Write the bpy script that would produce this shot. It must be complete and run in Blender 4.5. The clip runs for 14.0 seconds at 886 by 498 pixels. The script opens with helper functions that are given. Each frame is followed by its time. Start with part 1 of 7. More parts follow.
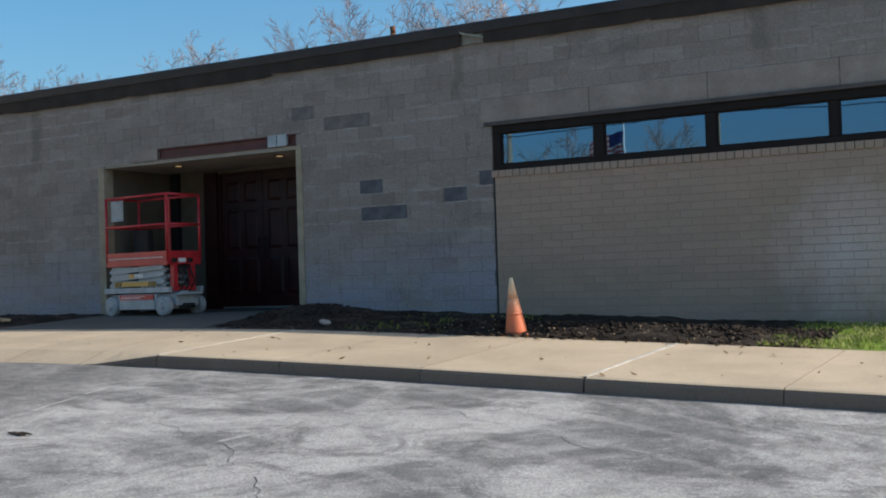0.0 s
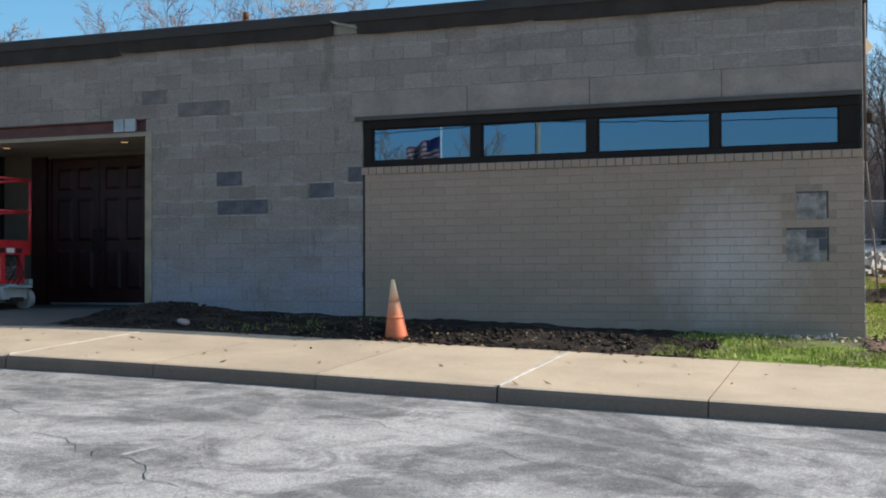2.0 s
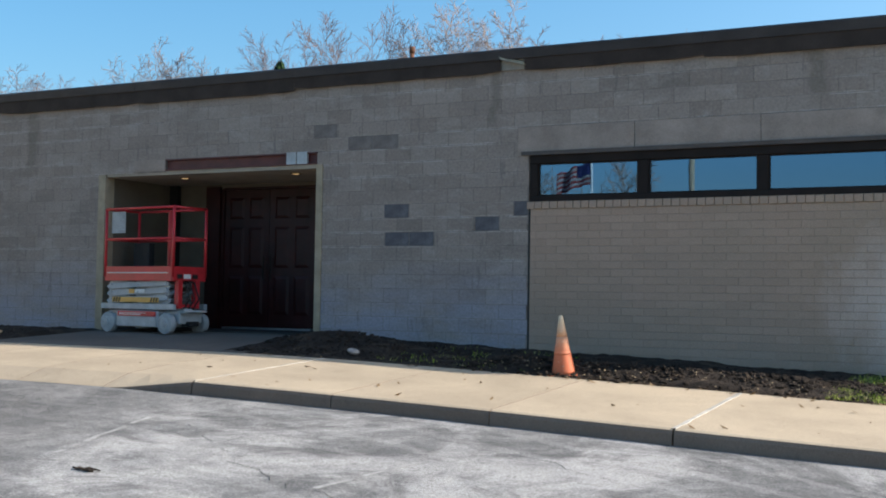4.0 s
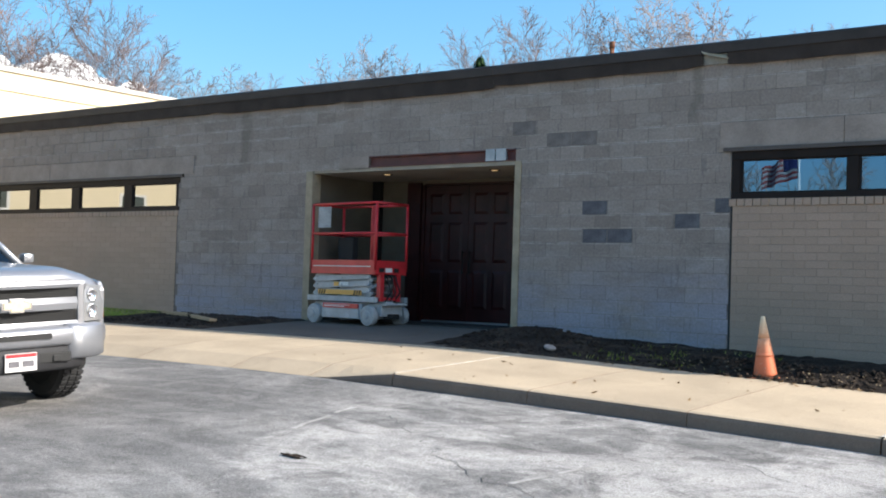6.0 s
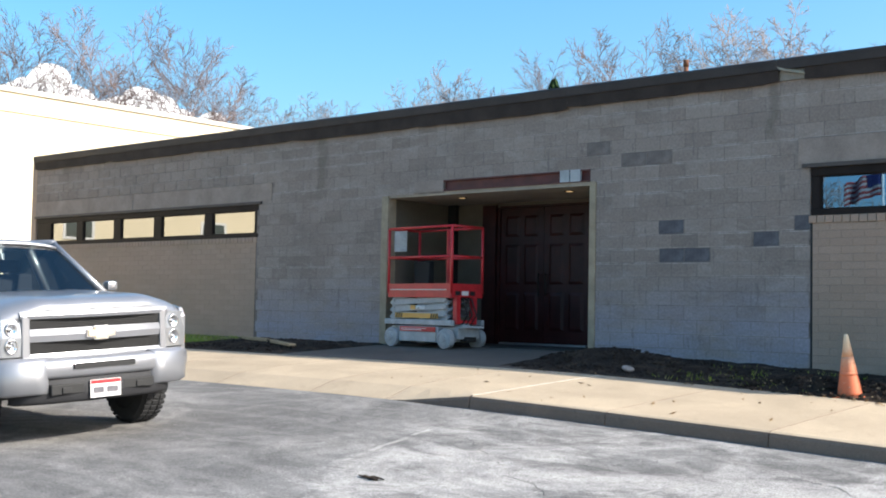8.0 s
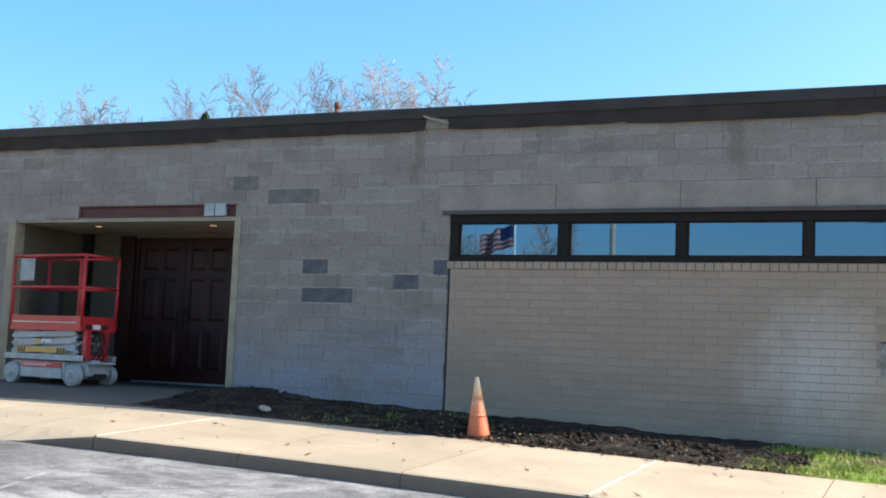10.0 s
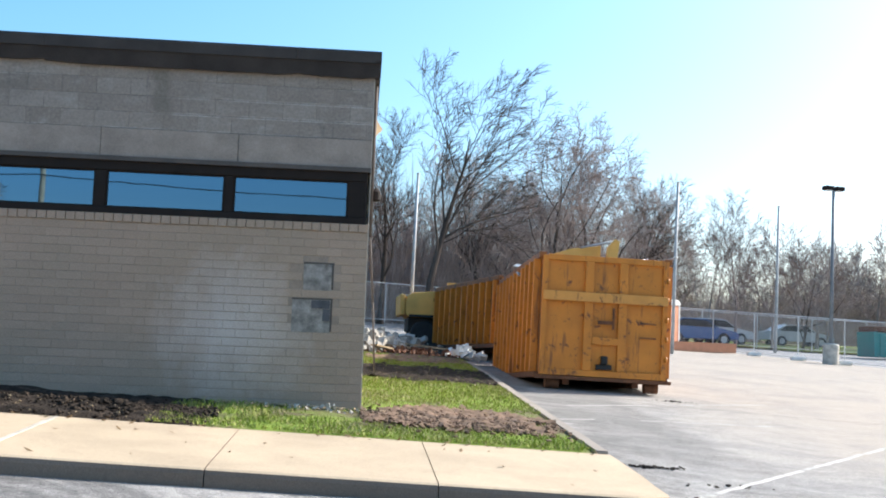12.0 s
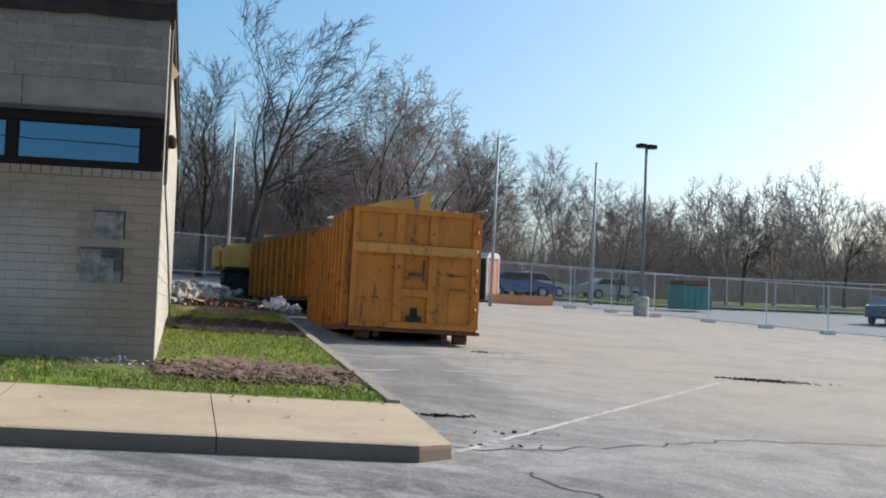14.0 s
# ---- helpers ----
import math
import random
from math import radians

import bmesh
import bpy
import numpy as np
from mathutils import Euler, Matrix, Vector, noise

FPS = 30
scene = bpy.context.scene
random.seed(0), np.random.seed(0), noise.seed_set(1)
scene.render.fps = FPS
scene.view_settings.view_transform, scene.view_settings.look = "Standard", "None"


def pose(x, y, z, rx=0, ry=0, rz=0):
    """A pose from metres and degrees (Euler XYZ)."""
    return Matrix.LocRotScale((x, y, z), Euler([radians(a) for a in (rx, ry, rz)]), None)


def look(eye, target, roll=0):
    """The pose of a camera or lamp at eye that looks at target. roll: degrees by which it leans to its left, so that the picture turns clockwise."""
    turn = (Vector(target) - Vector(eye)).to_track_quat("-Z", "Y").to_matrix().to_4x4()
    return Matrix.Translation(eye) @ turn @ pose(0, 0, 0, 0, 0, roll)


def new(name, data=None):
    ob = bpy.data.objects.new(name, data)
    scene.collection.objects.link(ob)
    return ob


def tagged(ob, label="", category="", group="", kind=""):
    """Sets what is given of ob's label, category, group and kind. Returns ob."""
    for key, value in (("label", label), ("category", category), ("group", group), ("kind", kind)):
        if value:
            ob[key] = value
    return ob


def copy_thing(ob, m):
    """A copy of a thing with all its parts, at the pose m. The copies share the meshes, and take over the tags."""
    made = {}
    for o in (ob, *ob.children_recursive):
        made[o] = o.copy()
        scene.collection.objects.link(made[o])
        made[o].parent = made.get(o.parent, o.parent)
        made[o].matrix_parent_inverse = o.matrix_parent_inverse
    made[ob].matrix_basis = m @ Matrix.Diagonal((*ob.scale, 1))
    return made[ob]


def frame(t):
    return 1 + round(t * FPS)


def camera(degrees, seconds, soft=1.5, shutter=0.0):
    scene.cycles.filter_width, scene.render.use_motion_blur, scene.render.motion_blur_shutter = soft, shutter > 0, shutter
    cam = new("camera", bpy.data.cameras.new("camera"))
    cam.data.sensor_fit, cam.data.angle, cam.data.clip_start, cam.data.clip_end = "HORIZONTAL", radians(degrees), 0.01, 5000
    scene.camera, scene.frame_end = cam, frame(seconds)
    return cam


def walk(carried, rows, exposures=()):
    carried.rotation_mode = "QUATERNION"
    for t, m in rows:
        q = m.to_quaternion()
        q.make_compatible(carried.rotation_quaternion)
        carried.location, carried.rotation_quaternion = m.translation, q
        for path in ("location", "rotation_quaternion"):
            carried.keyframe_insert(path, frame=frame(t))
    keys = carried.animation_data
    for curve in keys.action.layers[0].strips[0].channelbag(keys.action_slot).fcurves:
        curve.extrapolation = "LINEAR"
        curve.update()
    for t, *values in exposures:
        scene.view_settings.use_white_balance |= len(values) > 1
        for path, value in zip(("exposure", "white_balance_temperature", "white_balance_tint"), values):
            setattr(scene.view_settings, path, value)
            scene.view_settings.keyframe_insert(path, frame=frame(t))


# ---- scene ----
cam = camera(41.6, 14.0, soft=1.9)
PATH = [
    (0, (1.22, -14.556, 0.631), (0.218, -12.826, 0.68), -1.8),
    (0.5, (0.817, -14.615, 0.753), (-0.093, -12.834, 0.748), -3.5),
    (1, (0.556, -14.443, 0.683), (-0.281, -12.628, 0.753), -0.7),
    (1.5, (0.277, -14.411, 0.63), (-0.415, -12.535, 0.666), 0.1),
    (2, (0.003, -14.426, 0.631), (-0.677, -12.545, 0.679), -0.2),
    (2.5, (-0.118, -14.36, 0.665), (-0.75, -12.463, 0.72), -1.1),
    (3, (-0.236, -14.461, 0.667), (-0.861, -12.562, 0.698), -3.1),
    (3.5, (-0.256, -14.588, 0.736), (-1.018, -12.739, 0.765), -1.1),
    (4, (-0.209, -14.681, 0.782), (-1.113, -12.899, 0.866), 0.9),
    (4.2, (-0.208, -14.687, 0.769), (-1.154, -12.927, 0.855), 1.2),
    (6.3, (-0.131, -14.759, 0.826), (-1.367, -13.188, 0.893), 1.7),
    (6.5, (-0.106, -14.768, 0.822), (-1.373, -13.223, 0.891), 1.6),
    (7, (-0.061, -14.875, 0.865), (-1.406, -13.396, 0.931), 1.1),
    (7.2, (-0.082, -14.869, 0.834), (-1.46, -13.421, 0.909), 1.0),
    (9.3, (-0.157, -14.527, 0.779), (-1.12, -12.784, 0.964), 2.4),
    (9.5, (-0.214, -14.511, 0.77), (-1.127, -12.742, 0.963), 2.8),
    (10, (-0.233, -14.492, 0.774), (-1.018, -12.662, 0.964), 2.4),
    (10.5, (-0.144, -14.353, 0.749), (-0.731, -12.45, 0.943), 2.0),
    (11, (-0.116, -14.205, 0.743), (-0.45, -12.244, 0.954), 2.0),
    (11.5, (-0.098, -14.139, 0.578), (-0.155, -12.149, 0.777), 2.1),
    (12, (-0.054, -14.041, 0.559), (0.083, -12.054, 0.743), 2.2),
    (12.5, (0.026, -14.069, 0.551), (0.29, -12.095, 0.73), 3.2),
    (13, (0.104, -14.097, 0.531), (0.423, -12.128, 0.678), 1.6),
    (13.5, (0.224, -14.024, 0.532), (0.583, -12.061, 0.665), 1.7),
    (14, (0.333, -13.993, 0.536), (0.76, -12.042, 0.652), 2.0),
]
walk(cam, [(t, look(eye, target, roll)) for t, eye, target, roll in PATH],
     exposures=[(0.0, 0.30), (3.0, 0.62), (3.5, 0.52), (4.0, 0.66), (6.5, 0.95), (9.5, 1.1), (10.0, 1.12), (10.5, 1.35), (11.5, 1.32), (12.0, 1.05), (12.5, 0.95), (13.0, 0.72), (14.0, 0.22)])

# ---- light ----
SUN_WAY = Vector((1.40, 0.62, 1.0)).normalized()
world = bpy.data.worlds.new("world")
scene.world = world
world.use_nodes = True
wn = world.node_tree.nodes
wl = world.node_tree.links
sky = wn.new("ShaderNodeTexSky")
sky.sky_type = "NISHITA"
sky.sun_disc = False
sky.sun_elevation = math.asin(SUN_WAY.z)
sky.sun_rotation = math.atan2(SUN_WAY.x, SUN_WAY.y)
sky.air_density = 1.0
sky.dust_density = 2.6
sky.ozone_density = 4.0
wn["Background"].inputs["Strength"].default_value = 0.145
hue = wn.new("ShaderNodeHueSaturation")
hue.inputs["Saturation"].default_value = 1.24
hue.inputs["Hue"].default_value = 0.487
wl.new(sky.outputs["Color"], hue.inputs["Color"])
wl.new(hue.outputs["Color"], wn["Background"].inputs["Color"])
sun = new("sun", bpy.data.lights.new("sun", "SUN"))
sun.data.energy = 4.2
sun.data.angle = radians(0.53)
sun.data.color = (1.0, 0.94, 0.84)
sun.matrix_world = look(SUN_WAY * 50, (0, 0, 0))


# ---- materials ----
class Mat:
    """A small builder of node materials."""

    def __init__(self, name, rough=0.8, metal=0.0, spec=0.5):
        self.m = bpy.data.materials.new(name)
        self.m.use_nodes = True
        self.n, self.l = self.m.node_tree.nodes, self.m.node_tree.links
        self.b = self.n["Principled BSDF"]
        self.b.inputs["Roughness"].default_value = rough
        self.b.inputs["Metallic"].default_value = metal
        self.b.inputs["Specular IOR Level"].default_value = spec
        self.geo = self.n.new("ShaderNodeNewGeometry")
        self.tex = self.n.new("ShaderNodeTexCoord")

    def at(self, scale=(1, 1, 1), where="world", turn=0.0):
        m = self.n.new("ShaderNodeMapping")
        m.inputs["Scale"].default_value = scale
        m.inputs["Rotation"].default_value = (0, 0, radians(turn))
        self.l.new(self.geo.outputs["Position"] if where == "world" else self.tex.outputs["Object"], m.inputs["Vector"])
        return m.outputs["Vector"]

    def noise(self, vec, scale, detail=4.0, rough=0.6, twist=0.0):
        t = self.n.new("ShaderNodeTexNoise")
        t.inputs["Scale"].default_value, t.inputs["Detail"].default_value = scale, detail
        t.inputs["Roughness"].default_value, t.inputs["Distortion"].default_value = rough, twist
        self.l.new(vec, t.inputs["Vector"])
        return t.outputs["Fac"]

    def ramp(self, fac, stops):
        r = self.n.new("ShaderNodeValToRGB")
        while len(r.color_ramp.elements) < len(stops):
            r.color_ramp.elements.new(0.5)
        for e, (p, c) in zip(r.color_ramp.elements, stops):
            e.position = p
            e.color = (*c, 1) if hasattr(c, "__len__") else (c, c, c, 1)
        self.l.new(fac, r.inputs["Fac"])
        return r.outputs["Color"]

    def mix(self, fac, a, b, kind="MIX"):
        x = self.n.new("ShaderNodeMix")
        x.data_type, x.blend_type = "RGBA", kind
        ins = [x.inputs[0], x.inputs[6], x.inputs[7]]
        for s, v in zip(ins, (fac, a, b)):
            if hasattr(v, "is_linked"):
                self.l.new(v, s)
            elif hasattr(v, "__len__"):
                s.default_value = (*v, 1)
            else:
                s.default_value = v if s is ins[0] else (v, v, v, 1)
        return x.outputs[2]

    def chance(self):
        """A value of its own for each object, or for each loose piece."""
        o = self.n.new("ShaderNodeObjectInfo")
        a = self.n.new("ShaderNodeMath")
        a.operation = "ADD"
        f = self.n.new("ShaderNodeMath")
        f.operation = "FRACT"
        self.l.new(o.outputs["Random"], a.inputs[0])
        self.l.new(self.geo.outputs["Random Per Island"], a.inputs[1])
        self.l.new(a.outputs[0], f.inputs[0])
        return f.outputs[0]

    def height(self):
        s = self.n.new("ShaderNodeSeparateXYZ")
        self.l.new(self.geo.outputs["Position"], s.inputs[0])
        return s.outputs

    def math(self, op, a, b=0.0):
        x = self.n.new("ShaderNodeMath")
        x.operation = op
        for s, v in zip(x.inputs, (a, b)):
            if hasattr(v, "is_linked"):
                self.l.new(v, s)
            else:
                s.default_value = v
        return x.outputs[0]

    def colour(self, c):
        if hasattr(c, "is_linked"):
            self.l.new(c, self.b.inputs["Base Color"])
        else:
            self.b.inputs["Base Color"].default_value = (*c, 1)
        return self

    def rough(self, c):
        self.l.new(c, self.b.inputs["Roughness"])
        return self

    def bump(self, h, strength=0.4, distance=0.01):
        x = self.n.new("ShaderNodeBump")
        x.inputs["Strength"].default_value, x.inputs["Distance"].default_value = strength, distance
        self.l.new(h, x.inputs["Height"])
        self.l.new(x.outputs["Normal"], self.b.inputs["Normal"])
        return self


def worn(name, c, dark=0.75, light=1.15, scale=3.0, rough=0.7, metal=0.0, grain=60.0, bump=0.15, where="object", spec=0.5):
    """A plain surface with stains at one scale and grain at another."""
    m = Mat(name, rough, metal, spec)
    v = m.at(where=where)
    a = m.ramp(m.noise(v, scale, 5), [(0.3, [x * dark for x in c]), (0.7, [min(1, x * light) for x in c])])
    g = m.noise(v, grain, 3)
    a = m.mix(0.12, a, m.ramp(g, [(0.3, 0.0), (0.7, 1.0)]), "OVERLAY")
    m.colour(a)
    if bump:
        m.bump(g, bump, 0.004)
    return m.m


def mat_asphalt():
    m = Mat("asphalt", 0.92, spec=0.25)
    v = m.at()
    big = m.noise(v, 0.22, 4, 0.55, 0.8)
    mid = m.noise(v, 1.6, 10, 0.74, 0.9)
    dust = m.noise(m.at((1.0, 0.85, 1), turn=-17), 0.55, 14, 0.70, 0.9)
    sweep = m.noise(m.at((1.0, 0.7, 1), turn=43), 0.42, 14, 0.72, 1.6)
    scuff = m.noise(m.at((0.8, 1.0, 1), turn=-28), 1.25, 14, 0.76, 0.8)
    speck = m.noise(v, 9.0, 9, 0.78, 0.2)
    c = m.ramp(mid, [(0.30, (0.088, 0.084, 0.082)), (0.48, (0.150, 0.145, 0.140)), (0.66, (0.235, 0.228, 0.218))])
    c = m.mix(m.ramp(big, [(0.40, 0.0), (0.62, 0.45)]), c, (0.29, 0.28, 0.268))
    c = m.mix(m.ramp(dust, [(0.47, 0.0), (0.58, 0.72)]), c, (0.45, 0.428, 0.405))
    c = m.mix(m.ramp(sweep, [(0.52, 0.0), (0.62, 0.42)]), c, (0.47, 0.448, 0.42))
    sx, sy, sz = m.height()
    clean = m.ramp(m.math("ADD", m.math("MULTIPLY", sx, 0.1), m.math("MULTIPLY", big, 0.3)), [(0.28, 1.0), (0.55, 0.25)])
    c = m.mix(m.math("MULTIPLY", clean, m.ramp(scuff, [(0.51, 0.0), (0.60, 0.60)])), c, (0.100, 0.096, 0.093))
    # broad arcs of turning tyres
    ring = m.n.new("ShaderNodeTexWave")
    ring.wave_type, ring.rings_direction = "RINGS", "Z"
    ring.inputs["Scale"].default_value, ring.inputs["Distortion"].default_value = 0.55, 5.0
    ring.inputs["Detail"].default_value, ring.inputs["Detail Scale"].default_value, ring.inputs["Detail Roughness"].default_value = 7.0, 0.6, 0.75
    mp = m.n.new("ShaderNodeMapping")
    mp.inputs["Location"].default_value = (9, 19, 0)
    m.l.new(m.geo.outputs["Position"], mp.inputs["Vector"])
    m.l.new(mp.outputs["Vector"], ring.inputs["Vector"])
    c = m.mix(m.ramp(ring.outputs["Fac"], [(0.78, 0.0), (0.99, 0.24)]), c, (0.45, 0.43, 0.405))
    c = m.mix(m.ramp(speck, [(0.56, 0.0), (0.66, 0.55)]), c, (0.085, 0.082, 0.08))
    c = m.mix(m.ramp(speck, [(0.32, 0.55), (0.42, 0.0)]), c, (0.52, 0.50, 0.475))
    # the lot east of the kerb's end is newer and more even
    c = m.mix(m.math("MULTIPLY", m.math("SUBTRACT", 1.0, clean), 0.78), c, m.ramp(mid, [(0.3, (0.255, 0.243, 0.232)), (0.7, (0.365, 0.348, 0.330))]))
    # an older, darker stretch of paving to the west, ending in a ragged edge
    px, py, pz = m.height()
    edge = m.math("ADD", m.math("ADD", px, m.math("MULTIPLY", py, 0.33)), m.math("MULTIPLY", big, 2.4))
    c = m.mix(m.ramp(m.math("ADD", m.math("MULTIPLY", edge, 0.25), 2.55), [(0.30, 0.50), (0.62, 0.0)]), c, (0.110, 0.106, 0.102))
    # a band of darker, older surfacing along the low kerb and under the dumpsters
    strip = m.math("ADD", m.math("ABSOLUTE", m.math("SUBTRACT", px, 3.6)), m.math("MULTIPLY", m.math("SUBTRACT", mid, 0.5), 1.2))
    strip = m.math("MULTIPLY", m.ramp(strip, [(0.75, 0.42), (1.0, 0.0)]), m.ramp(m.math("ADD", m.math("MULTIPLY", py, 0.1), 0.5), [(0.22, 0.0), (0.40, 1.0)]))
    c = m.mix(strip, c, (0.125, 0.12, 0.116))
    # tan dust tracked over the parking lot beyond the kerb's end
    east = m.ramp(m.math("ADD", m.math("MULTIPLY", px, 0.1), m.math("MULTIPLY", big, 0.45)), [(0.62, 0.0), (0.98, 1.0)])
    lot = m.math("MULTIPLY", east, m.ramp(m.math("ADD", m.math("MULTIPLY", py, 0.05), 0.5), [(0.2, 0.0), (0.5, 1.0)]))
    c = m.mix(m.math("MULTIPLY", lot, m.ramp(dust, [(0.36, 0.40), (0.56, 0.88)])), c, (0.385, 0.335, 0.282))
    # cleaner blue-grey street past the temporary fence
    past = m.math("ADD", m.math("ADD", m.math("MULTIPLY", px, 0.767), m.math("MULTIPLY", py, 0.642)), -38.1)
    c = m.mix(m.ramp(past, [(0.0, 0.0), (0.6, 0.85)]), c, (0.235, 0.245, 0.262))
    fine = m.noise(v, 60, 5, 0.8)
    c = m.mix(0.6, c, m.ramp(fine, [(0.32, 0.0), (0.68, 1.0)]), "OVERLAY")
    m.colour(c)
    m.bump(m.math("ADD", m.math("MULTIPLY", fine, 0.8), mid), 0.7, 0.018)
    return m.m


def mat_concrete(name="pale_concrete", c=(0.462, 0.366, 0.256)):
    m = Mat(name, 0.9, spec=0.3)
    v = m.at()
    a = m.ramp(m.noise(v, 0.9, 6, 0.62, 0.4), [(0.3, [x * 0.80 for x in c]), (0.72, [x * 1.08 for x in c])])
    spots = m.noise(v, 7.0, 5, 0.7, 0.6)
    a = m.mix(m.ramp(spots, [(0.60, 0.0), (0.74, 0.45)]), a, [x * 0.55 for x in c])
    fine = m.noise(v, 120, 2)
    a = m.mix(0.2, a, m.ramp(fine, [(0.3, 0.0), (0.7, 1.0)]), "OVERLAY")
    a = m.mix(0.10, a, m.ramp(m.chance(), [(0, 0.25), (1, 0.75)]), "OVERLAY")
    m.colour(a).bump(m.math("ADD", fine, spots), 0.25, 0.006)
    return m.m


def mat_block():
    m = Mat("painted_block", 0.9, spec=0.2)
    v = m.at()
    ch = m.chance()
    x, y, z = m.height()
    base = m.ramp(ch, [(0.0, (0.262, 0.214, 0.184)), (0.25, (0.288, 0.235, 0.203)), (0.6, (0.302, 0.248, 0.214)), (0.92, (0.328, 0.272, 0.236)), (1.0, (0.245, 0.200, 0.172))])
    stain = m.noise(m.at((0.6, 1, 1.3)), 1.3, 6, 0.6, 0.5)
    c = m.mix(m.ramp(stain, [(0.48, 0.0), (0.70, 0.45)]), base, (0.170, 0.142, 0.124))
    pale = m.noise(m.at((0.7, 1, 1.6)), 2.6, 9, 0.72, 0.4)
    c = m.mix(m.ramp(pale, [(0.52, 0.0), (0.66, 0.42)]), c, (0.42, 0.365, 0.325))
    # pale smeared joints: some courses carry a ragged whitish band
    course = m.math("FRACT", m.math("DIVIDE", m.math("ADD", z, 0.107 + 0.018), 0.2032))
    near_bed = m.ramp(course, [(0.0, 1.0), (0.13, 0.9), (0.20, 0.0)])
    level = m.noise(m.at((0.16, 1, 2.46)), 1.0, 3, 0.5)
    rag = m.noise(m.at((2.2, 1, 5.0)), 1.6, 6, 0.7)
    band = m.math("MULTIPLY", m.math("MULTIPLY", near_bed, m.ramp(level, [(0.47, 0.0), (0.56, 1.0)])), m.ramp(rag, [(0.40, 0.0), (0.56, 0.8)]))
    c = m.mix(band, c, (0.46, 0.405, 0.365))
    # whitish salts and blue-grey sealer low on the wall, in uneven courses
    wob = m.math("ADD", z, m.math("MULTIPLY", m.noise(m.at((0.35, 1, 2.4)), 1.1, 5, 0.65), 1.3))
    low = m.ramp(m.math("MULTIPLY", wob, 0.4), [(0.40, 1.0), (0.66, 0.45), (0.80, 0.0)])
    c = m.mix(m.math("MULTIPLY", low, m.ramp(m.noise(m.at((0.5, 1, 1.6)), 1.7, 7, 0.7), [(0.36, 0.15), (0.58, 0.95)])), c, (0.320, 0.305, 0.345))
    # short dark runs below open head joints
    drip = m.noise(m.at((5.5, 1, 1.1)), 1.3, 6, 0.66)
    c = m.mix(m.ramp(drip, [(0.60, 0.0), (0.67, 0.55)]), c, (0.155, 0.135, 0.125))
    for sx, sw, z0 in ((15.62, 0.16, 2.7), (2.55, 0.16, 3.15), (6.9, 0.10, 3.0)):
        near = m.math("SUBTRACT", 1.0, m.math("DIVIDE", m.math("ABSOLUTE", m.math("ADD", m.math("ADD", x, sx), m.math("MULTIPLY", m.math("SUBTRACT", stain, 0.5), 0.5))), sw))
        high = m.math("MULTIPLY", m.math("SUBTRACT", z, z0), 2.0)
        k = m.math("MULTIPLY", m.ramp(near, [(0.0, 0.0), (0.6, 0.5)]), m.ramp(high, [(0.0, 0.0), (0.6, 1.0)]))
        c = m.mix(k, c, (0.15, 0.125, 0.10))
    fine = m.noise(v, 28, 6, 0.75)
    c = m.mix(0.22, c, m.ramp(fine, [(0.3, 0.0), (0.7, 1.0)]), "OVERLAY")
    m.colour(c).bump(fine, 0.45, 0.006)
    return m.m


def mat_brick():
    m = Mat("tan_brick", 0.8, spec=0.3)
    v = m.at()
    x, y, z = m.height()
    c = m.ramp(m.chance(), [(0.0, (0.384, 0.272, 0.204)), (0.5, (0.402, 0.286, 0.214)), (1.0, (0.420, 0.300, 0.227))])
    c = m.mix(m.ramp(m.noise(m.at((0.5, 1, 1.0)), 0.9, 5, 0.6, 0.4), [(0.42, 0.0), (0.7, 0.4)]), c, (0.27, 0.22, 0.165))
    # white bloom of salts round the patched meter openings
    dx = m.math("ADD", x, 1.55)
    dz = m.math("ADD", z, -0.75)
    d = m.math("SQRT", m.math("ADD", m.math("MULTIPLY", m.math("MULTIPLY", dx, dx), 0.9), m.math("MULTIPLY", m.math("MULTIPLY", dz, dz), 0.9)))
    d = m.math("ADD", d, m.math("MULTIPLY", m.noise(m.at((1.2, 1, 0.8)), 1.5, 5, 0.65, 0.6), 1.3))
    c = m.mix(m.ramp(m.math("MULTIPLY", d, 0.5), [(0.34, 0.80), (0.58, 0.38), (0.80, 0.0)]), c, (0.60, 0.515, 0.475))
    fine = m.noise(v, 70, 3, 0.7)
    c = m.mix(0.2, c, m.ramp(fine, [(0.3, 0.0), (0.7, 1.0)]), "OVERLAY")
    m.colour(c).bump(fine, 0.3, 0.004)
    return m.m


def mat_soil():
    m = Mat("dark_soil", 0.95, spec=0.2)
    v = m.at()
    a = m.noise(v, 3.0, 7, 0.7, 0.5)
    c = m.ramp(a, [(0.34, (0.017, 0.013, 0.010)), (0.52, (0.033, 0.024, 0.018)), (0.66, (0.078, 0.056, 0.040)), (0.78, (0.20, 0.15, 0.105))])
    f = m.noise(v, 38, 5, 0.7)
    c = m.mix(0.4, c, m.ramp(f, [(0.3, 0.0), (0.7, 1.0)]), "OVERLAY")
    m.colour(c).bump(m.math("ADD", a, f), 0.9, 0.03)
    return m.m


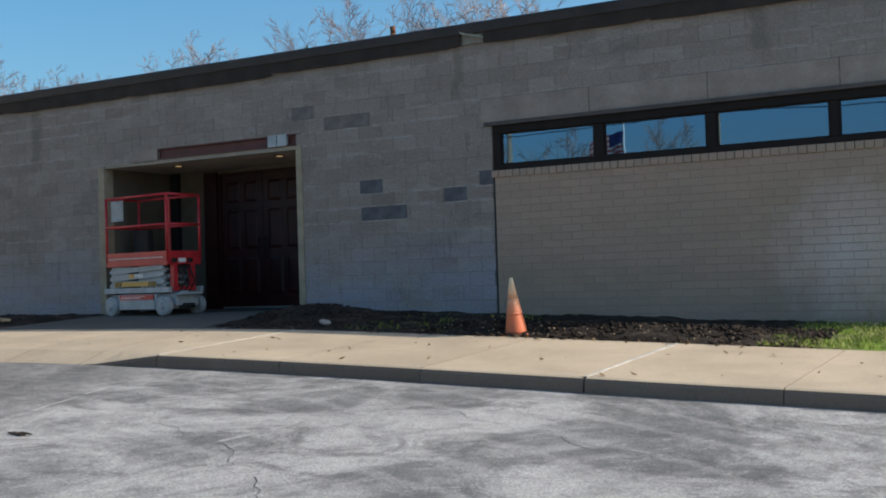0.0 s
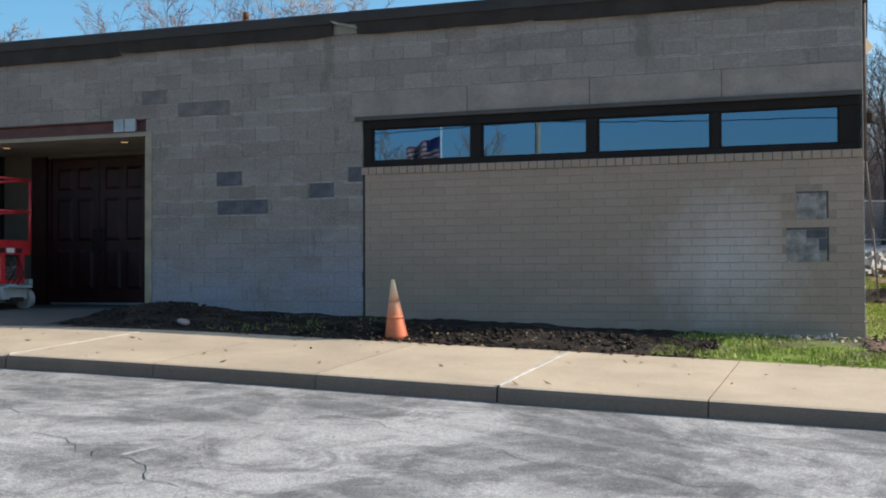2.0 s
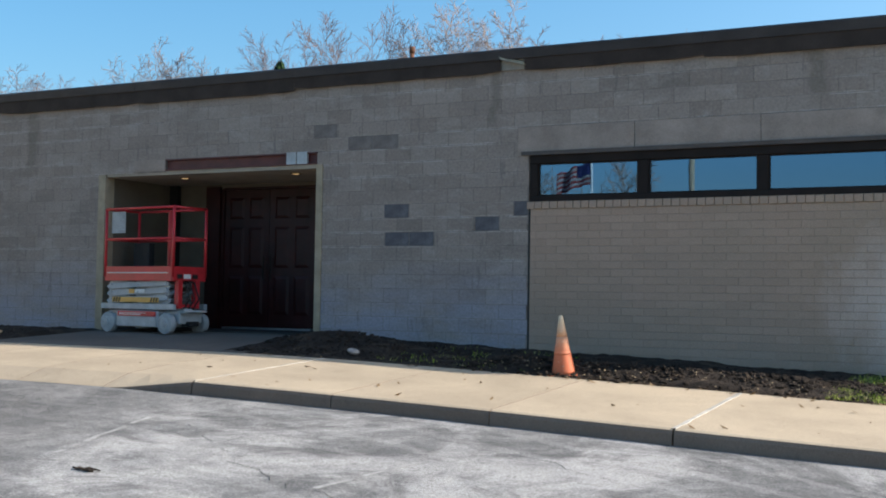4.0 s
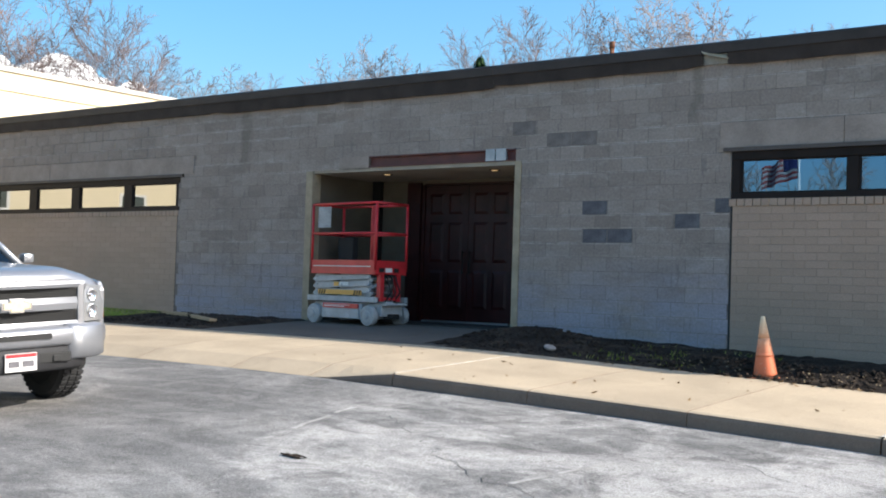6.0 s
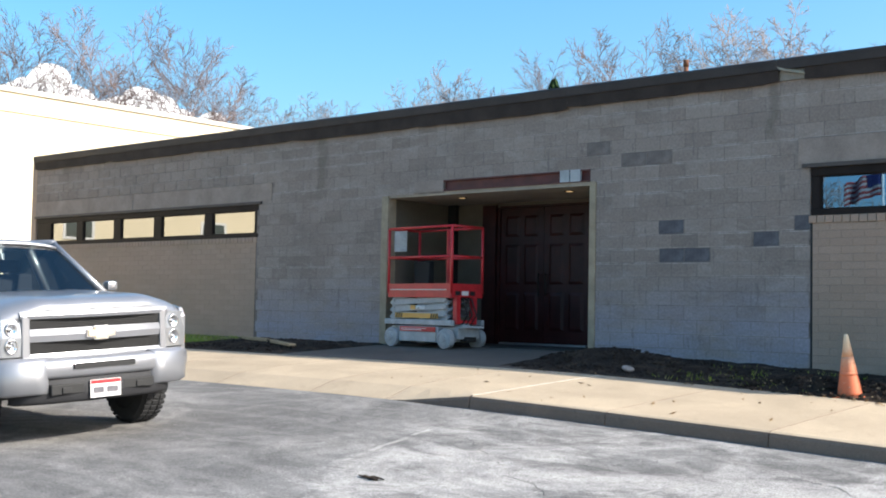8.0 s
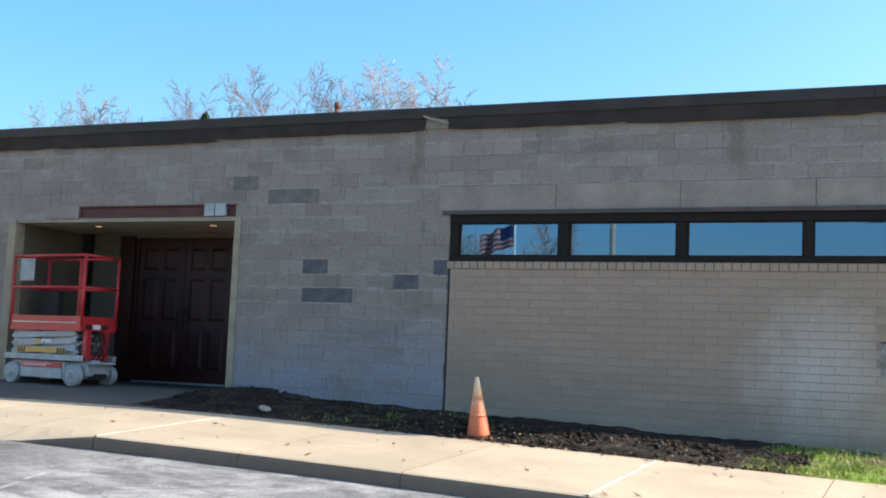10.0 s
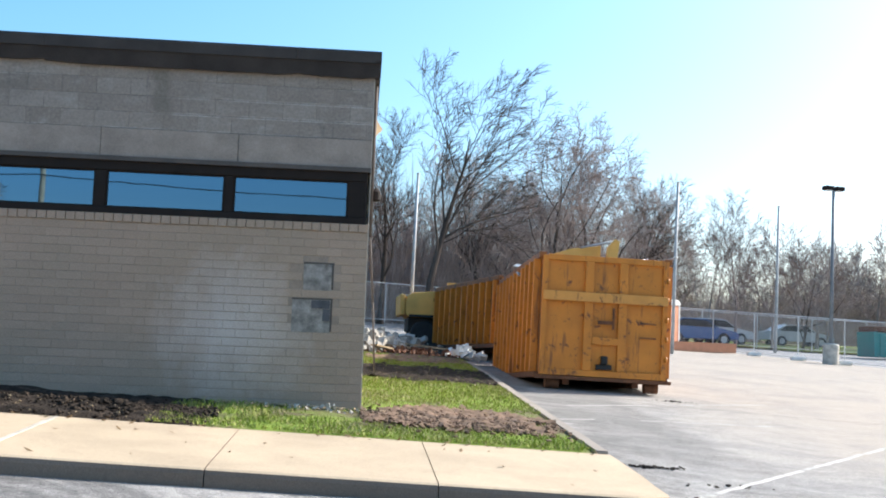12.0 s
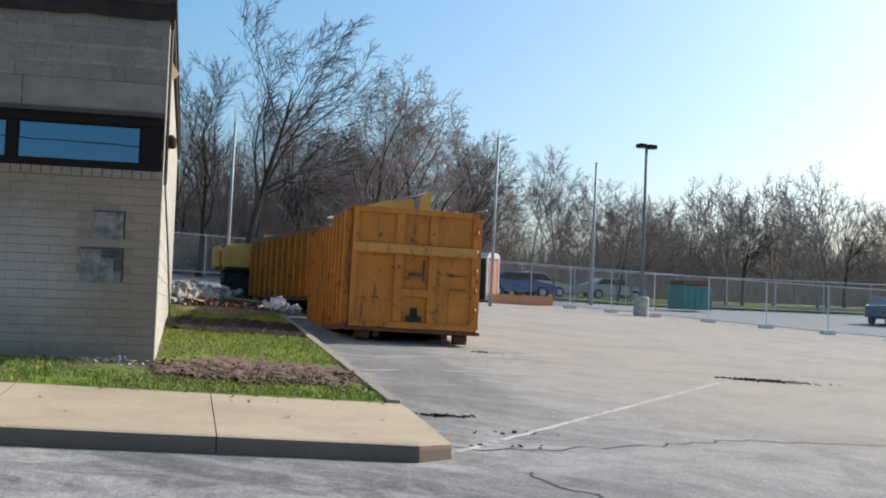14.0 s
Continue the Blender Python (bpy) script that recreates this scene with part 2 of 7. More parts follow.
def mat_lawn():
    m = Mat("lawn_ground", 0.95, spec=0.2)
    v = m.at()
    patch = m.noise(v, 0.55, 5, 0.6, 0.6)
    g = m.ramp(m.noise(v, 6, 5, 0.7), [(0.3, (0.12, 0.18, 0.02)), (0.7, (0.21, 0.29, 0.045))])
    d = m.ramp(m.noise(v, 9, 6, 0.7), [(0.3, (0.07, 0.05, 0.036)), (0.7, (0.17, 0.13, 0.09))])
    c = m.mix(m.ramp(patch, [(0.46, 0.0), (0.56, 0.92)]), g, d)
    m.colour(c).bump(m.noise(v, 40, 4, 0.7), 0.8, 0.02)
    return m.m


def mat_blade():
    m = Mat("grass_blade", 0.7, spec=0.2)
    m.colour(m.ramp(m.geo.outputs["Random Per Island"], [(0.0, (0.13, 0.19, 0.014)), (0.4, (0.22, 0.30, 0.026)), (0.62, (0.30, 0.33, 0.07)), (1.0, (0.42, 0.34, 0.19))]))
    return m.m


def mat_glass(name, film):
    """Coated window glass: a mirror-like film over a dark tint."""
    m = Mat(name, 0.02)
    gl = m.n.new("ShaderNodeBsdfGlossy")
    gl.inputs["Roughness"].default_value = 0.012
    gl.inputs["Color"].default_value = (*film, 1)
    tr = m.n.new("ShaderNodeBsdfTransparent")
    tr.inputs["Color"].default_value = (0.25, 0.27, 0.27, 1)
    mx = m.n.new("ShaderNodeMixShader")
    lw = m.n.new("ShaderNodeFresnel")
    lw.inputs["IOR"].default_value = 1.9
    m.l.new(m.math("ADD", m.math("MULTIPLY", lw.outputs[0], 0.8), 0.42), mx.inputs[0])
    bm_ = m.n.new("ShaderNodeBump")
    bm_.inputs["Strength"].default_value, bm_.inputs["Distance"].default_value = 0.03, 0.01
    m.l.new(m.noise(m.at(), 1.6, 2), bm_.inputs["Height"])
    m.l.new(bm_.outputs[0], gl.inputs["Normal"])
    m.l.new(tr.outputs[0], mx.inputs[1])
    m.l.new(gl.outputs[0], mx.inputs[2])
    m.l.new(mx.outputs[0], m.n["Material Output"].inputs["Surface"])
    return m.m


def mat_glow(name, c, power):
    m = Mat(name)
    m.b.inputs["Emission Color"].default_value = (*c, 1)
    m.b.inputs["Emission Strength"].default_value = power
    return m.m


def mat_rusty(name, c, rust=(0.16, 0.055, 0.02), amount=0.58, rough=0.55):
    m = Mat(name, rough, 0.0)
    v = m.at(where="object")
    a = m.ramp(m.noise(v, 1.6, 5), [(0.3, [x * 0.80 for x in c]), (0.7, [min(1, x * 1.1) for x in c])])
    drip = m.noise(m.at((7, 7, 0.9), "object"), 1.0, 5, 0.65)
    spot = m.noise(v, 5, 6, 0.7, 0.5)
    k = m.math("MAXIMUM", m.ramp(spot, [(amount + 0.06, 0.0), (amount + 0.13, 0.95)]), m.ramp(drip, [(amount + 0.05, 0.0), (amount + 0.15, 0.75)]))
    a = m.mix(k, a, rust)
    m.colour(a).bump(m.noise(v, 30, 4), 0.2, 0.004)
    return m.m


def mat_paint(name, c, rough=0.3, metal=0.0, coat=0.6):
    m = Mat(name, rough, metal)
    m.b.inputs["Coat Weight"].default_value = coat
    m.b.inputs["Coat Roughness"].default_value = 0.08
    v = m.at(where="object")
    m.colour(m.ramp(m.noise(v, 2.2, 4), [(0.3, [x * 0.93 for x in c]), (0.7, [min(1, x * 1.04) for x in c])]))
    return m.m


def mat_cone():
    """Orange vinyl bleached from the tip down, scuffed with grime."""
    m = Mat("faded_orange_vinyl", 0.6, spec=0.35)
    v = m.at(where="object")
    sep = m.n.new("ShaderNodeSeparateXYZ")
    m.l.new(m.tex.outputs["Object"], sep.inputs[0])
    up = m.math("ADD", sep.outputs[2], m.math("MULTIPLY", m.noise(v, 9, 5, 0.7), 0.16))
    c = m.ramp(up, [(0.05, (0.62, 0.150, 0.060)), (0.30, (0.66, 0.185, 0.085)), (0.48, (0.64, 0.30, 0.17)), (0.66, (0.62, 0.46, 0.30)), (0.76, (0.60, 0.52, 0.38))])
    c = m.mix(m.ramp(m.noise(v, 16, 7, 0.75), [(0.56, 0.0), (0.66, 0.5)]), c, (0.25, 0.15, 0.10))
    c = m.mix(m.ramp(m.noise(v, 26, 5, 0.7), [(0.60, 0.0), (0.68, 0.55)]), c, (0.74, 0.60, 0.48))
    m.colour(c)
    return m.m


def mat_bark(name, c):
    m = Mat(name, 0.95, spec=0.15)
    v = m.at(where="object")
    m.colour(m.ramp(m.noise(v, 1.2, 4), [(0.3, [x * 0.6 for x in c]), (0.7, [x * 1.3 for x in c])]))
    return m.m


M = dict(
    # glass: the film's blue imitates a deep blue sky reflection
    asphalt=mat_asphalt(), concrete=mat_concrete(), block=mat_block(), brick=mat_brick(), soil=mat_soil(), lawn=mat_lawn(), blade=mat_blade(), glass=mat_glass("sky_tinted_glass", (0.22, 0.37, 0.53)), clear_glass=mat_glass("clear_glass", (0.62, 0.62, 0.60)),
    # sidewalk concrete darkened: the kerb face's shade is put into its colour
    kerb=mat_concrete("shaded_kerb_face", (0.215, 0.152, 0.113)),
    mortar=worn("mortar", (0.285, 0.256, 0.215), where="world"), joint=worn("weathered_joint", (0.228, 0.190, 0.166), 0.55, 1.45, 4, 0.95, where="world", spec=0.1),
    brick_mortar=worn("brick_mortar", (0.335, 0.244, 0.186), where="world"),
    patch=worn("dark_patch_block", (0.118, 0.113, 0.122), 0.62, 1.35, 5, 0.92, grain=35.0, spec=0.2),
    faded_patch=worn("faded_patch_block", (0.185, 0.158, 0.145), 0.7, 1.25, 5, 0.92, grain=35.0, spec=0.2),
    # pad: concrete darkened to imitate the shade the building throws on it
    low_kerb=mat_concrete("grey_kerb", (0.30, 0.262, 0.225)), pad=mat_concrete("shaded_pad", (0.125, 0.106, 0.090)),
    fascia=worn("dark_fascia", (0.046, 0.036, 0.032), 0.7, 1.3, 2.5, 0.75, spec=0.15),
    fascia_cap=worn("fascia_cap", (0.045, 0.038, 0.037), 0.75, 1.25, 2.0, 0.6, spec=0.3),
    bronze=worn("bronze_frame", (0.020, 0.014, 0.012), 0.8, 1.2, 4, 0.6, spec=0.15),
    lintel=worn("brown_lintel", (0.085, 0.066, 0.057), 0.8, 1.2, 3, 0.7),
    smooth=worn("lintel_concrete", (0.325, 0.260, 0.220), 0.72, 1.15, 2.4, 0.9, where="world"),
    trim=worn("bare_timber_trim", (0.36, 0.29, 0.20), 0.75, 1.15, 4, 0.8),
    soffit=worn("soffit_board", (0.36, 0.31, 0.25), 0.8, 1.1, 2, 0.8),
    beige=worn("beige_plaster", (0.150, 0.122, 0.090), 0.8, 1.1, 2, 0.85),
    redbeam=worn("red_oxide_steel", (0.098, 0.022, 0.018), 0.7, 1.3, 5, 0.55),
    door=worn("mahogany_door", (0.038, 0.008, 0.0075), 0.6, 1.35, 3, 0.42, spec=0.3),
    # floor slab colour lowered to carry the recess's shade
    slab=worn("shaded_slab", (0.055, 0.050, 0.046), 0.6, 1.3, 2, 0.85, spec=0.2),
    black=worn("black_void", (0.012, 0.012, 0.012), 0.8, 1.2, 3, 0.7),
    cream=worn("cream_brick_paint", (0.74, 0.64, 0.45), 0.94, 1.04, 1.2, 0.85, where="world"),
    cap_white=worn("pale_coping", (0.62, 0.58, 0.50), 0.85, 1.1, 2, 0.6),
    roofing=worn("roofing", (0.06, 0.06, 0.06), where="world"),
    white=worn("white_paint", (0.72, 0.71, 0.68), 0.85, 1.08, 3, 0.6),
    paintline=worn("faded_line_paint", (0.50, 0.48, 0.45), 0.62, 1.15, 3, 0.9, where="world"),
    faintline=worn("worn_line_paint", (0.345, 0.33, 0.31), 0.5, 1.35, 3, 0.9, where="world"),
    crack=worn("crack_tar", (0.035, 0.034, 0.033), where="world"),
    pale_galv=worn("pale_fence_steel", (0.60, 0.61, 0.62), 0.85, 1.1, 4, 0.5, 0.2),
    galv=worn("galvanised_steel", (0.42, 0.43, 0.44), 0.8, 1.15, 4, 0.45, 0.6),
    blue_grey=worn("weathered_pole_paint", (0.17, 0.19, 0.215), 0.8, 1.2, 3, 0.6, spec=0.3),
    steel=worn("grey_machine_paint", (0.40, 0.42, 0.43), 0.75, 1.15, 5, 0.5),
    redpaint=worn("red_machine_paint", (0.56, 0.026, 0.032), 0.75, 1.1, 5, 0.42),
    rubber=worn("rubber", (0.022, 0.022, 0.023), 0.8, 1.3, 6, 0.85),
    paletyre=worn("pale_tyre", (0.40, 0.41, 0.41), 0.7, 1.1, 6, 0.8),
    orange=mat_cone(),
    dumpster=mat_rusty("dumpster_yellow", (0.58, 0.205, 0.020), (0.15, 0.052, 0.020), 0.52),
    digger=mat_rusty("excavator_yellow", (0.76, 0.41, 0.095), amount=0.66),
    # paler tan yellow carries the light the bar catches
    dumpster_bar=mat_rusty("lit_dumpster_bar", (0.60, 0.27, 0.055), (0.12, 0.042, 0.018), 0.52),
    # rustier and darker yellow; the darkness imitates shade between the ribs
    dumpster_side=mat_rusty("rusty_shaded_dumpster", (0.25, 0.085, 0.015), (0.085, 0.032, 0.016), 0.47),
    rust=worn("rust", (0.14, 0.055, 0.025), 0.6, 1.4, 6, 0.85),
    bark=mat_bark("bark", (0.075, 0.060, 0.052)), twig=mat_bark("twig", (0.34, 0.27, 0.24)), twig_pale=mat_bark("pale_twig", (0.215, 0.162, 0.15)),
    needle=mat_bark("needle", (0.028, 0.055, 0.020)),
    dug=worn("dug_earth", (0.150, 0.092, 0.058), 0.4, 1.6, 5, 0.95, grain=25.0, bump=0.8, where="world"),
    smear=worn("smeared_mortar", (0.235, 0.205, 0.185), 0.45, 1.9, 7, 0.9, grain=40.0, bump=0.5, where="world"),
    rim=worn("silver_rim", (0.62, 0.62, 0.63), 0.85, 1.1, 5, 0.35, 0.2),
    rubble=worn("pale_rubble", (0.50, 0.46, 0.40), 0.6, 1.2, 4, 0.9),
    timber=worn("raw_timber", (0.40, 0.29, 0.17), 0.7, 1.2, 4, 0.8),
)


# ---- mesh helpers ----
def add_box(bm, x0, x1, y0, y1, z0, z1, m=None):
    vs = [bm.verts.new((x, y, z)) for x in (x0, x1) for y in (y0, y1) for z in (z0, z1)]
    if m is not None:
        for v in vs:
            v.co = m @ v.co
    for q in ((0, 1, 3, 2), (4, 6, 7, 5), (0, 4, 5, 1), (2, 3, 7, 6), (0, 2, 6, 4), (1, 5, 7, 3)):
        bm.faces.new([vs[i] for i in q])
    return vs


def add_tube(bm, a, b, r0, r1=None, n=10, caps=True):
    a, b = Vector(a), Vector(b)
    r1 = r0 if r1 is None else r1
    d = (b - a).normalized()
    u = d.orthogonal().normalized()
    w = d.cross(u)
    rings = [[bm.verts.new(p + (u * math.cos(k * math.tau / n) + w * math.sin(k * math.tau / n)) * r) for k in range(n)] for p, r in ((a, r0), (b, r1))]
    for k in range(n):
        bm.faces.new((rings[0][k], rings[0][(k + 1) % n], rings[1][(k + 1) % n], rings[1][k]))
    if caps:
        bm.faces.new(rings[0][::-1])
        bm.faces.new(rings[1])


def add_lathe(bm, profile, n=24, m=None):
    """Turns (radius, z) pairs round the z axis."""
    m = m or Matrix()
    rings = [[bm.verts.new(m @ Vector((r * math.cos(k * math.tau / n), r * math.sin(k * math.tau / n), z))) for k in range(n)] for r, z in profile]
    for p, q in zip(rings, rings[1:]):
        for k in range(n):
            bm.faces.new((p[k], p[(k + 1) % n], q[(k + 1) % n], q[k]))
    bm.faces.new(rings[0][::-1])
    bm.faces.new(rings[-1])


def add_prism(bm, outline, a, b, m=None):
    """An outline in (x, z) pushed along y from a to b."""
    m = m or Matrix()
    f = [bm.verts.new(m @ Vector((x, a, z))) for x, z in outline]
    g = [bm.verts.new(m @ Vector((x, b, z))) for x, z in outline]
    n = len(f)
    for k in range(n):
        bm.faces.new((f[k], f[(k + 1) % n], g[(k + 1) % n], g[k]))
    bm.faces.new(f[::-1])
    bm.faces.new(g)


def mesh_of(name, bm, material, smooth=False, bevel=0.0):
    if bevel:
        bmesh.ops.bevel(bm, geom=bm.edges[:], offset=bevel, segments=2, affect="EDGES", profile=0.6)
    bmesh.ops.recalc_face_normals(bm, faces=bm.faces[:])
    me = bpy.data.meshes.new(name)
    bm.to_mesh(me)
    bm.free()
    for mm in material if isinstance(material, (list, tuple)) else [material]:
        me.materials.append(mm)
    if smooth:
        me.polygons.foreach_set("use_smooth", [True] * len(me.polygons))
    return me


def part(name, bm, material, parent, label="", smooth=False, bevel=0.0):
    ob = new(name, mesh_of(name, bm, material, smooth, bevel))
    ob.parent = parent
    return tagged(ob, label)


def thing(name, m=None, label="", category="", group="", kind=""):
    ob = new(name)
    ob.matrix_world = m or Matrix()
    ob.empty_display_size = 0.2
    return tagged(ob, label, category, group, kind)


def structure(name, bm, material, label="", category="", smooth=False, bevel=0.0):
    return tagged(new(name, mesh_of(name, bm, material, smooth, bevel)), label, category, kind="structure")


def boxes(name, material, parent, *bs, label="", bevel=0.0):
    bm = bmesh.new()
    for b in bs:
        add_box(bm, *b)
    return part(name, bm, material, parent, label, bevel=bevel)


def tube(name, material, parent, a, b, r, r1=None, n=10, label=""):
    bm = bmesh.new()
    add_tube(bm, a, b, r, r1, n)
    return part(name, bm, material, parent, label, smooth=n > 8)


def soft_clamp(v, lo, hi, w=3.0):
    def up(x):
        return w * math.log1p(math.exp(x / w)) if x / w < 30 else x
    return lo + up(v - lo) - up(v - hi)


def hgt(x, y):
    """The site slopes down towards the street and to the east."""
    return -0.129 - 0.0357 * soft_clamp(x, -8.5, 26, 0.8) + 0.0544 * soft_clamp(y, -20, 66, 2.0)


def road_z(x, y):
    return hgt(x, y) - 0.14


# ---- ground ----
def sheet(name, xs, ys, zf, material, label, category, rough=0.0):
    bm = bmesh.new()
    g = [[bm.verts.new((x, y, zf(x, y) + (noise.noise((x * 0.9, y * 0.9, 0)) * rough if rough else 0))) for x in xs] for y in ys]
    for p, q in zip(g, g[1:]):
        for k in range(len(xs) - 1):
            bm.faces.new((p[k], p[k + 1], q[k + 1], q[k]))
    return structure(name, bm, material, label, category, smooth=True)


def span(a, b, step):
    n = max(1, round((b - a) / step))
    return [a + (b - a) * k / n for k in range(n + 1)]


far_x = [-900, -500, -250, -120] + span(-70, 70, 3.5) + [120, 250, 500, 900]
far_y = [-500, -250, -120] + span(-60, 60, 3.0) + [90, 140, 250, 500, 1500]
sheet("ground", far_x, far_y, lambda x, y: hgt(x, y) - 0.24, M["lawn"], "thin winter grass and bare earth to the horizon", "ground")
sheet("road", span(-70, 75, 1.0), span(-40, 50, 1.0), lambda x, y: road_z(x, y), M["asphalt"], "worn grey asphalt drive and parking lot with dusty scuffs", "road")

# ---- sidewalk ----
JOINTS = [-26.0, -24.0, -22.0, -20.0, -18.0, -16.0, -14.2, -12.4, -10.6, -9.3, -8.05, -6.35, -4.65, -2.94, -1.18, 0.61, 2.5]
WALK_BACK, WALK_FRONT = -2.42, -4.95


def drop_at(x):
    """How far the kerb edge is let down to the road."""
    return 0.135 * min(1.0, max(0.0, (-8.05 - x) / 1.1))


sidewalk = thing("sidewalk", None, "pale sunlit concrete sidewalk slabs with a kerb edge", "sidewalk", kind="structure")
for i, (a, b) in enumerate(zip(JOINTS, JOINTS[1:])):
    bm = bmesh.new()
    gap = 0.012 if abs(a + 2.94) < 0.01 or abs(a + 8.05) < 0.01 else 0.005
    rows = []
    xs = span(a + gap, b - 0.004, 0.3)
    for x in xs:
        dr = drop_at(x)
        bow = 0.05 * math.sin(x * 0.9) * 0.3
        end = 0.0
        if b > 2.4 and x > 2.2:
            end = 0.30 - math.sqrt(max(0.0, 0.09 - (x - 2.2) ** 2))
        ring = []
        for y, dz in ((WALK_BACK, -0.25), (WALK_BACK, 0.0), (-3.0, 0.0), (-3.8, -0.0), (-4.5, -0.25 * dr), (WALK_FRONT + 0.05, -dr), (WALK_FRONT + 0.012, -dr - 0.012), (WALK_FRONT - 0.004, -dr - 0.045), (WALK_FRONT - 0.03, -0.32)):
            yy = y + bow * (y < -4) + end * (y < -4.4)
            ring.append(bm.verts.new((x, yy, hgt(x, y) + dz)))
        rows.append(ring)
    for p, q in zip(rows, rows[1:]):
        for k in range(len(p) - 1):
            f = bm.faces.new((p[k], q[k], q[k + 1], p[k + 1]))
            # front face takes the darker kerb colour that stands in for shade
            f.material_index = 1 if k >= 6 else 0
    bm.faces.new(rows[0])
    # end face gets the same painted shade
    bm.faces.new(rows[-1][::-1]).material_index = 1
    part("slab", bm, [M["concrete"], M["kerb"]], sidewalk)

# pale crumbling grout in the two wide joints
for jx, wide in ((-2.935, 0.026), (-8.045, 0.014)):
    bm = bmesh.new()
    prev = None
    for k in range(61):
        y = WALK_FRONT + 0.02 + (WALK_BACK - WALK_FRONT - 0.03) * k / 60
        w = wide * (0.6 + 0.9 * abs(noise.noise((y * 7, jx, 0))))
        x = jx + 0.012 * noise.noise((y * 4, jx, 3))
        cur = [bm.verts.new((x + s * w, y, hgt(x, y) + dz)) for s, dz in ((-1.3, -0.01), (-1, 0.004), (1, 0.004), (1.3, -0.01))]
        if prev:
            for i in range(3):
                bm.faces.new((prev[i], prev[i + 1], cur[i + 1], cur[i]))
        prev = cur
    part("joint_filler", bm, M["rubble"], sidewalk, "crumbling pale joint filler")

# concrete pad before the entrance, its colour darkened for the building's shade
bm = bmesh.new()
for a, b in ((-13.95, -12.4), (-12.39, -10.6), (-10.59, -9.3)):
    vs = [bm.verts.new((x, y, hgt(x, WALK_BACK) + (y - WALK_BACK) * 0.05 + 0.006 + dz)) for dz in (-0.2, 0.0) for x, y in ((a, -2.41), (b, -2.41), (b, 0.3), (a, 0.3))]
    for q in ((0, 1, 2, 3), (4, 5, 6, 7), (0, 1, 5, 4), (1, 2, 6, 5), (2, 3, 7, 6), (3, 0, 4, 7)):
        bm.faces.new([vs[i] for i in q])
structure("entrance_pad", bm, M["pad"], "dark grey concrete pad leading to the recessed entrance, shade in its colour", "pavement")


# ---- soil bed and lawn along the building ----
def bed_z(x, y):
    return hgt(x, y) + 0.01


def mound(x, y):
    """Dug soil: ridges beside the entrance and along the wall."""
    h = 0.0
    h += 0.20 * math.exp(-(((x + 8.6) / 1.0) ** 2) - (((y + 1.15) / 0.55) ** 2))
    if -6.2 < x < -2.0:
        h += 0.09 * math.exp(-(((y + 1.75) / 0.4) ** 2)) * min(1, (x + 6.2) * 2) * min(1, (-2.0 - x) * 2)
    h += 0.10 * math.exp(-(((x + 15.2) / 1.6) ** 2) - (((y + 1.2) / 0.5) ** 2))
    return h


def rough_bed(name, x0, x1, y0, y1, step, amp, material, label, flat=False):
    bm = bmesh.new()
    xs, ys = span(x0, x1, step), span(y0, y1, step)
    g = []
    for y in ys:
        row = []
        for x in xs:
            edge = min(1.0, (x - x0) / 0.15, (x1 - x) / 0.15, (y - y0) / 0.12)
            n1 = noise.fractal((x * 2.2, y * 2.2, 0.3), 1.0, 2.0, 4)
            n2 = noise.noise((x * 9, y * 9, 2.0))
            z = bed_z(x, y) + (0 if flat else mound(x, y)) * edge + amp * (n1 + 0.6 * n2) * edge - 0.03 * (1 - edge)
            row.append(bm.verts.new((x, y, z)))
        g.append(row)
    for p, q in zip(g, g[1:]):
        for k in range(len(xs) - 1):
            bm.faces.new((p[k], p[k + 1], q[k + 1], q[k]))
    return structure(name, bm, material, label, "ground", smooth=True)


rough_bed("soil_bed", -9.85, -1.6, -2.40, 0.02, 0.055, 0.030, M["soil"], "freshly dug dark soil bed along the wall")
rough_bed("soil_bed", -17.6, -13.9, -2.40, 0.02, 0.07, 0.03, M["soil"], "dark dug soil with scraps beside the entrance")
rough_bed("lawn", -25.4, -17.55, -2.40, 0.02, 0.15, 0.01, M["lawn"], "thin lawn strip below the low window", True)
rough_bed("lawn", -1.65, 2.38, -2.40, 0.03, 0.06, 0.012, M["lawn"], "bright patchy lawn with dug earth", True)
rough_bed("lawn", -0.02, 2.38, 0.0, 13.0, 0.15, 0.012, M["lawn"], "bright green lawn strip beside the building", True)
rough_bed("soil_bed", -14, 2.6, 12.9, 26, 0.22, 0.05, M["soil"], "churned demolition ground behind the building", True)

bm = bmesh.new()
for a, b in zip(span(-2.3, 12.5, 1.5), span(-2.3, 12.5, 1.5)[1:]):
    vs = [bm.verts.new((x, y, hgt(x, y) + dz)) for dz in (-0.3, 0.02) for x, y in ((2.38, a), (2.50, a), (2.50, b - 0.01), (2.38, b - 0.01))]
    for q in ((0, 1, 2, 3), (4, 5, 6, 7), (0, 1, 5, 4), (1, 2, 6, 5), (2, 3, 7, 6), (3, 0, 4, 7)):
        bm.faces.new([vs[i] for i in q])
structure("kerb", bm, M["low_kerb"], "low concrete kerb between lawn and parking lot", "kerb")


# ---- main building ----
X0, X1, DEPTH = -25.4, 0.0, 13.0
COURSE, LEN, Z0 = 0.2032, 0.4064, -0.107
OPEN_L, OPEN_R, OPEN_T = -13.95, -9.80, 2.735
WIN_B, WIN_T = 2.112, 2.745
TOP = 4.12

wall_front = thing("wall_front", None, "grey painted concrete block facade with patched blocks", "wall", kind="structure")
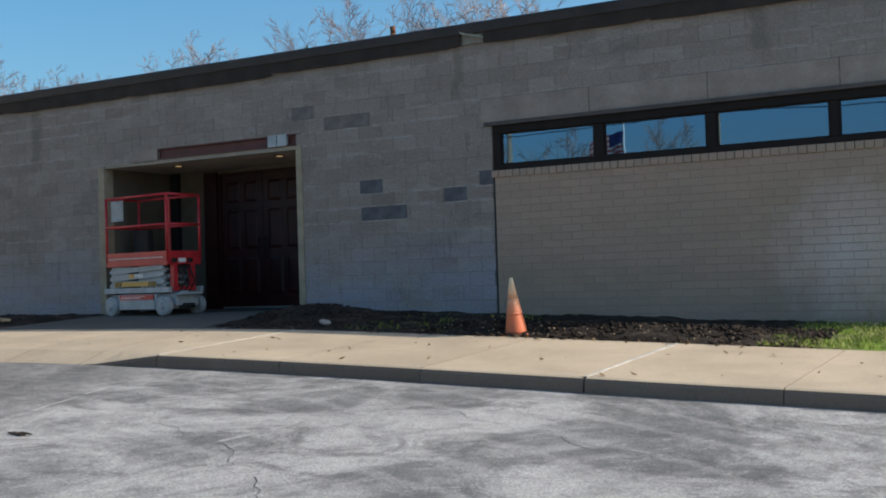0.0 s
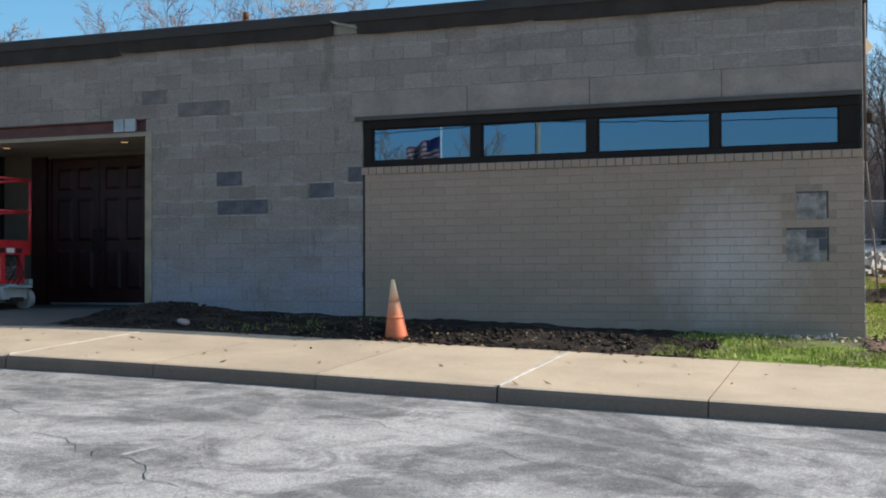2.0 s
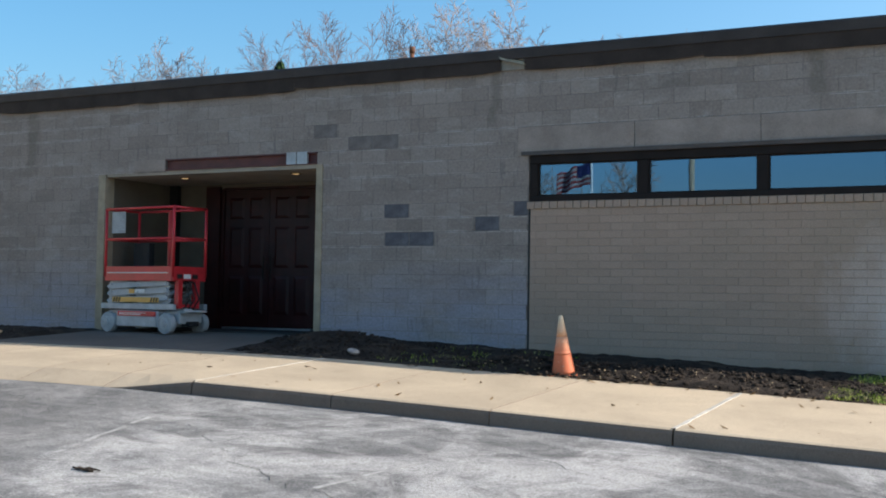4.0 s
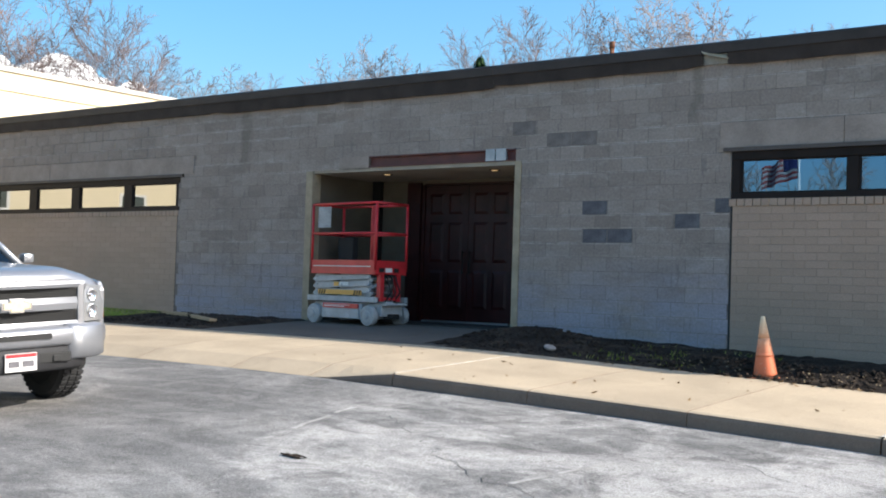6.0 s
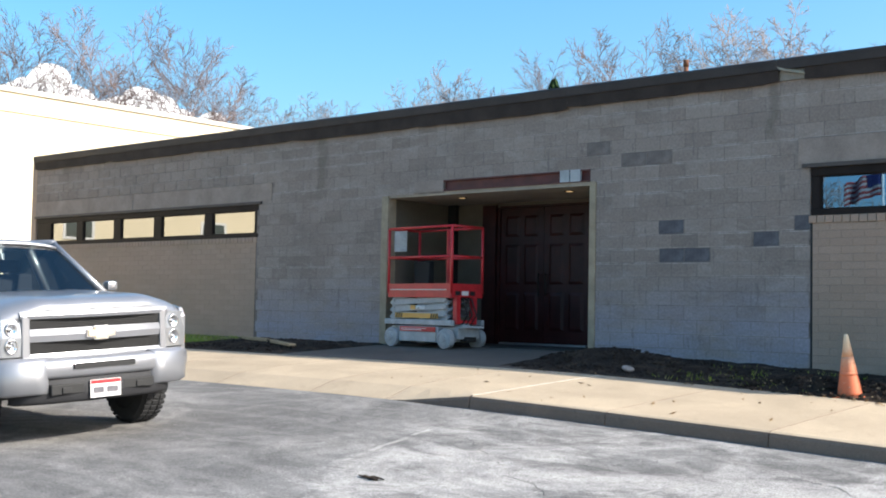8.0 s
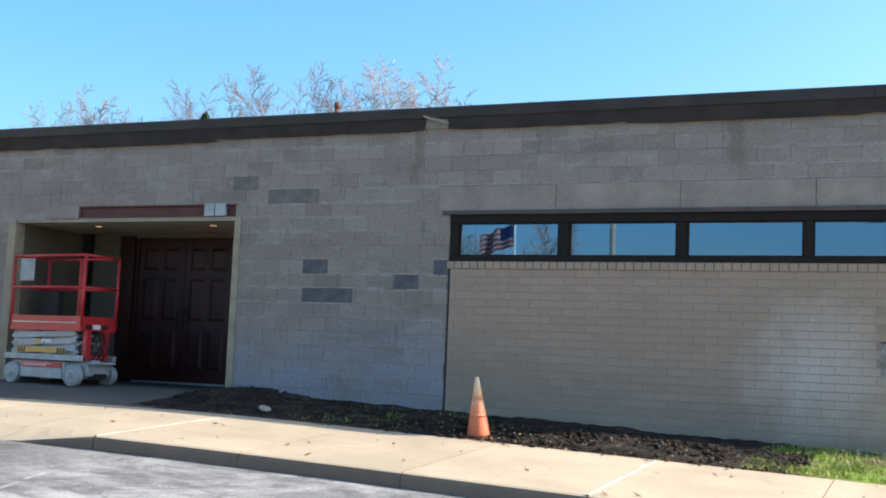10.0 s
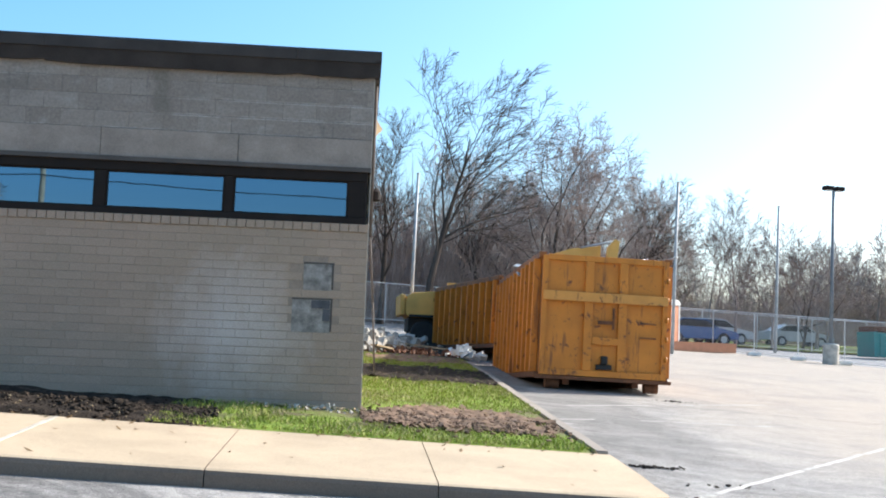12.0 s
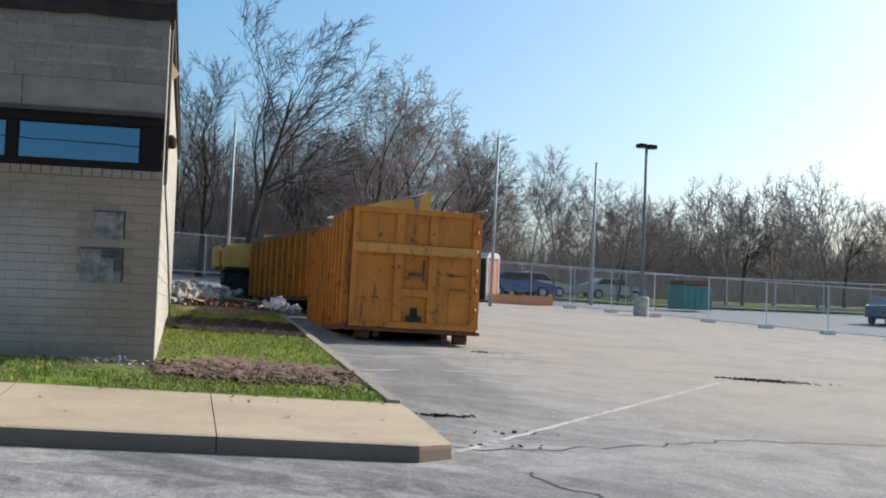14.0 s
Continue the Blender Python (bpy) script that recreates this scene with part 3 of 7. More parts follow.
# backing, butted round the openings
boxes("backing", M["joint"], wall_front,
      (X0, -17.42, 0.06, 0.20, WIN_T, TOP), (-17.42, OPEN_L - 0.15, 0.006, 0.20, -0.3, TOP), (OPEN_L - 0.15, OPEN_R + 0.11, 0.006, 0.20, 2.95, TOP),
      (OPEN_L - 0.15, -12.70, 0.006, 0.20, OPEN_T + 0.002, 2.95), (OPEN_R + 0.11, -6.36, 0.006, 0.20, -0.3, TOP), (-6.36, -0.006, 0.006, 0.20, WIN_T, TOP))
boxes("brick_backing", M["brick_mortar"], wall_front, (X0, -17.45, 0.006, 0.20, -0.3, WIN_B), (-6.33, -0.006, 0.006, 0.20, -0.4, WIN_B))
boxes("joint", M["black"], wall_front, (-6.36, -6.33, 0.006, 0.05, -0.3, WIN_B), (-17.45, -17.42, 0.006, 0.05, -0.3, WIN_B), label="dark open joint between block and brick")

side = thing("wall_east", None, "tan block side wall, paler in colour to look sunlit", "wall", kind="structure")
# paler material adds to the grazing sunlight on this wall
boxes("backing", M["rubble"], side, (-0.20, -0.0, 0.20, DEPTH, -0.4, TOP))
back = thing("wall_north", None, "plain rear wall", "wall", kind="structure")
boxes("backing", M["mortar"], back, (X0, -0.2, DEPTH - 0.2, DEPTH, -0.3, TOP))
bm = bmesh.new()
add_box(bm, X0, 0.02, 0.0, DEPTH, TOP, 4.16)
structure("roof", bm, M["roofing"], "flat dark roof behind the fascia", "roof")
bm = bmesh.new()
add_box(bm, X0, -0.2, 0.2, DEPTH - 0.2, 3.6, 3.66)
structure("ceiling", bm, M["soffit"], "plain ceiling of the dark rooms", "ceiling")
bm = bmesh.new()
add_box(bm, X0, -0.2, 0.2, DEPTH - 0.2, 0.10, 0.14)
structure("floor", bm, M["black"], "dark floor inside the building", "floor")

# fascia in panels, with a projecting cap and a torn lower edge
fascia = thing("fascia", None, "dark brown metal roof fascia with a torn lower edge", "fascia", kind="structure")
FX = [-25.42, -22.4, -19.4, -16.4, -13.3, -10.2, -6.78, -3.95, -0.95, 0.07]
for k, (a, b) in enumerate(zip(FX, FX[1:])):
    lo = [3.90, 3.89, 3.895, 3.88, 3.875, 3.915, 3.915, 3.895, 3.90][k]
    if k == 6:
        a += 0.36
    bm = bmesh.new()
    n = max(2, int((b - a) / 0.25))
    prof = []
    for j in range(n + 1):
        x = a + (b - a) * j / n
        z = lo + 0.012 * noise.noise((x * 2.3, 0, 0)) + (0.02 if j in (0, n) else 0)
        prof.append([bm.verts.new((x, y, zz)) for y, zz in ((-0.005, z), (-0.055, z - 0.004), (-0.075, 4.085), (-0.02, 4.09))])
    for p, q in zip(prof, prof[1:]):
        for i in range(3):
            bm.faces.new((p[i], q[i], q[i + 1], p[i + 1]))
    part("fascia_panel", bm, M["fascia"], fascia)
    bm = bmesh.new()
    add_prism(bm, [(0, 4.075), (-0.095, 4.08), (-0.115, 4.20), (-0.10, 4.225), (0.10, 4.235), (0.10, 4.15)], 0, FX[k + 1] - FX[k] - 0.004, Matrix.Translation((FX[k], 0, 0)) @ Matrix(((0, 1, 0, 0), (1, 0, 0, 0), (0, 0, 1, 0), (0, 0, 0, 1))))
    part("cap", bm, M["fascia_cap"], fascia)
bm = bmesh.new()
for q in ([(-6.80, -0.10, 4.13), (-6.74, -0.12, 4.07), (-6.40, -0.09, 3.985), (-6.44, -0.07, 4.03)],):
    v = [bm.verts.new(p) for p in q]
    w = [bm.verts.new((p[0], p[1] + 0.03, p[2] + 0.012)) for p in q]
    bm.faces.new(v), bm.faces.new(w[::-1])
    for i in range(4):
        bm.faces.new((v[i], v[(i + 1) % 4], w[(i + 1) % 4], w[i]))
part("bent_flashing", bm, M["trim"], fascia, "bent pale strip of loose flashing")
boxes("exposed_edge", M["mortar"], fascia, (-6.78, -6.42, -0.03, 0.0, 3.94, 4.08))
# side fascia
bm = bmesh.new()
add_box(bm, 0.0, 0.055, 0.0, DEPTH, 3.90, 4.085)
add_box(bm, 0.0, 0.075, -0.10, DEPTH, 4.085, 4.22)
part("side_panel", bm, M["fascia"], fascia)
bm = bmesh.new()
for y, l, w in ((0.50, 0.13, 0.30),):
    v = [bm.verts.new(p) for p in ((0.02, y, 3.56), (0.02, y + w, 3.54), (l, y + w * 0.7, 3.42), (0.02, y + 0.1, 3.28))]
    w2 = [bm.verts.new(x.co + Vector((0.0, 0.02, 0.02))) for x in v]
    bm.faces.new(v), bm.faces.new(w2[::-1])
    for i in range(4):
        bm.faces.new((v[i], v[(i + 1) % 4], w2[(i + 1) % 4], w2[i]))
part("torn_sheet", bm, M["timber"], fascia, "torn board hanging off the roof edge")

# lintel bands over the two windows
boxes("lintel_band", M["smooth"], wall_front, (-6.52, -4.87, -0.012, 0.006, 2.80, 3.138), (-4.86, -3.24, -0.010, 0.006, 2.80, 3.138), (-3.23, -1.61, -0.012, 0.006, 2.80, 3.138), (-1.60, -0.004, -0.010, 0.006, 2.80, 3.138),
      (X0, -21.5, -0.012, 0.06, 2.80, 3.138), (-21.49, -17.0, -0.010, 0.006, 2.80, 3.138))
boxes("lintel", M["lintel"], wall_front, (-6.46, 0.0, -0.04, 0.05, 2.745, 2.798), (X0, -17.28, -0.04, 0.05, 2.745, 2.798))


# ---- windows ----
def strip_window(name, x0, x1, panes, label, glass):
    w = thing(name, None, label, "window", kind="structure")
    edges = [x0] + [x for p in panes for x in p] + [x1]
    boxes("window_frame", M["bronze"], w, (x0, x1, 0.0, 0.12, 2.632, WIN_T), (x0, x1, 0.0, 0.12, WIN_B, 2.19), bevel=0.008)
    for a, b in zip(edges[::2], edges[1::2]):
        boxes("mullion", M["bronze"], w, (a, b, 0.012, 0.12, 2.19, 2.632), bevel=0.008)
    for a, b in panes:
        p = boxes("pane", glass, w, (a, b, 0.052, 0.058, 2.19, 2.632))
        p.visible_shadow = False
        bm = bmesh.new()
        for q in ((a, a + 0.022, 0.03, 0.052, 2.19, 2.632), (b - 0.022, b, 0.03, 0.052, 2.19, 2.632), (a + 0.022, b - 0.022, 0.03, 0.052, 2.19, 2.207), (a + 0.022, b - 0.022, 0.03, 0.052, 2.615, 2.632)):
            add_box(bm, *q)
        part("glazing_bead", bm, M["bronze"], w)
    return w


strip_window("window_1", -6.35, -0.03, [(-6.235, -4.82), (-4.685, -3.275), (-3.15, -1.745), (-1.64, -0.26)], "long low bronze strip window with four coated panes tinted with the sky's blue", M["glass"])
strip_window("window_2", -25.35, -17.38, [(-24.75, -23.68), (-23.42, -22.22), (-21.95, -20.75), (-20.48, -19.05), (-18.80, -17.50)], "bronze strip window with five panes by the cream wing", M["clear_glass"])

# ---- entrance recess ----
recess = thing("entrance_recess", None, "deep shaded entrance with plastered sides and boarded soffit", "entrance", kind="structure")
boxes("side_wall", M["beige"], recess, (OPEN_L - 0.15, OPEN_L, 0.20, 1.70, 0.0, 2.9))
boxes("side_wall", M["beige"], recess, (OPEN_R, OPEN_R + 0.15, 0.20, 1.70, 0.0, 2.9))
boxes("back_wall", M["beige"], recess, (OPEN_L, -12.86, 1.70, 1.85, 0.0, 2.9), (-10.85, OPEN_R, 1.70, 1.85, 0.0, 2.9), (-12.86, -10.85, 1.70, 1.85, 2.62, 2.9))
boxes("sidelight_panel", M["door"], recess, (-13.16, -12.865, 1.64, 1.697, 0.2, 2.66), label="dark timber panel beside the doors")
boxes("corner_post", M["black"], recess, (OPEN_L + 0.005, OPEN_L + 0.18, 1.60, 1.697, 0.0, 2.70))
boxes("soffit", M["soffit"], recess, (OPEN_L, OPEN_R, 0.02, 1.70, 2.70, 2.76))
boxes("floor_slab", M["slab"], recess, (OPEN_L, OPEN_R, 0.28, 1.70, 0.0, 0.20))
boxes("jamb_trim", M["trim"], recess, (OPEN_L - 0.15, OPEN_L, -0.015, 0.20, 0.0, 2.735), (OPEN_R, OPEN_R + 0.11, -0.015, 0.20, 0.0, 2.755), bevel=0.006)
# steel lintel beam: flanges and web
boxes("beam", M["redbeam"], recess, (-12.70, OPEN_R, -0.01, 0.12, 2.762, 2.785), (-12.70, OPEN_R, -0.01, 0.12, 2.925, 2.945), (-12.70, OPEN_R, 0.05, 0.07, 2.785, 2.925), label="dark red steel beam over the opening")
boxes("beam_packing", M["steel"], recess, (-10.34, -10.17, -0.018, 0.03, 2.77, 2.955), (-10.15, -9.97, -0.018, 0.03, 2.77, 2.955), label="pale metal packing pieces on the beam")
boxes("lintel_block", M["smooth"], recess, (OPEN_L + 0.6, -12.71, -0.004, 0.12, 2.762, 2.945))
glow = mat_glow("downlight", (1.0, 0.62, 0.25), 0.3)
for x in (-12.75, -10.55):
    bm = bmesh.new()
    add_lathe(bm, [(0.07, 2.694), (0.085, 2.694), (0.09, 2.7)], 16, Matrix.Translation((x, 0.55, 0)))
    dl = part("downlight", bm, M["bronze"], recess, "small recessed ceiling light", smooth=True)
    bm = bmesh.new()
    add_lathe(bm, [(0.055, 2.690), (0.06, 2.694)], 16, Matrix.Translation((x, 0.55, 0)))
    part("lens", bm, glow, dl, "faint warm lens")


def panel_door(x0, x1, hinge):
    d = thing("entrance_door", None, "dark mahogany six-panel entrance door, closed", "door", group="pair of entrance doors", kind="structure")
    z0, z1, y = 0.23, 2.60, 1.72
    boxes("leaf", M["door"], d, (x0, x1, y, y + 0.045, z0, z1))
    w = x1 - x0
    cols = [(x0 + 0.11, x0 + w / 2 - 0.05), (x0 + w / 2 + 0.05, x1 - 0.11)]
    for a, b in cols:
        for c, e in ((z0 + 0.22, z0 + 0.88), (z0 + 1.02, z0 + 1.72), (z0 + 1.86, z1 - 0.14)):
            bm = bmesh.new()
            vs = [bm.verts.new(p) for p in ((a, y, c), (b, y, c), (b, y, e), (a, y, e), (a + 0.05, y - 0.016, c + 0.05), (b - 0.05, y - 0.016, c + 0.05), (b - 0.05, y - 0.016, e - 0.05), (a + 0.05, y - 0.016, e - 0.05))]
            bm.faces.new(vs[4:])
            for i in range(4):
                bm.faces.new((vs[i], vs[(i + 1) % 4], vs[4 + (i + 1) % 4], vs[4 + i]))
            part("panel", bm, M["door"], d)
    bm = bmesh.new()
    hx = x1 - 0.07 if hinge < 0 else x0 + 0.07
    add_tube(bm, (hx, y - 0.06, 1.05), (hx, y - 0.06, 1.45), 0.012)
    add_tube(bm, (hx, y - 0.06, 1.08), (hx, y, 1.08), 0.008)
    add_tube(bm, (hx, y - 0.06, 1.42), (hx, y, 1.42), 0.008)
    part("handle", bm, M["bronze"], d, "dark pull handle")
    return d


panel_door(-12.80, -11.865, -1)
panel_door(-11.855, -10.92, 1)
boxes("door_frame", M["door"], recess, (-12.86, -12.805, 1.69, 1.80, 0.2, 2.62), (-10.915, -10.85, 1.69, 1.80, 0.2, 2.62), (-12.805, -10.915, 1.69, 1.80, 2.605, 2.64))
boxes("threshold", M["galv"], recess, (-12.745, -10.915, 1.62, 1.76, 0.20, 0.228), label="pale metal threshold")

bm = bmesh.new()
add_box(bm, X0 - 0.2, X0, 0.0, DEPTH, -0.3, TOP)
structure("wall_west", bm, M["brick"], "plain tan end wall", "wall")

# ---- cream wing on the west ----
WX = -32.0
wing = thing("cream_wing", None, "taller cream-painted brick building in full sun", "building", kind="structure")
boxes("wall", M["cream"], wing, (WX - 0.3, WX, -14.5, -0.35, -0.5, 6.95), (WX - 0.3, WX, 0.75, 33.0, -0.5, 6.95), (WX - 0.3, WX, -0.35, 0.75, -0.5, 2.43), (WX - 0.3, WX, -0.35, 0.75, 3.12, 6.95), (-52, WX - 0.3, -14.5, -14.2, -0.5, 6.95), (-52, WX - 0.3, 32.7, 33, -0.5, 6.95))
boxes("belt_course", M["cream"], wing, (WX, WX + 0.05, -14.5, 33.0, 6.36, 6.46), label="slightly proud brick belt course")
boxes("coping", M["cap_white"], wing, (WX - 0.35, WX + 0.07, -14.55, 33.05, 6.95, 7.09))
boxes("roof", M["roofing"], wing, (-52, WX - 0.35, -14.5, 33.0, 6.8, 6.95))
wwin = boxes("window", M["bronze"], wing, (WX - 0.2, WX - 0.01, -0.35, -0.27, 2.43, 3.12), (WX - 0.2, WX - 0.01, 0.67, 0.75, 2.43, 3.12), (WX - 0.2, WX - 0.01, -0.27, 0.67, 2.43, 2.50), (WX - 0.2, WX - 0.01, -0.27, 0.67, 3.05, 3.12))
boxes("pane", M["glass"], wwin, (WX - 0.12, WX - 0.11, -0.27, 0.67, 2.50, 3.05))
for wy in (-5.2, -10.4):
    wwin = boxes("window", M["white"], wing, (WX, WX + 0.04, wy - 0.55, wy + 0.55, 2.72, 2.80), (WX, WX + 0.04, wy - 0.55, wy + 0.55, 3.52, 3.60), (WX, WX + 0.04, wy - 0.55, wy - 0.46, 2.80, 3.52), (WX, WX + 0.04, wy + 0.46, wy + 0.55, 2.80, 3.52), (WX, WX + 0.04, wy - 0.04, wy + 0.04, 2.80, 3.52))
    boxes("pane", M["clear_glass"], wwin, (WX + 0.002, WX + 0.02, wy - 0.46, wy - 0.04, 2.80, 3.52), (WX + 0.002, WX + 0.02, wy + 0.04, wy + 0.46, 2.80, 3.52))
bm = bmesh.new()
for k in range(31):
    z = 0.2 + k * 0.2032
    if z < 6.3:
        add_box(bm, WX - 0.005, WX + 0.0045, 0.8, 33.0, z, z + 0.012)
tagged(part("bed_joint", bm, M["cap_white"], wing), kind="stuff")


def ragged_patch(name, x0, x1, y0, y1, cx, cy, rx, ry, label, mat=None):
    """Raw earth, and one strip deepening a shadow, on the lawn, with a ragged outline."""
    bm = bmesh.new()
    xs, ys = span(x0, x1, 0.045), span(y0, y1, 0.045)
    def lift(x, y):
        d = 1.0 - ((x - cx) / rx) ** 2 - ((y - cy - 0.1 * x) / ry) ** 2 + 0.6 * noise.fractal((x * 1.7, y * 2.1, 7.0), 1.0, 2.0, 4)
        return d
    g = {}
    for i, x in enumerate(xs):
        for j, y in enumerate(ys):
            d = lift(x, y)
            if d > 0.0:
                z = bed_z(x, y) + min(0.03, 0.012 + 0.03 * d) + 0.055 * noise.fractal((x * 8, y * 8, 1.0), 1.0, 2.0, 4)
                g[i, j] = bm.verts.new((x, y, z))
    for i, j in list(g):
        q = [g.get(k) for k in ((i, j), (i + 1, j), (i + 1, j + 1), (i, j + 1))]
        if all(q):
            bm.faces.new(q)
    return structure(name, bm, mat or M["dug"], label, "ground", smooth=True)


ragged_patch("dug_earth", 0.0, 2.36, -1.9, 1.7, 1.15, -0.35, 1.25, 1.25, "raw brown earth dug up in the lawn")
# dark soil laid where the dumpster's shadow falls, to paint it darker
ragged_patch("dug_earth", 0.02, 2.36, 4.6, 9.6, 1.2, 7.1, 1.9, 1.9, "dark soil strip across the lawn, deepening the dumpster's shadow", M["soil"])
ragged_patch("dug_earth", 0.1, 2.36, 9.5, 13.0, 1.2, 11.6, 1.2, 1.3, "raw earth at the end of the lawn")

# ---- scissor lift in the entrance ----
def scissor_lift(m):
    t = thing("scissor_lift", m, "red and grey scissor lift parked in the shaded entrance", "lift")
    # local frame: x along the machine, y across, z up, origin on the ground in the middle
    for x in (-0.66, 0.66):
        for s in (-1, 1):
            bm = bmesh.new()
            w = Matrix.Translation((x, s * 0.35, 0.165)) @ Matrix.Rotation(radians(90 * s), 4, "X")
            add_lathe(bm, [(0.10, -0.06), (0.155, -0.055), (0.165, -0.03), (0.165, 0.03), (0.155, 0.055), (0.10, 0.06)], 28, w)
            wh = part("wheel", bm, M["paletyre"], t, "solid pale non-marking wheel")
            bm = bmesh.new()
            add_lathe(bm, [(0.02, -0.085), (0.05, -0.08), (0.055, -0.066), (0.095, -0.064), (0.10, -0.055)], 20, w)
            part("hub", bm, M["steel"], wh)
            for k in range(6):
                a = k * math.tau / 6
                bm = bmesh.new()
                add_lathe(bm, [(0.009, -0.074), (0.009, -0.062)], 6, w @ Matrix.Translation((0.075 * math.cos(a), 0.075 * math.sin(a), 0)))
                part("bolt", bm, M["galv"], wh)
    boxes("chassis", M["steel"], t, (-0.82, 0.82, -0.24, 0.24, 0.16, 0.36), (-0.50, 0.48, -0.36, 0.36, 0.10, 0.36), bevel=0.02)
    boxes("battery_tray", M["redpaint"], t, (-0.44, 0.42, -0.385, -0.362, 0.27, 0.35), label="red tray door with pale stripe", bevel=0.005)
    boxes("battery_tray", M["steel"], t, (-0.46, 0.44, -0.381, -0.362, 0.11, 0.262), bevel=0.008)
    boxes("battery_tray", M["steel"], t, (-0.46, 0.44, 0.362, 0.385, 0.11, 0.35), bevel=0.008)
    boxes("decal", M["white"], t, (-0.40, 0.10, -0.3895, -0.386, 0.292, 0.305), (-0.40, 0.22, -0.3895, -0.386, 0.318, 0.326), label="pale stripe decal")
    boxes("base_rail", M["steel"], t, (-0.86, 0.80, -0.37, -0.30, 0.38, 0.47), (-0.86, 0.80, 0.30, 0.37, 0.38, 0.47), bevel=0.008)
    boxes("axle", M["steel"], t, (-0.70, -0.62, -0.30, 0.30, 0.12, 0.21), bevel=0.01)
    boxes("axle", M["steel"], t, (0.62, 0.70, -0.30, 0.30, 0.12, 0.21), bevel=0.01)
    for y in (-0.25, 0.12):
        boxes("support_post", M["redpaint"], t, (0.70, 0.79, y, y + 0.09, 0.40, 0.84), label="red support post", bevel=0.008)
    boxes("support_bar", M["redpaint"], t, (0.71, 0.78, -0.16, 0.12, 0.42, 0.47), label="red cross bar", bevel=0.006)
    boxes("pump_box", M["steel"], t, (0.55, 0.80, -0.12, 0.06, 0.20, 0.40), bevel=0.02)
    boxes("step", M["steel"], t, (0.82, 0.93, -0.24, 0.24, 0.34, 0.375), label="folded grey entry step", bevel=0.008)
    boxes("steer_link", M["black"], t, (0.72, 0.90, -0.10, 0.10, 0.13, 0.20), bevel=0.01)
    for y in (-0.20, 0.16):
        tube("cylinder", M["galv"], t, (0.30, y, 0.46), (0.72, y, 0.70), 0.028, label="hydraulic cylinder")
    # folded scissor arms: crossing flat bars on both sides in three storeys
    for k in range(3):
        z = 0.50 + k * 0.115
        for s in (-1, 1):
            for flip in (-1, 1):
                bm = bmesh.new()
                y = s * (0.31 if flip > 0 else 0.265)
                add_prism(bm, [(-0.72, z - 0.03 * flip), (0.58, z + 0.03 * flip), (0.64, z + 0.03 * flip + 0.036), (0.58, z + 0.03 * flip + 0.082), (-0.72, z - 0.03 * flip + 0.082), (-0.78, z - 0.03 * flip + 0.036)], y - 0.017, y + 0.017)
                part("scissor_arm", bm, M["steel"], t)
        for x in (-0.66, -0.04, 0.58):
            tube("pivot_pin", M["galv"], t, (x, -0.34, z + 0.037), (x, 0.34, z + 0.037), 0.018)
    boxes("warning_plate", M["digger"], t, (-0.62, 0.44, -0.343, -0.331, 0.490, 0.57), label="yellow warning plate with black stripes")
    for x in (-0.60, -0.54, -0.48, 0.26, 0.32, 0.38):
        bm = bmesh.new()
        add_prism(bm, [(x, 0.492), (x + 0.03, 0.492), (x + 0.055, 0.568), (x + 0.025, 0.568)], -0.346, -0.3435)
        part("stripe", bm, M["black"], t, "black hazard stripe")
    boxes("data_plate", M["white"], t, (-0.10, 0.12, -0.336, -0.329, 0.64, 0.70), label="pale data plate")
    boxes("data_plate", M["digger"], t, (-0.24, -0.12, -0.336, -0.329, 0.63, 0.70), label="yellow notice plate")
    # platform with toe boards and guard rails
    x0, x1, y0, y1, zp = -0.80, 0.76, -0.345, 0.345, 0.90
    boxes("platform", M["steel"], t, (x0, x1, y0, y1, zp - 0.05, zp), bevel=0.006)
    for q, lab in (((x0, x1, y0 - 0.012, y0, zp - 0.07, zp + 0.16), "red toe board with pale lettering worn off"), ((x0, x1, y1, y1 + 0.012, zp - 0.07, zp + 0.16), ""), ((x1, x1 + 0.012, y0, y1, zp - 0.06, zp + 0.16), ""), ((x0 - 0.012, x0, y0, y1, zp - 0.06, zp + 0.16), "")):
        boxes("toe_board", M["redpaint"], t, q, label=lab, bevel=0.003)
    boxes("decal", M["white"], t, (x0 + 0.06, x1 - 0.1, y0 - 0.016, y0 - 0.0125, zp + 0.052, zp + 0.066), label="thin pale stripe")
    boxes("lamp_plate", M["white"], t, (x1 + 0.013, x1 + 0.02, -0.13, 0.02, zp - 0.03, zp + 0.04), label="pale plate")
    for a, b in ((-0.27, -0.16), (0.06, 0.17)):
        boxes("lamp_plate", M["black"], t, (x1 + 0.013, x1 + 0.02, a, b, zp - 0.03, zp + 0.04), label="dark plate")
    top, mid = 1.99, 1.50
    for a, b in (((x0, y0), (x1, y0)), ((x0, y1), (x1, y1)), ((x0, y0), (x0, y1)), ((x1, y0), (x1, y1))):
        for z in (top, mid):
            tube("rail", M["redpaint"], t, (*a, z), (*b, z), 0.021)
    for p in ((x0, y0), (x1, y0), (x0, y1), (x1, y1), (-0.05, y1)):
        tube("post", M["redpaint"], t, (*p, zp), (*p, top), 0.023)
    boxes("gate_plate", M["redpaint"], t, (-0.10, 0.02, y1 - 0.01, y1 + 0.01, zp + 0.16, top), label="broad red gate post")
    boxes("manual_box", M["black"], t, (x0 + 0.05, x0 + 0.42, y1 - 0.16, y1 - 0.03, 1.06, 1.46), label="black control box", bevel=0.02)
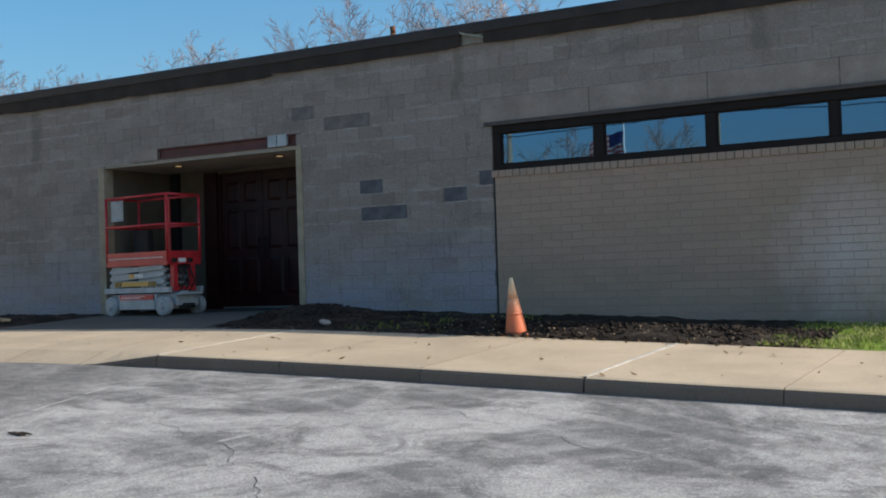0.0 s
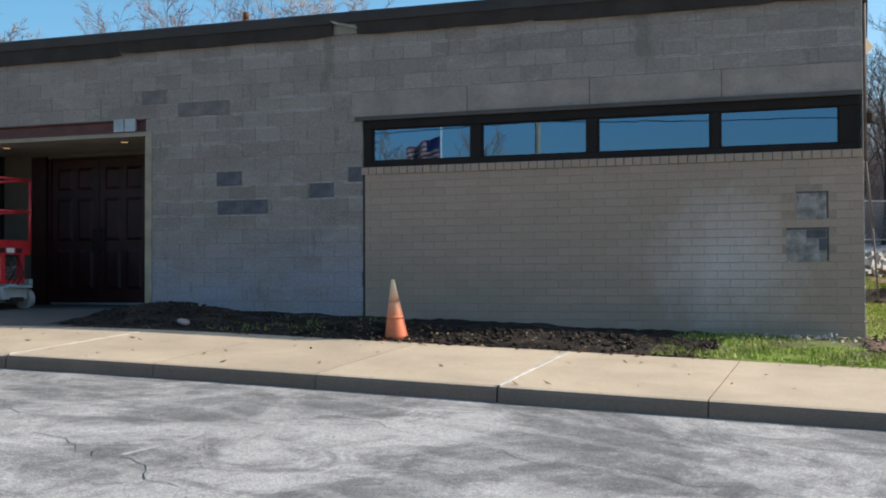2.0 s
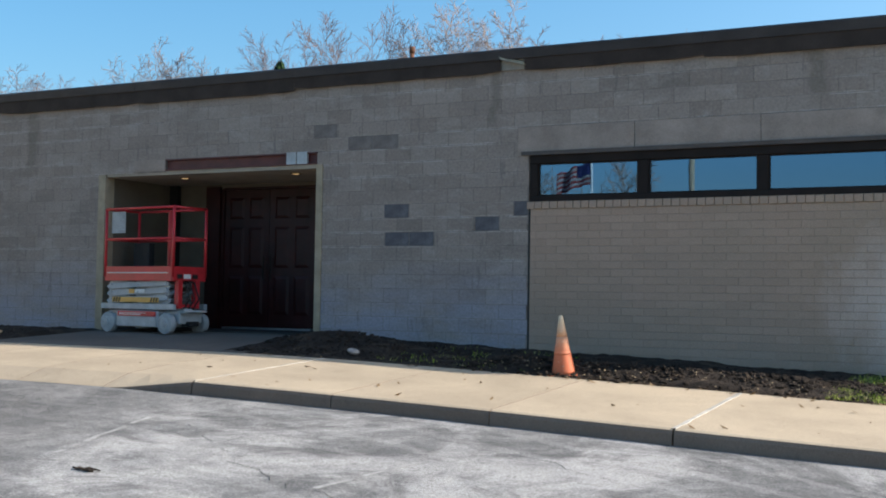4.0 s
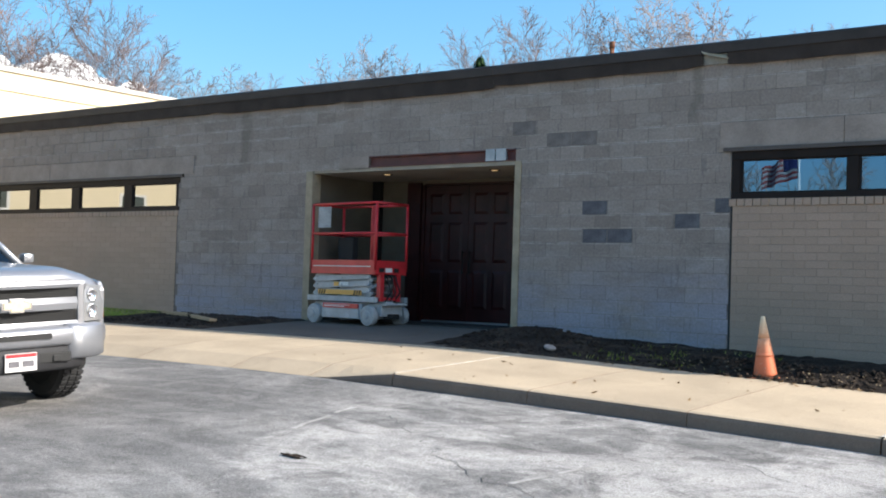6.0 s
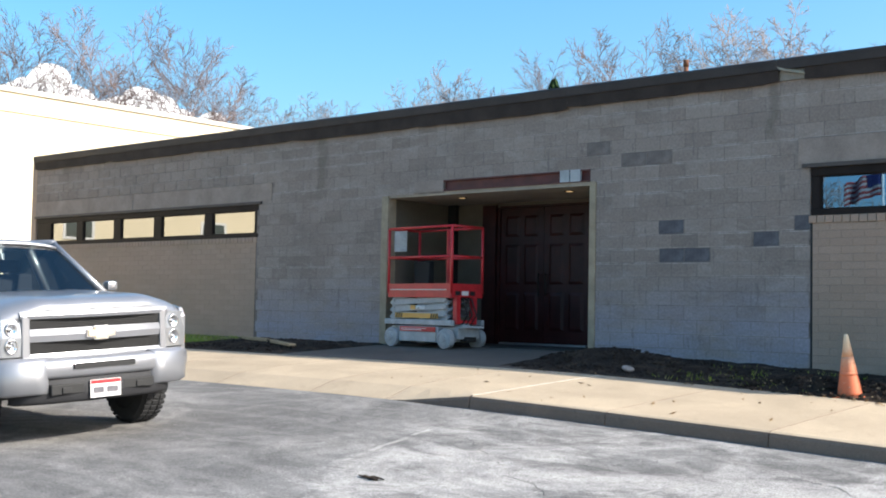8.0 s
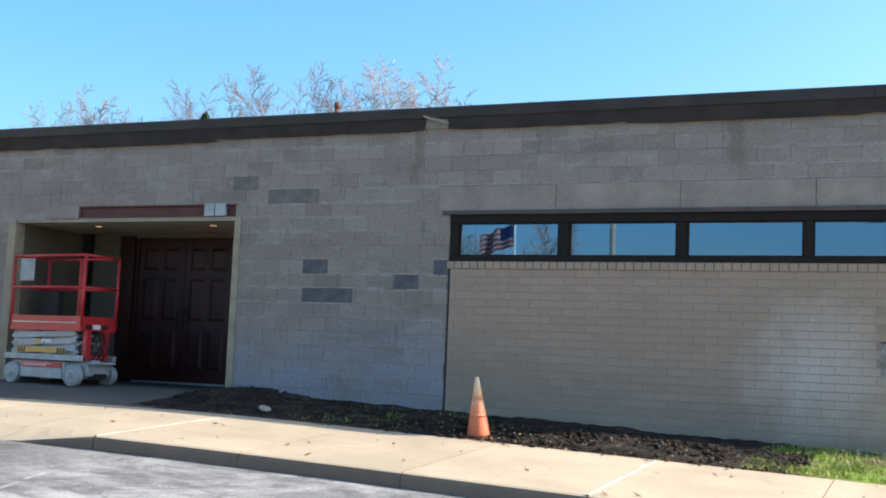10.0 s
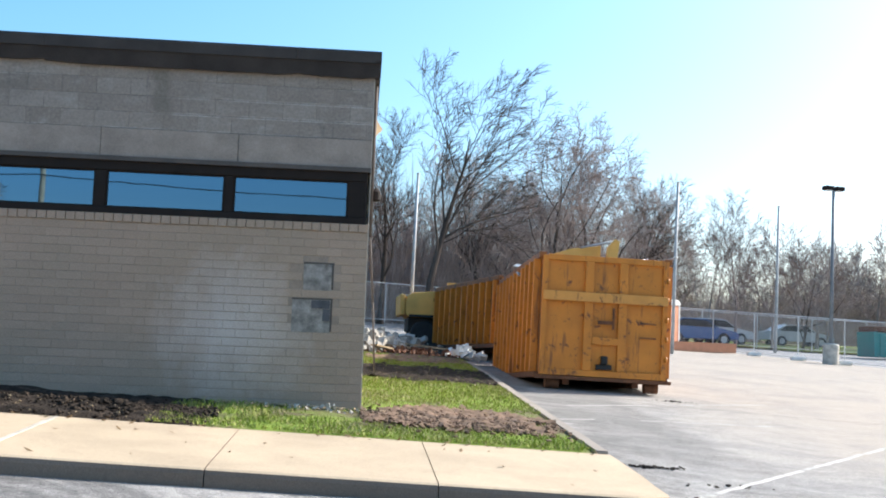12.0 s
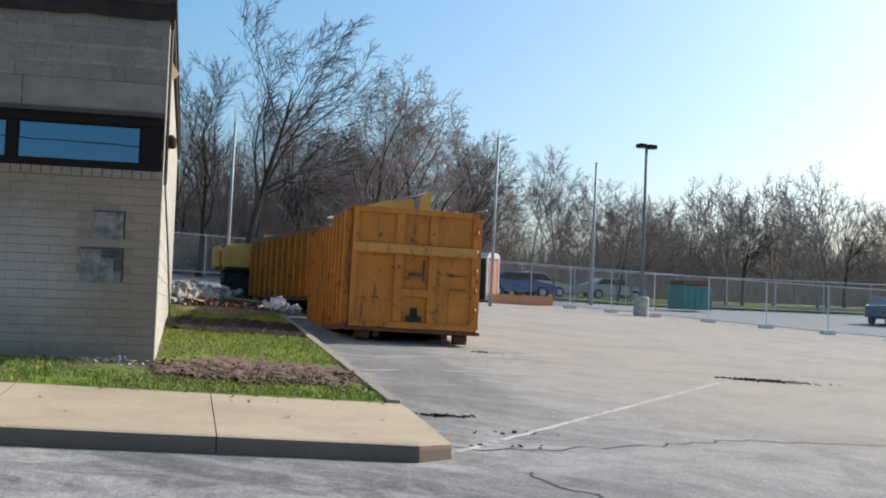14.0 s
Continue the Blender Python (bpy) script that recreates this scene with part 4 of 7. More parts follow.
    boxes("notice", M["paletyre"], t, (x0 + 0.10, x0 + 0.42, y0 + 0.025, y0 + 0.030, 1.60, 1.95), label="white notice sheet on the rail")
    bm = bmesh.new()
    for k in range(5):
        add_box(bm, x0 + 0.14, x0 + 0.38 - 0.03 * (k % 3), y0 + 0.022, y0 + 0.0247, 1.65 + k * 0.055, 1.67 + k * 0.055)
    part("writing", bm, M["steel"], t, "plain grey text bars")
    # hoses
    bm = bmesh.new()
    for s in (-0.1, 0.0, 0.1):
        pts = [Vector((0.72, s, 0.35)), Vector((0.86, s + 0.03, 0.55)), Vector((0.78, s, 0.8)), Vector((0.6, s, 0.86))]
        for a, b in zip(pts, pts[1:]):
            add_tube(bm, a, b, 0.012, n=6)
    part("hose", bm, M["rubber"], t, "black hydraulic hoses")
    return t


scissor_lift(pose(-12.86, 0.02, 0.150, 0, 0, -6.8))


# ---- traffic cone ----
cone = thing("traffic_cone", pose(-5.0, -2.14, hgt(-5.0, -2.14) + 0.0, 2, -3.5, 12), "faded orange traffic cone with bleached tip, standing at the soil edge", "traffic cone")
bm = bmesh.new()
add_lathe(bm, [(0.138, 0.0)] + [(0.138 - 0.075 * k / 10, 0.43 * k / 10) for k in range(1, 11)], 28)
part("body", bm, M["orange"], cone, smooth=True)
bm = bmesh.new()
add_lathe(bm, [(0.0632, 0.43), (0.05, 0.505), (0.028, 0.63), (0.022, 0.665), (0.014, 0.675)], 24)
part("tip", bm, M["orange"], cone, "sun-bleached yellowish tip", smooth=True)
bm = bmesh.new()
add_lathe(bm, [(0.0995, 0.225), (0.0925, 0.265)], 28)
part("collar", bm, M["orange"], cone, "worn reflective band", smooth=True)
bm = bmesh.new()
add_box(bm, -0.17, 0.17, -0.17, 0.17, -0.035, 0.004)
part("base", bm, M["orange"], cone, bevel=0.01)


# ---- patched meter openings, conduit and corner trim ----
panel = thing("meter_patch", None, "rough patched openings in the brick where meters were removed", "wall patch", kind="structure")
for x0, x1, z0, z1 in ((-0.75, -0.385, 1.29, 1.63), (-0.87, -0.385, 0.785, 1.20)):
    boxes("edge", M["lintel"], panel, (x0, x1, -0.006, 0.03, z1 - 0.020, z1 - 0.002), label="shadowed broken edge")
    boxes("edge", M["lintel"], panel, (x1 - 0.026, x1 - 0.004, -0.006, 0.03, z0 + 0.02, z1 - 0.021), label="shadowed broken edge")
boxes("infill", M["smear"], panel, (-0.748, -0.408, -0.001, 0.03, 1.293, 1.617), label="smeared grey mortar infill")
boxes("infill", M["smear"], panel, (-0.868, -0.408, -0.001, 0.03, 0.788, 1.187), label="pale crumbling mortar infill")
boxes("dark_scrap", M["patch"], panel, (-0.64, -0.42, -0.010, -0.004, 1.08, 1.175), label="dark scrap of block")
boxes("dark_scrap", M["patch"], panel, (-0.50, -0.415, -0.010, -0.004, 0.93, 1.07), label="dark scrap of block")
bm = bmesh.new()
add_tube(bm, (0.03, 0.35, 2.0), (0.03, 0.35, 3.9), 0.02)
add_tube(bm, (0.03, 0.35, 2.0), (0.10, 0.5, 1.2), 0.012)
add_tube(bm, (0.10, 0.5, 1.2), (0.16, 0.7, 0.3), 0.012)
part("loose_cable", bm, M["lintel"], panel, "loose cable hanging down the side wall", smooth=True)
bm = bmesh.new()
add_lathe(bm, [(0.05, 0), (0.07, 0.02), (0.07, 0.12), (0.03, 0.16)], 12, Matrix.Translation((0.07, 0.4, 2.45)))
part("insulator", bm, M["bronze"], panel, "dark service insulator")

vent = thing("roof_pipe", None, "rusty vent pipe standing on the roof", "pipe")
bm = bmesh.new()
add_tube(bm, (-9.84, 3.0, 4.16), (-9.84, 3.0, 5.06), 0.042, n=14)
add_tube(bm, (-9.84, 3.0, 5.02), (-9.84, 3.0, 5.14), 0.05, n=14)
part("pipe", bm, M["rust"], vent, smooth=True)


# ---- roll-off dumpsters ----
def dumpster(m, length, h, label, ribs):
    t = thing("dumpster", m, label, "dumpster", group="roll-off dumpsters")
    # local: x across from 0 to w, y from the door end backwards, z from the underside
    w = 2.435
    boxes("floor", M["rust"], t, (0.06, w - 0.06, 0.06, length, 0.0, 0.10))
    for x in (0.0, w - 0.05):
        # walls darker than the ribs, so the gaps look shaded
        boxes("side_wall", M["dumpster_side"], t, (x, x + 0.05, 0.06, length, 0.0, h), bevel=0.004)
    boxes("end_wall", M["dumpster"], t, (0.05, w - 0.05, length - 0.05, length, 0.0, h))
    for s, x in ((-1, 0.0), (1, w)):
        for k in range(ribs):
            y = 0.22 + (length - 0.4) * k / (ribs - 1)
            a, b = (x - 0.14, x - 0.001) if s < 0 else (x + 0.001, x + 0.14)
            boxes("rib", M["dumpster"], t, (a, b, y, y + 0.095, 0.05, h - 0.06), bevel=0.012)
        boxes("top_rail", M["dumpster_side"], t, (x - 0.07, x + 0.07, 0.0, length, h - 0.06, h + 0.06), label="rust-edged top rail", bevel=0.015)
        boxes("bottom_rail", M["rust"], t, (x - 0.09, x + 0.05, 0.0, length, -0.06, 0.045), bevel=0.01)
    # door end
    door = boxes("door", M["dumpster"], t, (0.05, w - 0.05, 0.0, 0.05, 0.02, h - 0.03), label="stained steel rear door", bevel=0.004)
    for q in ((0.0, 0.10, -0.06, 0.0, 0.0, h), (w - 0.10, w, -0.06, 0.0, 0.0, h), (0.10, w - 0.10, -0.07, 0.0, h - 0.09, h + 0.02), (0.10, w - 0.10, -0.06, 0.0, 0.0, 0.12),
              (0.82, 0.98, -0.075, 0.0, 0.12, h - 0.09), (1.48, 1.64, -0.075, 0.0, 0.12, h - 0.09), (0.98, 1.48, -0.09, 0.0, h * 0.27, h * 0.33)):
        boxes("door_bar", M["dumpster"], door, q, bevel=0.008)
    boxes("cross_bar", M["dumpster_bar"], door, (0.02, w - 0.02, -0.135, -0.077, h * 0.62, h * 0.70), label="paler tan broad cross bar, light put into its colour", bevel=0.012)
    for k in range(5):
        z = 0.25 + k * (h - 0.4) / 5
        tube("hinge", M["dumpster"], door, (w - 0.02, -0.085, z + 0.1), (w - 0.02, -0.085, z + 0.2), 0.03)
    boxes("latch", M["rust"], door, (1.08, 1.38, -0.10, -0.076, h * 0.44, h * 0.47), (1.36, 1.40, -0.10, -0.076, h * 0.40, h * 0.58), label="rusty latch bar")
    boxes("hook_plate", M["dumpster"], door, (0.99, 1.47, -0.012, -0.002, 0.13, h * 0.27), label="stained hook recess")
    for z in (h * 0.34, h * 0.46):
        boxes("rung", M["dumpster_side"], door, (1.92, 2.22, -0.06, -0.035, z, z + 0.03), (1.92, 1.95, -0.035, 0.0, z, z + 0.03), (2.19, 2.22, -0.035, 0.0, z, z + 0.03), label="rusty climbing rung")
    boxes("hook", M["black"], door, (1.08, 1.38, -0.10, -0.013, 0.14, 0.24), (1.17, 1.29, -0.14, -0.013, 0.24, 0.40), label="greasy black pull hook", bevel=0.02)
    # skids and rollers
    for x in (0.55, w - 0.55):
        boxes("skid", M["rust"], t, (x - 0.06, x + 0.06, 0.1, length - 0.1, -0.17, 0.0))
    for x in (0.16, w - 0.36):
        for y in (0.10, length - 0.6):
            bm = bmesh.new()
            add_tube(bm, (x, y + 0.1, -0.14), (x + 0.26, y + 0.1, -0.14), 0.115, n=18)
            part("roller", bm, M["rust"], t, "rusty steel roller", smooth=False)
    boxes("bumper", M["rust"], t, (-0.08, w + 0.10, -0.07, 0.0, -0.075, -0.01), label="bent rusty bottom sill")
    return t


d1 = dumpster(pose(3.345, 7.90, 0.31, -1.5, 1.2, 0), 6.4, 2.27, "large rusty yellow roll-off dumpster heaped with scrap, standing on the asphalt", 11)
d2 = dumpster(pose(3.45, 15.2, 0.90, -0.5, 1.0, 11.5), 6.0, 1.72, "lower yellow roll-off dumpster behind the first", 11)

# scrap heaped in the first dumpster
scrap = thing("scrap_heap", None, "tangled sheet metal and boards heaped in the dumpster", "scrap", kind="stuff")
bm = bmesh.new()
for k in range(70):
    m = pose(random.uniform(3.7, 5.5), random.uniform(8.8, 13.6), random.uniform(2.2, 2.62), random.uniform(-25, 25), random.uniform(-25, 25), random.uniform(0, 180))
    add_box(bm, -random.uniform(0.2, 0.6), random.uniform(0.2, 0.6), -random.uniform(0.04, 0.2), random.uniform(0.04, 0.2), -0.012, 0.012, m)
part("sheet", bm, M["galv"], scrap)
bm = bmesh.new()
for k in range(22):
    p = Vector((random.uniform(3.7, 5.5), random.uniform(8.5, 13.6), random.uniform(2.3, 2.6)))
    q = p + Vector((random.uniform(-0.6, 1.1), random.uniform(-0.9, 0.9), random.uniform(-0.1, 0.28)))
    add_tube(bm, p, q, 0.018, n=6)
part("bar", bm, M["galv"], scrap)
panel = thing("bent_panel", None, "bent yellow sheet-metal panel sticking out of the dumpster", "panel")
bm = bmesh.new()
add_prism(bm, [(3.5, 2.55), (3.52, 2.66), (4.3, 2.93), (4.95, 3.02), (4.95, 2.55)], -0.02, 0.02, Matrix.Translation((0, 10.2, 0)))
part("sheet", bm, M["digger"], panel, bevel=0.006)
bm = bmesh.new()
add_prism(bm, [(5.02, 2.50), (5.06, 2.98), (5.20, 3.14), (5.30, 3.10), (5.22, 2.50)], -0.10, 0.10, Matrix.Translation((0, 10.0, 0)))
part("flap", bm, M["digger"], panel, bevel=0.006)
tube("bar", M["galv"], panel, (4.5, 10.1, 2.95), (5.15, 9.9, 3.1), 0.02)
tube("bar", M["galv"], panel, (5.2, 9.6, 2.62), (5.75, 9.5, 2.70), 0.02)
boxes("filling", M["rubble"], scrap, (3.42, 5.7, 8.1, 14.2, 1.6, 2.3))


# ---- wheeled excavator ----
def excavator(m):
    t = thing("excavator", m, "yellow wheeled excavator parked behind the dumpsters with its boom lowered", "excavator")
    bm = bmesh.new()
    add_prism(bm, [(-1.3, 0.0), (-1.42, 0.12), (-1.42, 0.70), (-1.2, 0.86), (-0.2, 0.95), (1.6, 0.95), (1.6, 0.0)], -1.2, 1.2, Matrix.Translation((0, 0, 1.05)))
    part("body", bm, M["digger"], t, "rounded yellow engine housing", bevel=0.05)
    boxes("counterweight", M["digger"], t, (-1.62, -1.44, -1.15, 1.15, 1.10, 1.85), bevel=0.06)
    boxes("decal", M["black"], t, (-0.45, 0.5, -1.208, -1.202, 1.62, 1.72), label="dark lettering bar")
    boxes("stripe", M["black"], t, (-1.3, 1.6, -1.208, -1.202, 1.05, 1.14))
    boxes("undercarriage", M["black"], t, (-1.3, 3.2, -0.9, 0.9, 0.55, 1.04), bevel=0.03)
    boxes("turntable", M["black"], t, (-0.5, 1.5, -0.7, 0.7, 1.0, 1.05))
    cabin = boxes("cab", M["digger"], t, (1.7, 3.0, 0.25, 1.18, 1.3, 1.42), (1.7, 1.78, 1.1, 1.18, 1.42, 2.45), (2.9, 3.0, 1.1, 1.18, 1.42, 2.45), (1.7, 1.78, 0.25, 0.33, 1.42, 2.45), (2.9, 3.0, 0.25, 0.33, 1.42, 2.45), (1.65, 3.05, 0.2, 1.22, 2.45, 2.55), label="glazed operator cab")
    boxes("window", M["glass"], cabin, (1.78, 2.9, 0.27, 0.28, 1.42, 2.45))
    boxes("exhaust", M["digger"], t, (0.05, 0.35, -1.0, -0.7, 2.0, 2.32), label="pale yellow exhaust housing", bevel=0.03)
    for x in (-0.75, -0.02, 2.3):
        for s in (-1, 1):
            bm = bmesh.new()
            w = Matrix.Translation((x, s * 1.0, 0.47)) @ Matrix.Rotation(radians(90), 4, "X")
            add_lathe(bm, [(0.24, -0.2), (0.42, -0.2), (0.47, -0.13), (0.47, 0.13), (0.42, 0.2), (0.24, 0.2)], 26, w)
            wh = part("wheel", bm, M["rubber"], t, "large black tyre")
            bm = bmesh.new()
            add_lathe(bm, [(0.10, -0.19), (0.235, -0.14), (0.235, 0.14), (0.10, 0.19)], 18, w)
            part("rim", bm, M["digger"], wh)
    # boom over the dumpsters: two box arms
    for name, pts, wd in (("boom", [(1.4, 1.5), (2.3, 2.45), (3.4, 2.92), (4.75, 3.12)], 0.36), ("stick", [(4.72, 3.62), (4.85, 3.2), (4.95, 2.2), (4.9, 1.3)], 0.30)):
        bm = bmesh.new()
        for a, b in zip(pts, pts[1:]):
            a, b = Vector((a[0], 0, a[1])), Vector((b[0], 0, b[1]))
            d = (b - a).normalized()
            u = Vector((-d.z, 0, d.x)) * wd / 2
            vs = [bm.verts.new(p + s * u + Vector((0, y, 0))) for p in (a - d * 0.05, b + d * 0.05) for s in (-1, 1) for y in (-0.17, 0.17)]
            for q in ((0, 1, 3, 2), (4, 6, 7, 5), (0, 4, 5, 1), (2, 3, 7, 6), (0, 2, 6, 4), (1, 5, 7, 3)):
                bm.faces.new([vs[i] for i in q])
        part(name, bm, M["digger"], t)
    tube("cylinder", M["galv"], t, (3.2, 0, 3.12), (4.72, 0, 3.45), 0.06, label="bare steel hydraulic cylinder")
    tube("cylinder", M["black"], t, (1.6, 0.3, 1.7), (3.2, 0.3, 3.1), 0.07)
    return t


excavator(pose(2.50, 22.2, hgt(2.5, 22) - 0.16, 0, 0, 2) @ Matrix.Diagonal((0.86, 0.86, 0.86, 1)))


# ---- vehicles ----
SILVER = mat_paint("silver_car_paint", (0.265, 0.27, 0.288), 0.34, 0.5)
CAR_GLASS = Mat("car_glass", 0.03)
CAR_GLASS.b.inputs["Transmission Weight"].default_value = 0.0
_tr = CAR_GLASS.n.new("ShaderNodeBsdfTransparent")
_tr.inputs["Color"].default_value = (0.64, 0.73, 0.74, 1)
_gl = CAR_GLASS.n.new("ShaderNodeBsdfGlossy")
_gl.inputs["Roughness"].default_value = 0.02
_mx = CAR_GLASS.n.new("ShaderNodeMixShader")
_fr = CAR_GLASS.n.new("ShaderNodeFresnel")
_fr.inputs["IOR"].default_value = 1.5
CAR_GLASS.l.new(CAR_GLASS.math("ADD", _fr.outputs[0], 0.06), _mx.inputs[0])
CAR_GLASS.l.new(_tr.outputs[0], _mx.inputs[1])
CAR_GLASS.l.new(_gl.outputs[0], _mx.inputs[2])
CAR_GLASS.l.new(_mx.outputs[0], CAR_GLASS.n["Material Output"].inputs["Surface"])
CHROME = worn("chrome", (0.75, 0.75, 0.76), 0.9, 1.05, 4, 0.12, 1.0, bump=0)
GOLD = worn("gold_emblem", (0.66, 0.56, 0.34), 0.9, 1.1, 6, 0.3, 0.1)
LENS = mat_paint("clear_lens", (0.34, 0.35, 0.36), 0.12, 0.5)
AMBER = mat_paint("amber_lens", (0.75, 0.24, 0.03), 0.15, 0.0)
PLASTIC = worn("dark_bumper_plastic", (0.024, 0.024, 0.026), 0.85, 1.2, 4, 0.65, spec=0.25)
FABRIC = worn("dark_seat_fabric", (0.018, 0.020, 0.026), 0.8, 1.2, 8, 0.9)


def arc(cx, cz, r, a0, a1, n=12):
    return [(cx + r * math.cos(radians(a0 + (a1 - a0) * k / n)), cz + r * math.sin(radians(a0 + (a1 - a0) * k / n))) for k in range(n + 1)]


def grid_part(name, rows, material, parent, label="", thick=0.0):
    """A skin through rows of points."""
    bm = bmesh.new()
    g = [[bm.verts.new(p) for p in row] for row in rows]
    for p, q in zip(g, g[1:]):
        for k in range(len(p) - 1):
            bm.faces.new((p[k], p[k + 1], q[k + 1], q[k]))
    if thick:
        bmesh.ops.recalc_face_normals(bm, faces=bm.faces[:])
        bmesh.ops.solidify(bm, geom=bm.faces[:], thickness=thick)
    return part(name, bm, material, parent, label, smooth=True)


def slab_quad(name, pts, thick, material, parent, label="", bevel=0.0):
    """A flat four-cornered plate of some thickness."""
    bm = bmesh.new()
    p = [Vector(q) for q in pts]
    n = (p[1] - p[0]).cross(p[2] - p[0]).normalized() * thick
    a = [bm.verts.new(q) for q in p]
    b = [bm.verts.new(q + n) for q in p]
    bm.faces.new(a[::-1]), bm.faces.new(b)
    for i in range(4):
        bm.faces.new((a[i], a[(i + 1) % 4], b[(i + 1) % 4], b[i]))
    return part(name, bm, material, parent, label, bevel=bevel)


def wheel_of(t, x, y, r, w, rim_mat, side):
    bm = bmesh.new()
    m = Matrix.Translation((x, y, r)) @ Matrix.Rotation(radians(90), 4, "X")
    add_lathe(bm, [(r * 0.60, -w / 2 + 0.02), (r * 0.66, -w / 2), (r * 0.90, -w / 2), (r * 0.97, -w / 2 + 0.03), (r, -w / 4), (r, w / 4), (r * 0.97, w / 2 - 0.03), (r * 0.90, w / 2), (r * 0.66, w / 2), (r * 0.60, w / 2 - 0.02)], 36, m)
    tyre = part("wheel", bm, M["rubber"], t, "black tyre with chunky tread")
    s = 1 if side < 0 else -1
    bm = bmesh.new()
    add_lathe(bm, [(r * 0.10, s * (w / 2 + 0.012)), (r * 0.22, s * (w / 2 + 0.004)), (r * 0.50, s * (w / 2 - 0.012)), (r * 0.56, s * (w / 2 - 0.002)), (r * 0.615, s * (w / 2 + 0.004)), (r * 0.615, s * (w / 2 - 0.09))], 32, m)
    rim = part("rim", bm, rim_mat, tyre, "silver steel rim", smooth=True)
    for k in range(6):
        a = k * math.tau / 6
        bm = bmesh.new()
        add_lathe(bm, [(r * 0.10, s * (w / 2 - 0.06)), (r * 0.095, s * (w / 2 + 0.000)), (0.001, s * (w / 2 + 0.002))], 10, m @ Matrix.Translation((r * 0.375 * math.cos(a), r * 0.375 * math.sin(a), 0)))
        part("rim_hole", bm, M["black"], rim)
    bm = bmesh.new()
    for k in range(40):
        a = k * math.tau / 40
        for c in (-0.3, 0.0, 0.3):
            mm = m @ Matrix.Rotation(a + c * 0.1, 4, "Z") @ Matrix.Translation((r, 0, c * w))
            add_box(bm, -0.006, 0.010, -0.018, 0.018, -0.03, 0.03, mm)
    part("tread", bm, M["rubber"], tyre)
    return tyre


def pickup(m):
    t = thing("pickup_truck", m, "silver extended-cab pickup truck parked on the asphalt facing the entrance drive", "truck")
    W = 0.995
    # side panels with round wheel arches
    out = [(0.62, 0.52)] + arc(0.0, 0.40, 0.50, 14, 166) + [(-0.56, 0.45), (-3.08, 0.45)] + arc(-3.65, 0.40, 0.50, 14, 166) + [(-4.70, 0.55), (-4.75, 1.24), (-2.72, 1.25), (-2.70, 1.18), (-0.60, 1.13), (0.30, 1.07), (0.70, 1.02), (0.76, 0.95), (0.74, 0.66)]
    for s in (-1, 1):
        bm = bmesh.new()
        a, b = sorted((s * (W - 0.05), s * W))
        add_prism(bm, out, a, b)
        part("side_panel", bm, SILVER, t, bevel=0.012)
        boxes("door_seam", M["black"], t, (-0.63, -0.622, *sorted((s * W, s * (W + 0.002))), 0.50, 1.12), (-1.83, -1.822, *sorted((s * W, s * (W + 0.002))), 0.50, 1.15), (-2.72, -2.705, *sorted((s * W, s * (W + 0.002))), 0.46, 1.2))
        boxes("door_handle", SILVER, t, (-1.72, -1.52, *sorted((s * W, s * (W + 0.035))), 1.0, 1.04), bevel=0.01)
        boxes("badge", CHROME, t, (-0.52, -0.50, *sorted((s * W, s * (W + 0.004))), 0.72, 0.92))
    boxes("underbody", M["black"], t, (-4.65, 0.55, -0.70, 0.70, 0.36, 0.62), (-4.6, -0.6, -0.94, 0.94, 0.46, 0.62), (-0.55, 0.60, -0.62, 0.62, 0.62, 0.95))
    for cx in (0.0, -3.65):
        for s in (-1, 1):
            bm = bmesh.new()
            pts = arc(cx, 0.40, 0.52, 0, 180, 12)
            for (ax, az), (bx, bz) in zip(pts, pts[1:]):
                q = [bm.verts.new(p) for p in ((ax, s * 0.62, az), (ax, s * 0.95, az), (bx, s * 0.95, bz), (bx, s * 0.62, bz))]
                bm.faces.new(q)
            part("wheel_well", bm, M["black"], t)
    # bonnet: crowned, with two raised shoulders
    rows = []
    for x in (-0.62, -0.3, 0.1, 0.5, 0.72, 0.84, 0.88, 0.885):
        row = []
        for k in range(-12, 13):
            u = k / 12
            y = u * (W - 0.012) * (1.0 if x < 0.5 else 1.0 - 0.10 * (x - 0.5) ** 1.2)
            z = 1.155 - 0.045 * (x + 0.62) / 1.2 + 0.055 * (1 - u * u) - 0.075 * abs(u) ** 6
            z += 0.018 * math.exp(-(((abs(u) - 0.55) / 0.12) ** 2))
            xx = x - 0.13 * u * u * (1 if x > 0.4 else 0) * (x - 0.4) / 0.45
            if x > 0.7:
                z -= {0.72: 0.012, 0.84: 0.04, 0.88: 0.085, 0.885: 0.14}[x]
            row.append((xx, y, z))
        rows.append(row)
    grid_part("bonnet", rows, SILVER, t, "broad silver bonnet", 0.02)
    # nose: silver surround, two dark openings, middle bar with emblem
    boxes("grille_back", M["black"], t, (0.70, 0.80, -0.70, 0.70, 0.68, 1.0))
    def nose(z0, z1, x, y, name, mat, label="", bevel=0.012):
        bm = bmesh.new()
        pts = []
        for k in range(-8, 9):
            u = k / 8
            pts.append((x - 0.07 * u * u, y * u))
        ring = []
        for (px, py) in pts:
            ring.append([bm.verts.new(q) for q in ((px, py, z0), (px + 0.012, py, (z0 + z1) / 2), (px, py, z1), (px - 0.09, py, z1), (px - 0.09, py, z0))])
        for p, q in zip(ring, ring[1:]):
            for i in range(5):
                bm.faces.new((p[i], q[i], q[(i + 1) % 5], p[(i + 1) % 5]))
        bm.faces.new(ring[0]), bm.faces.new(ring[-1][::-1])
        return part(name, bm, mat, t, label, smooth=False)
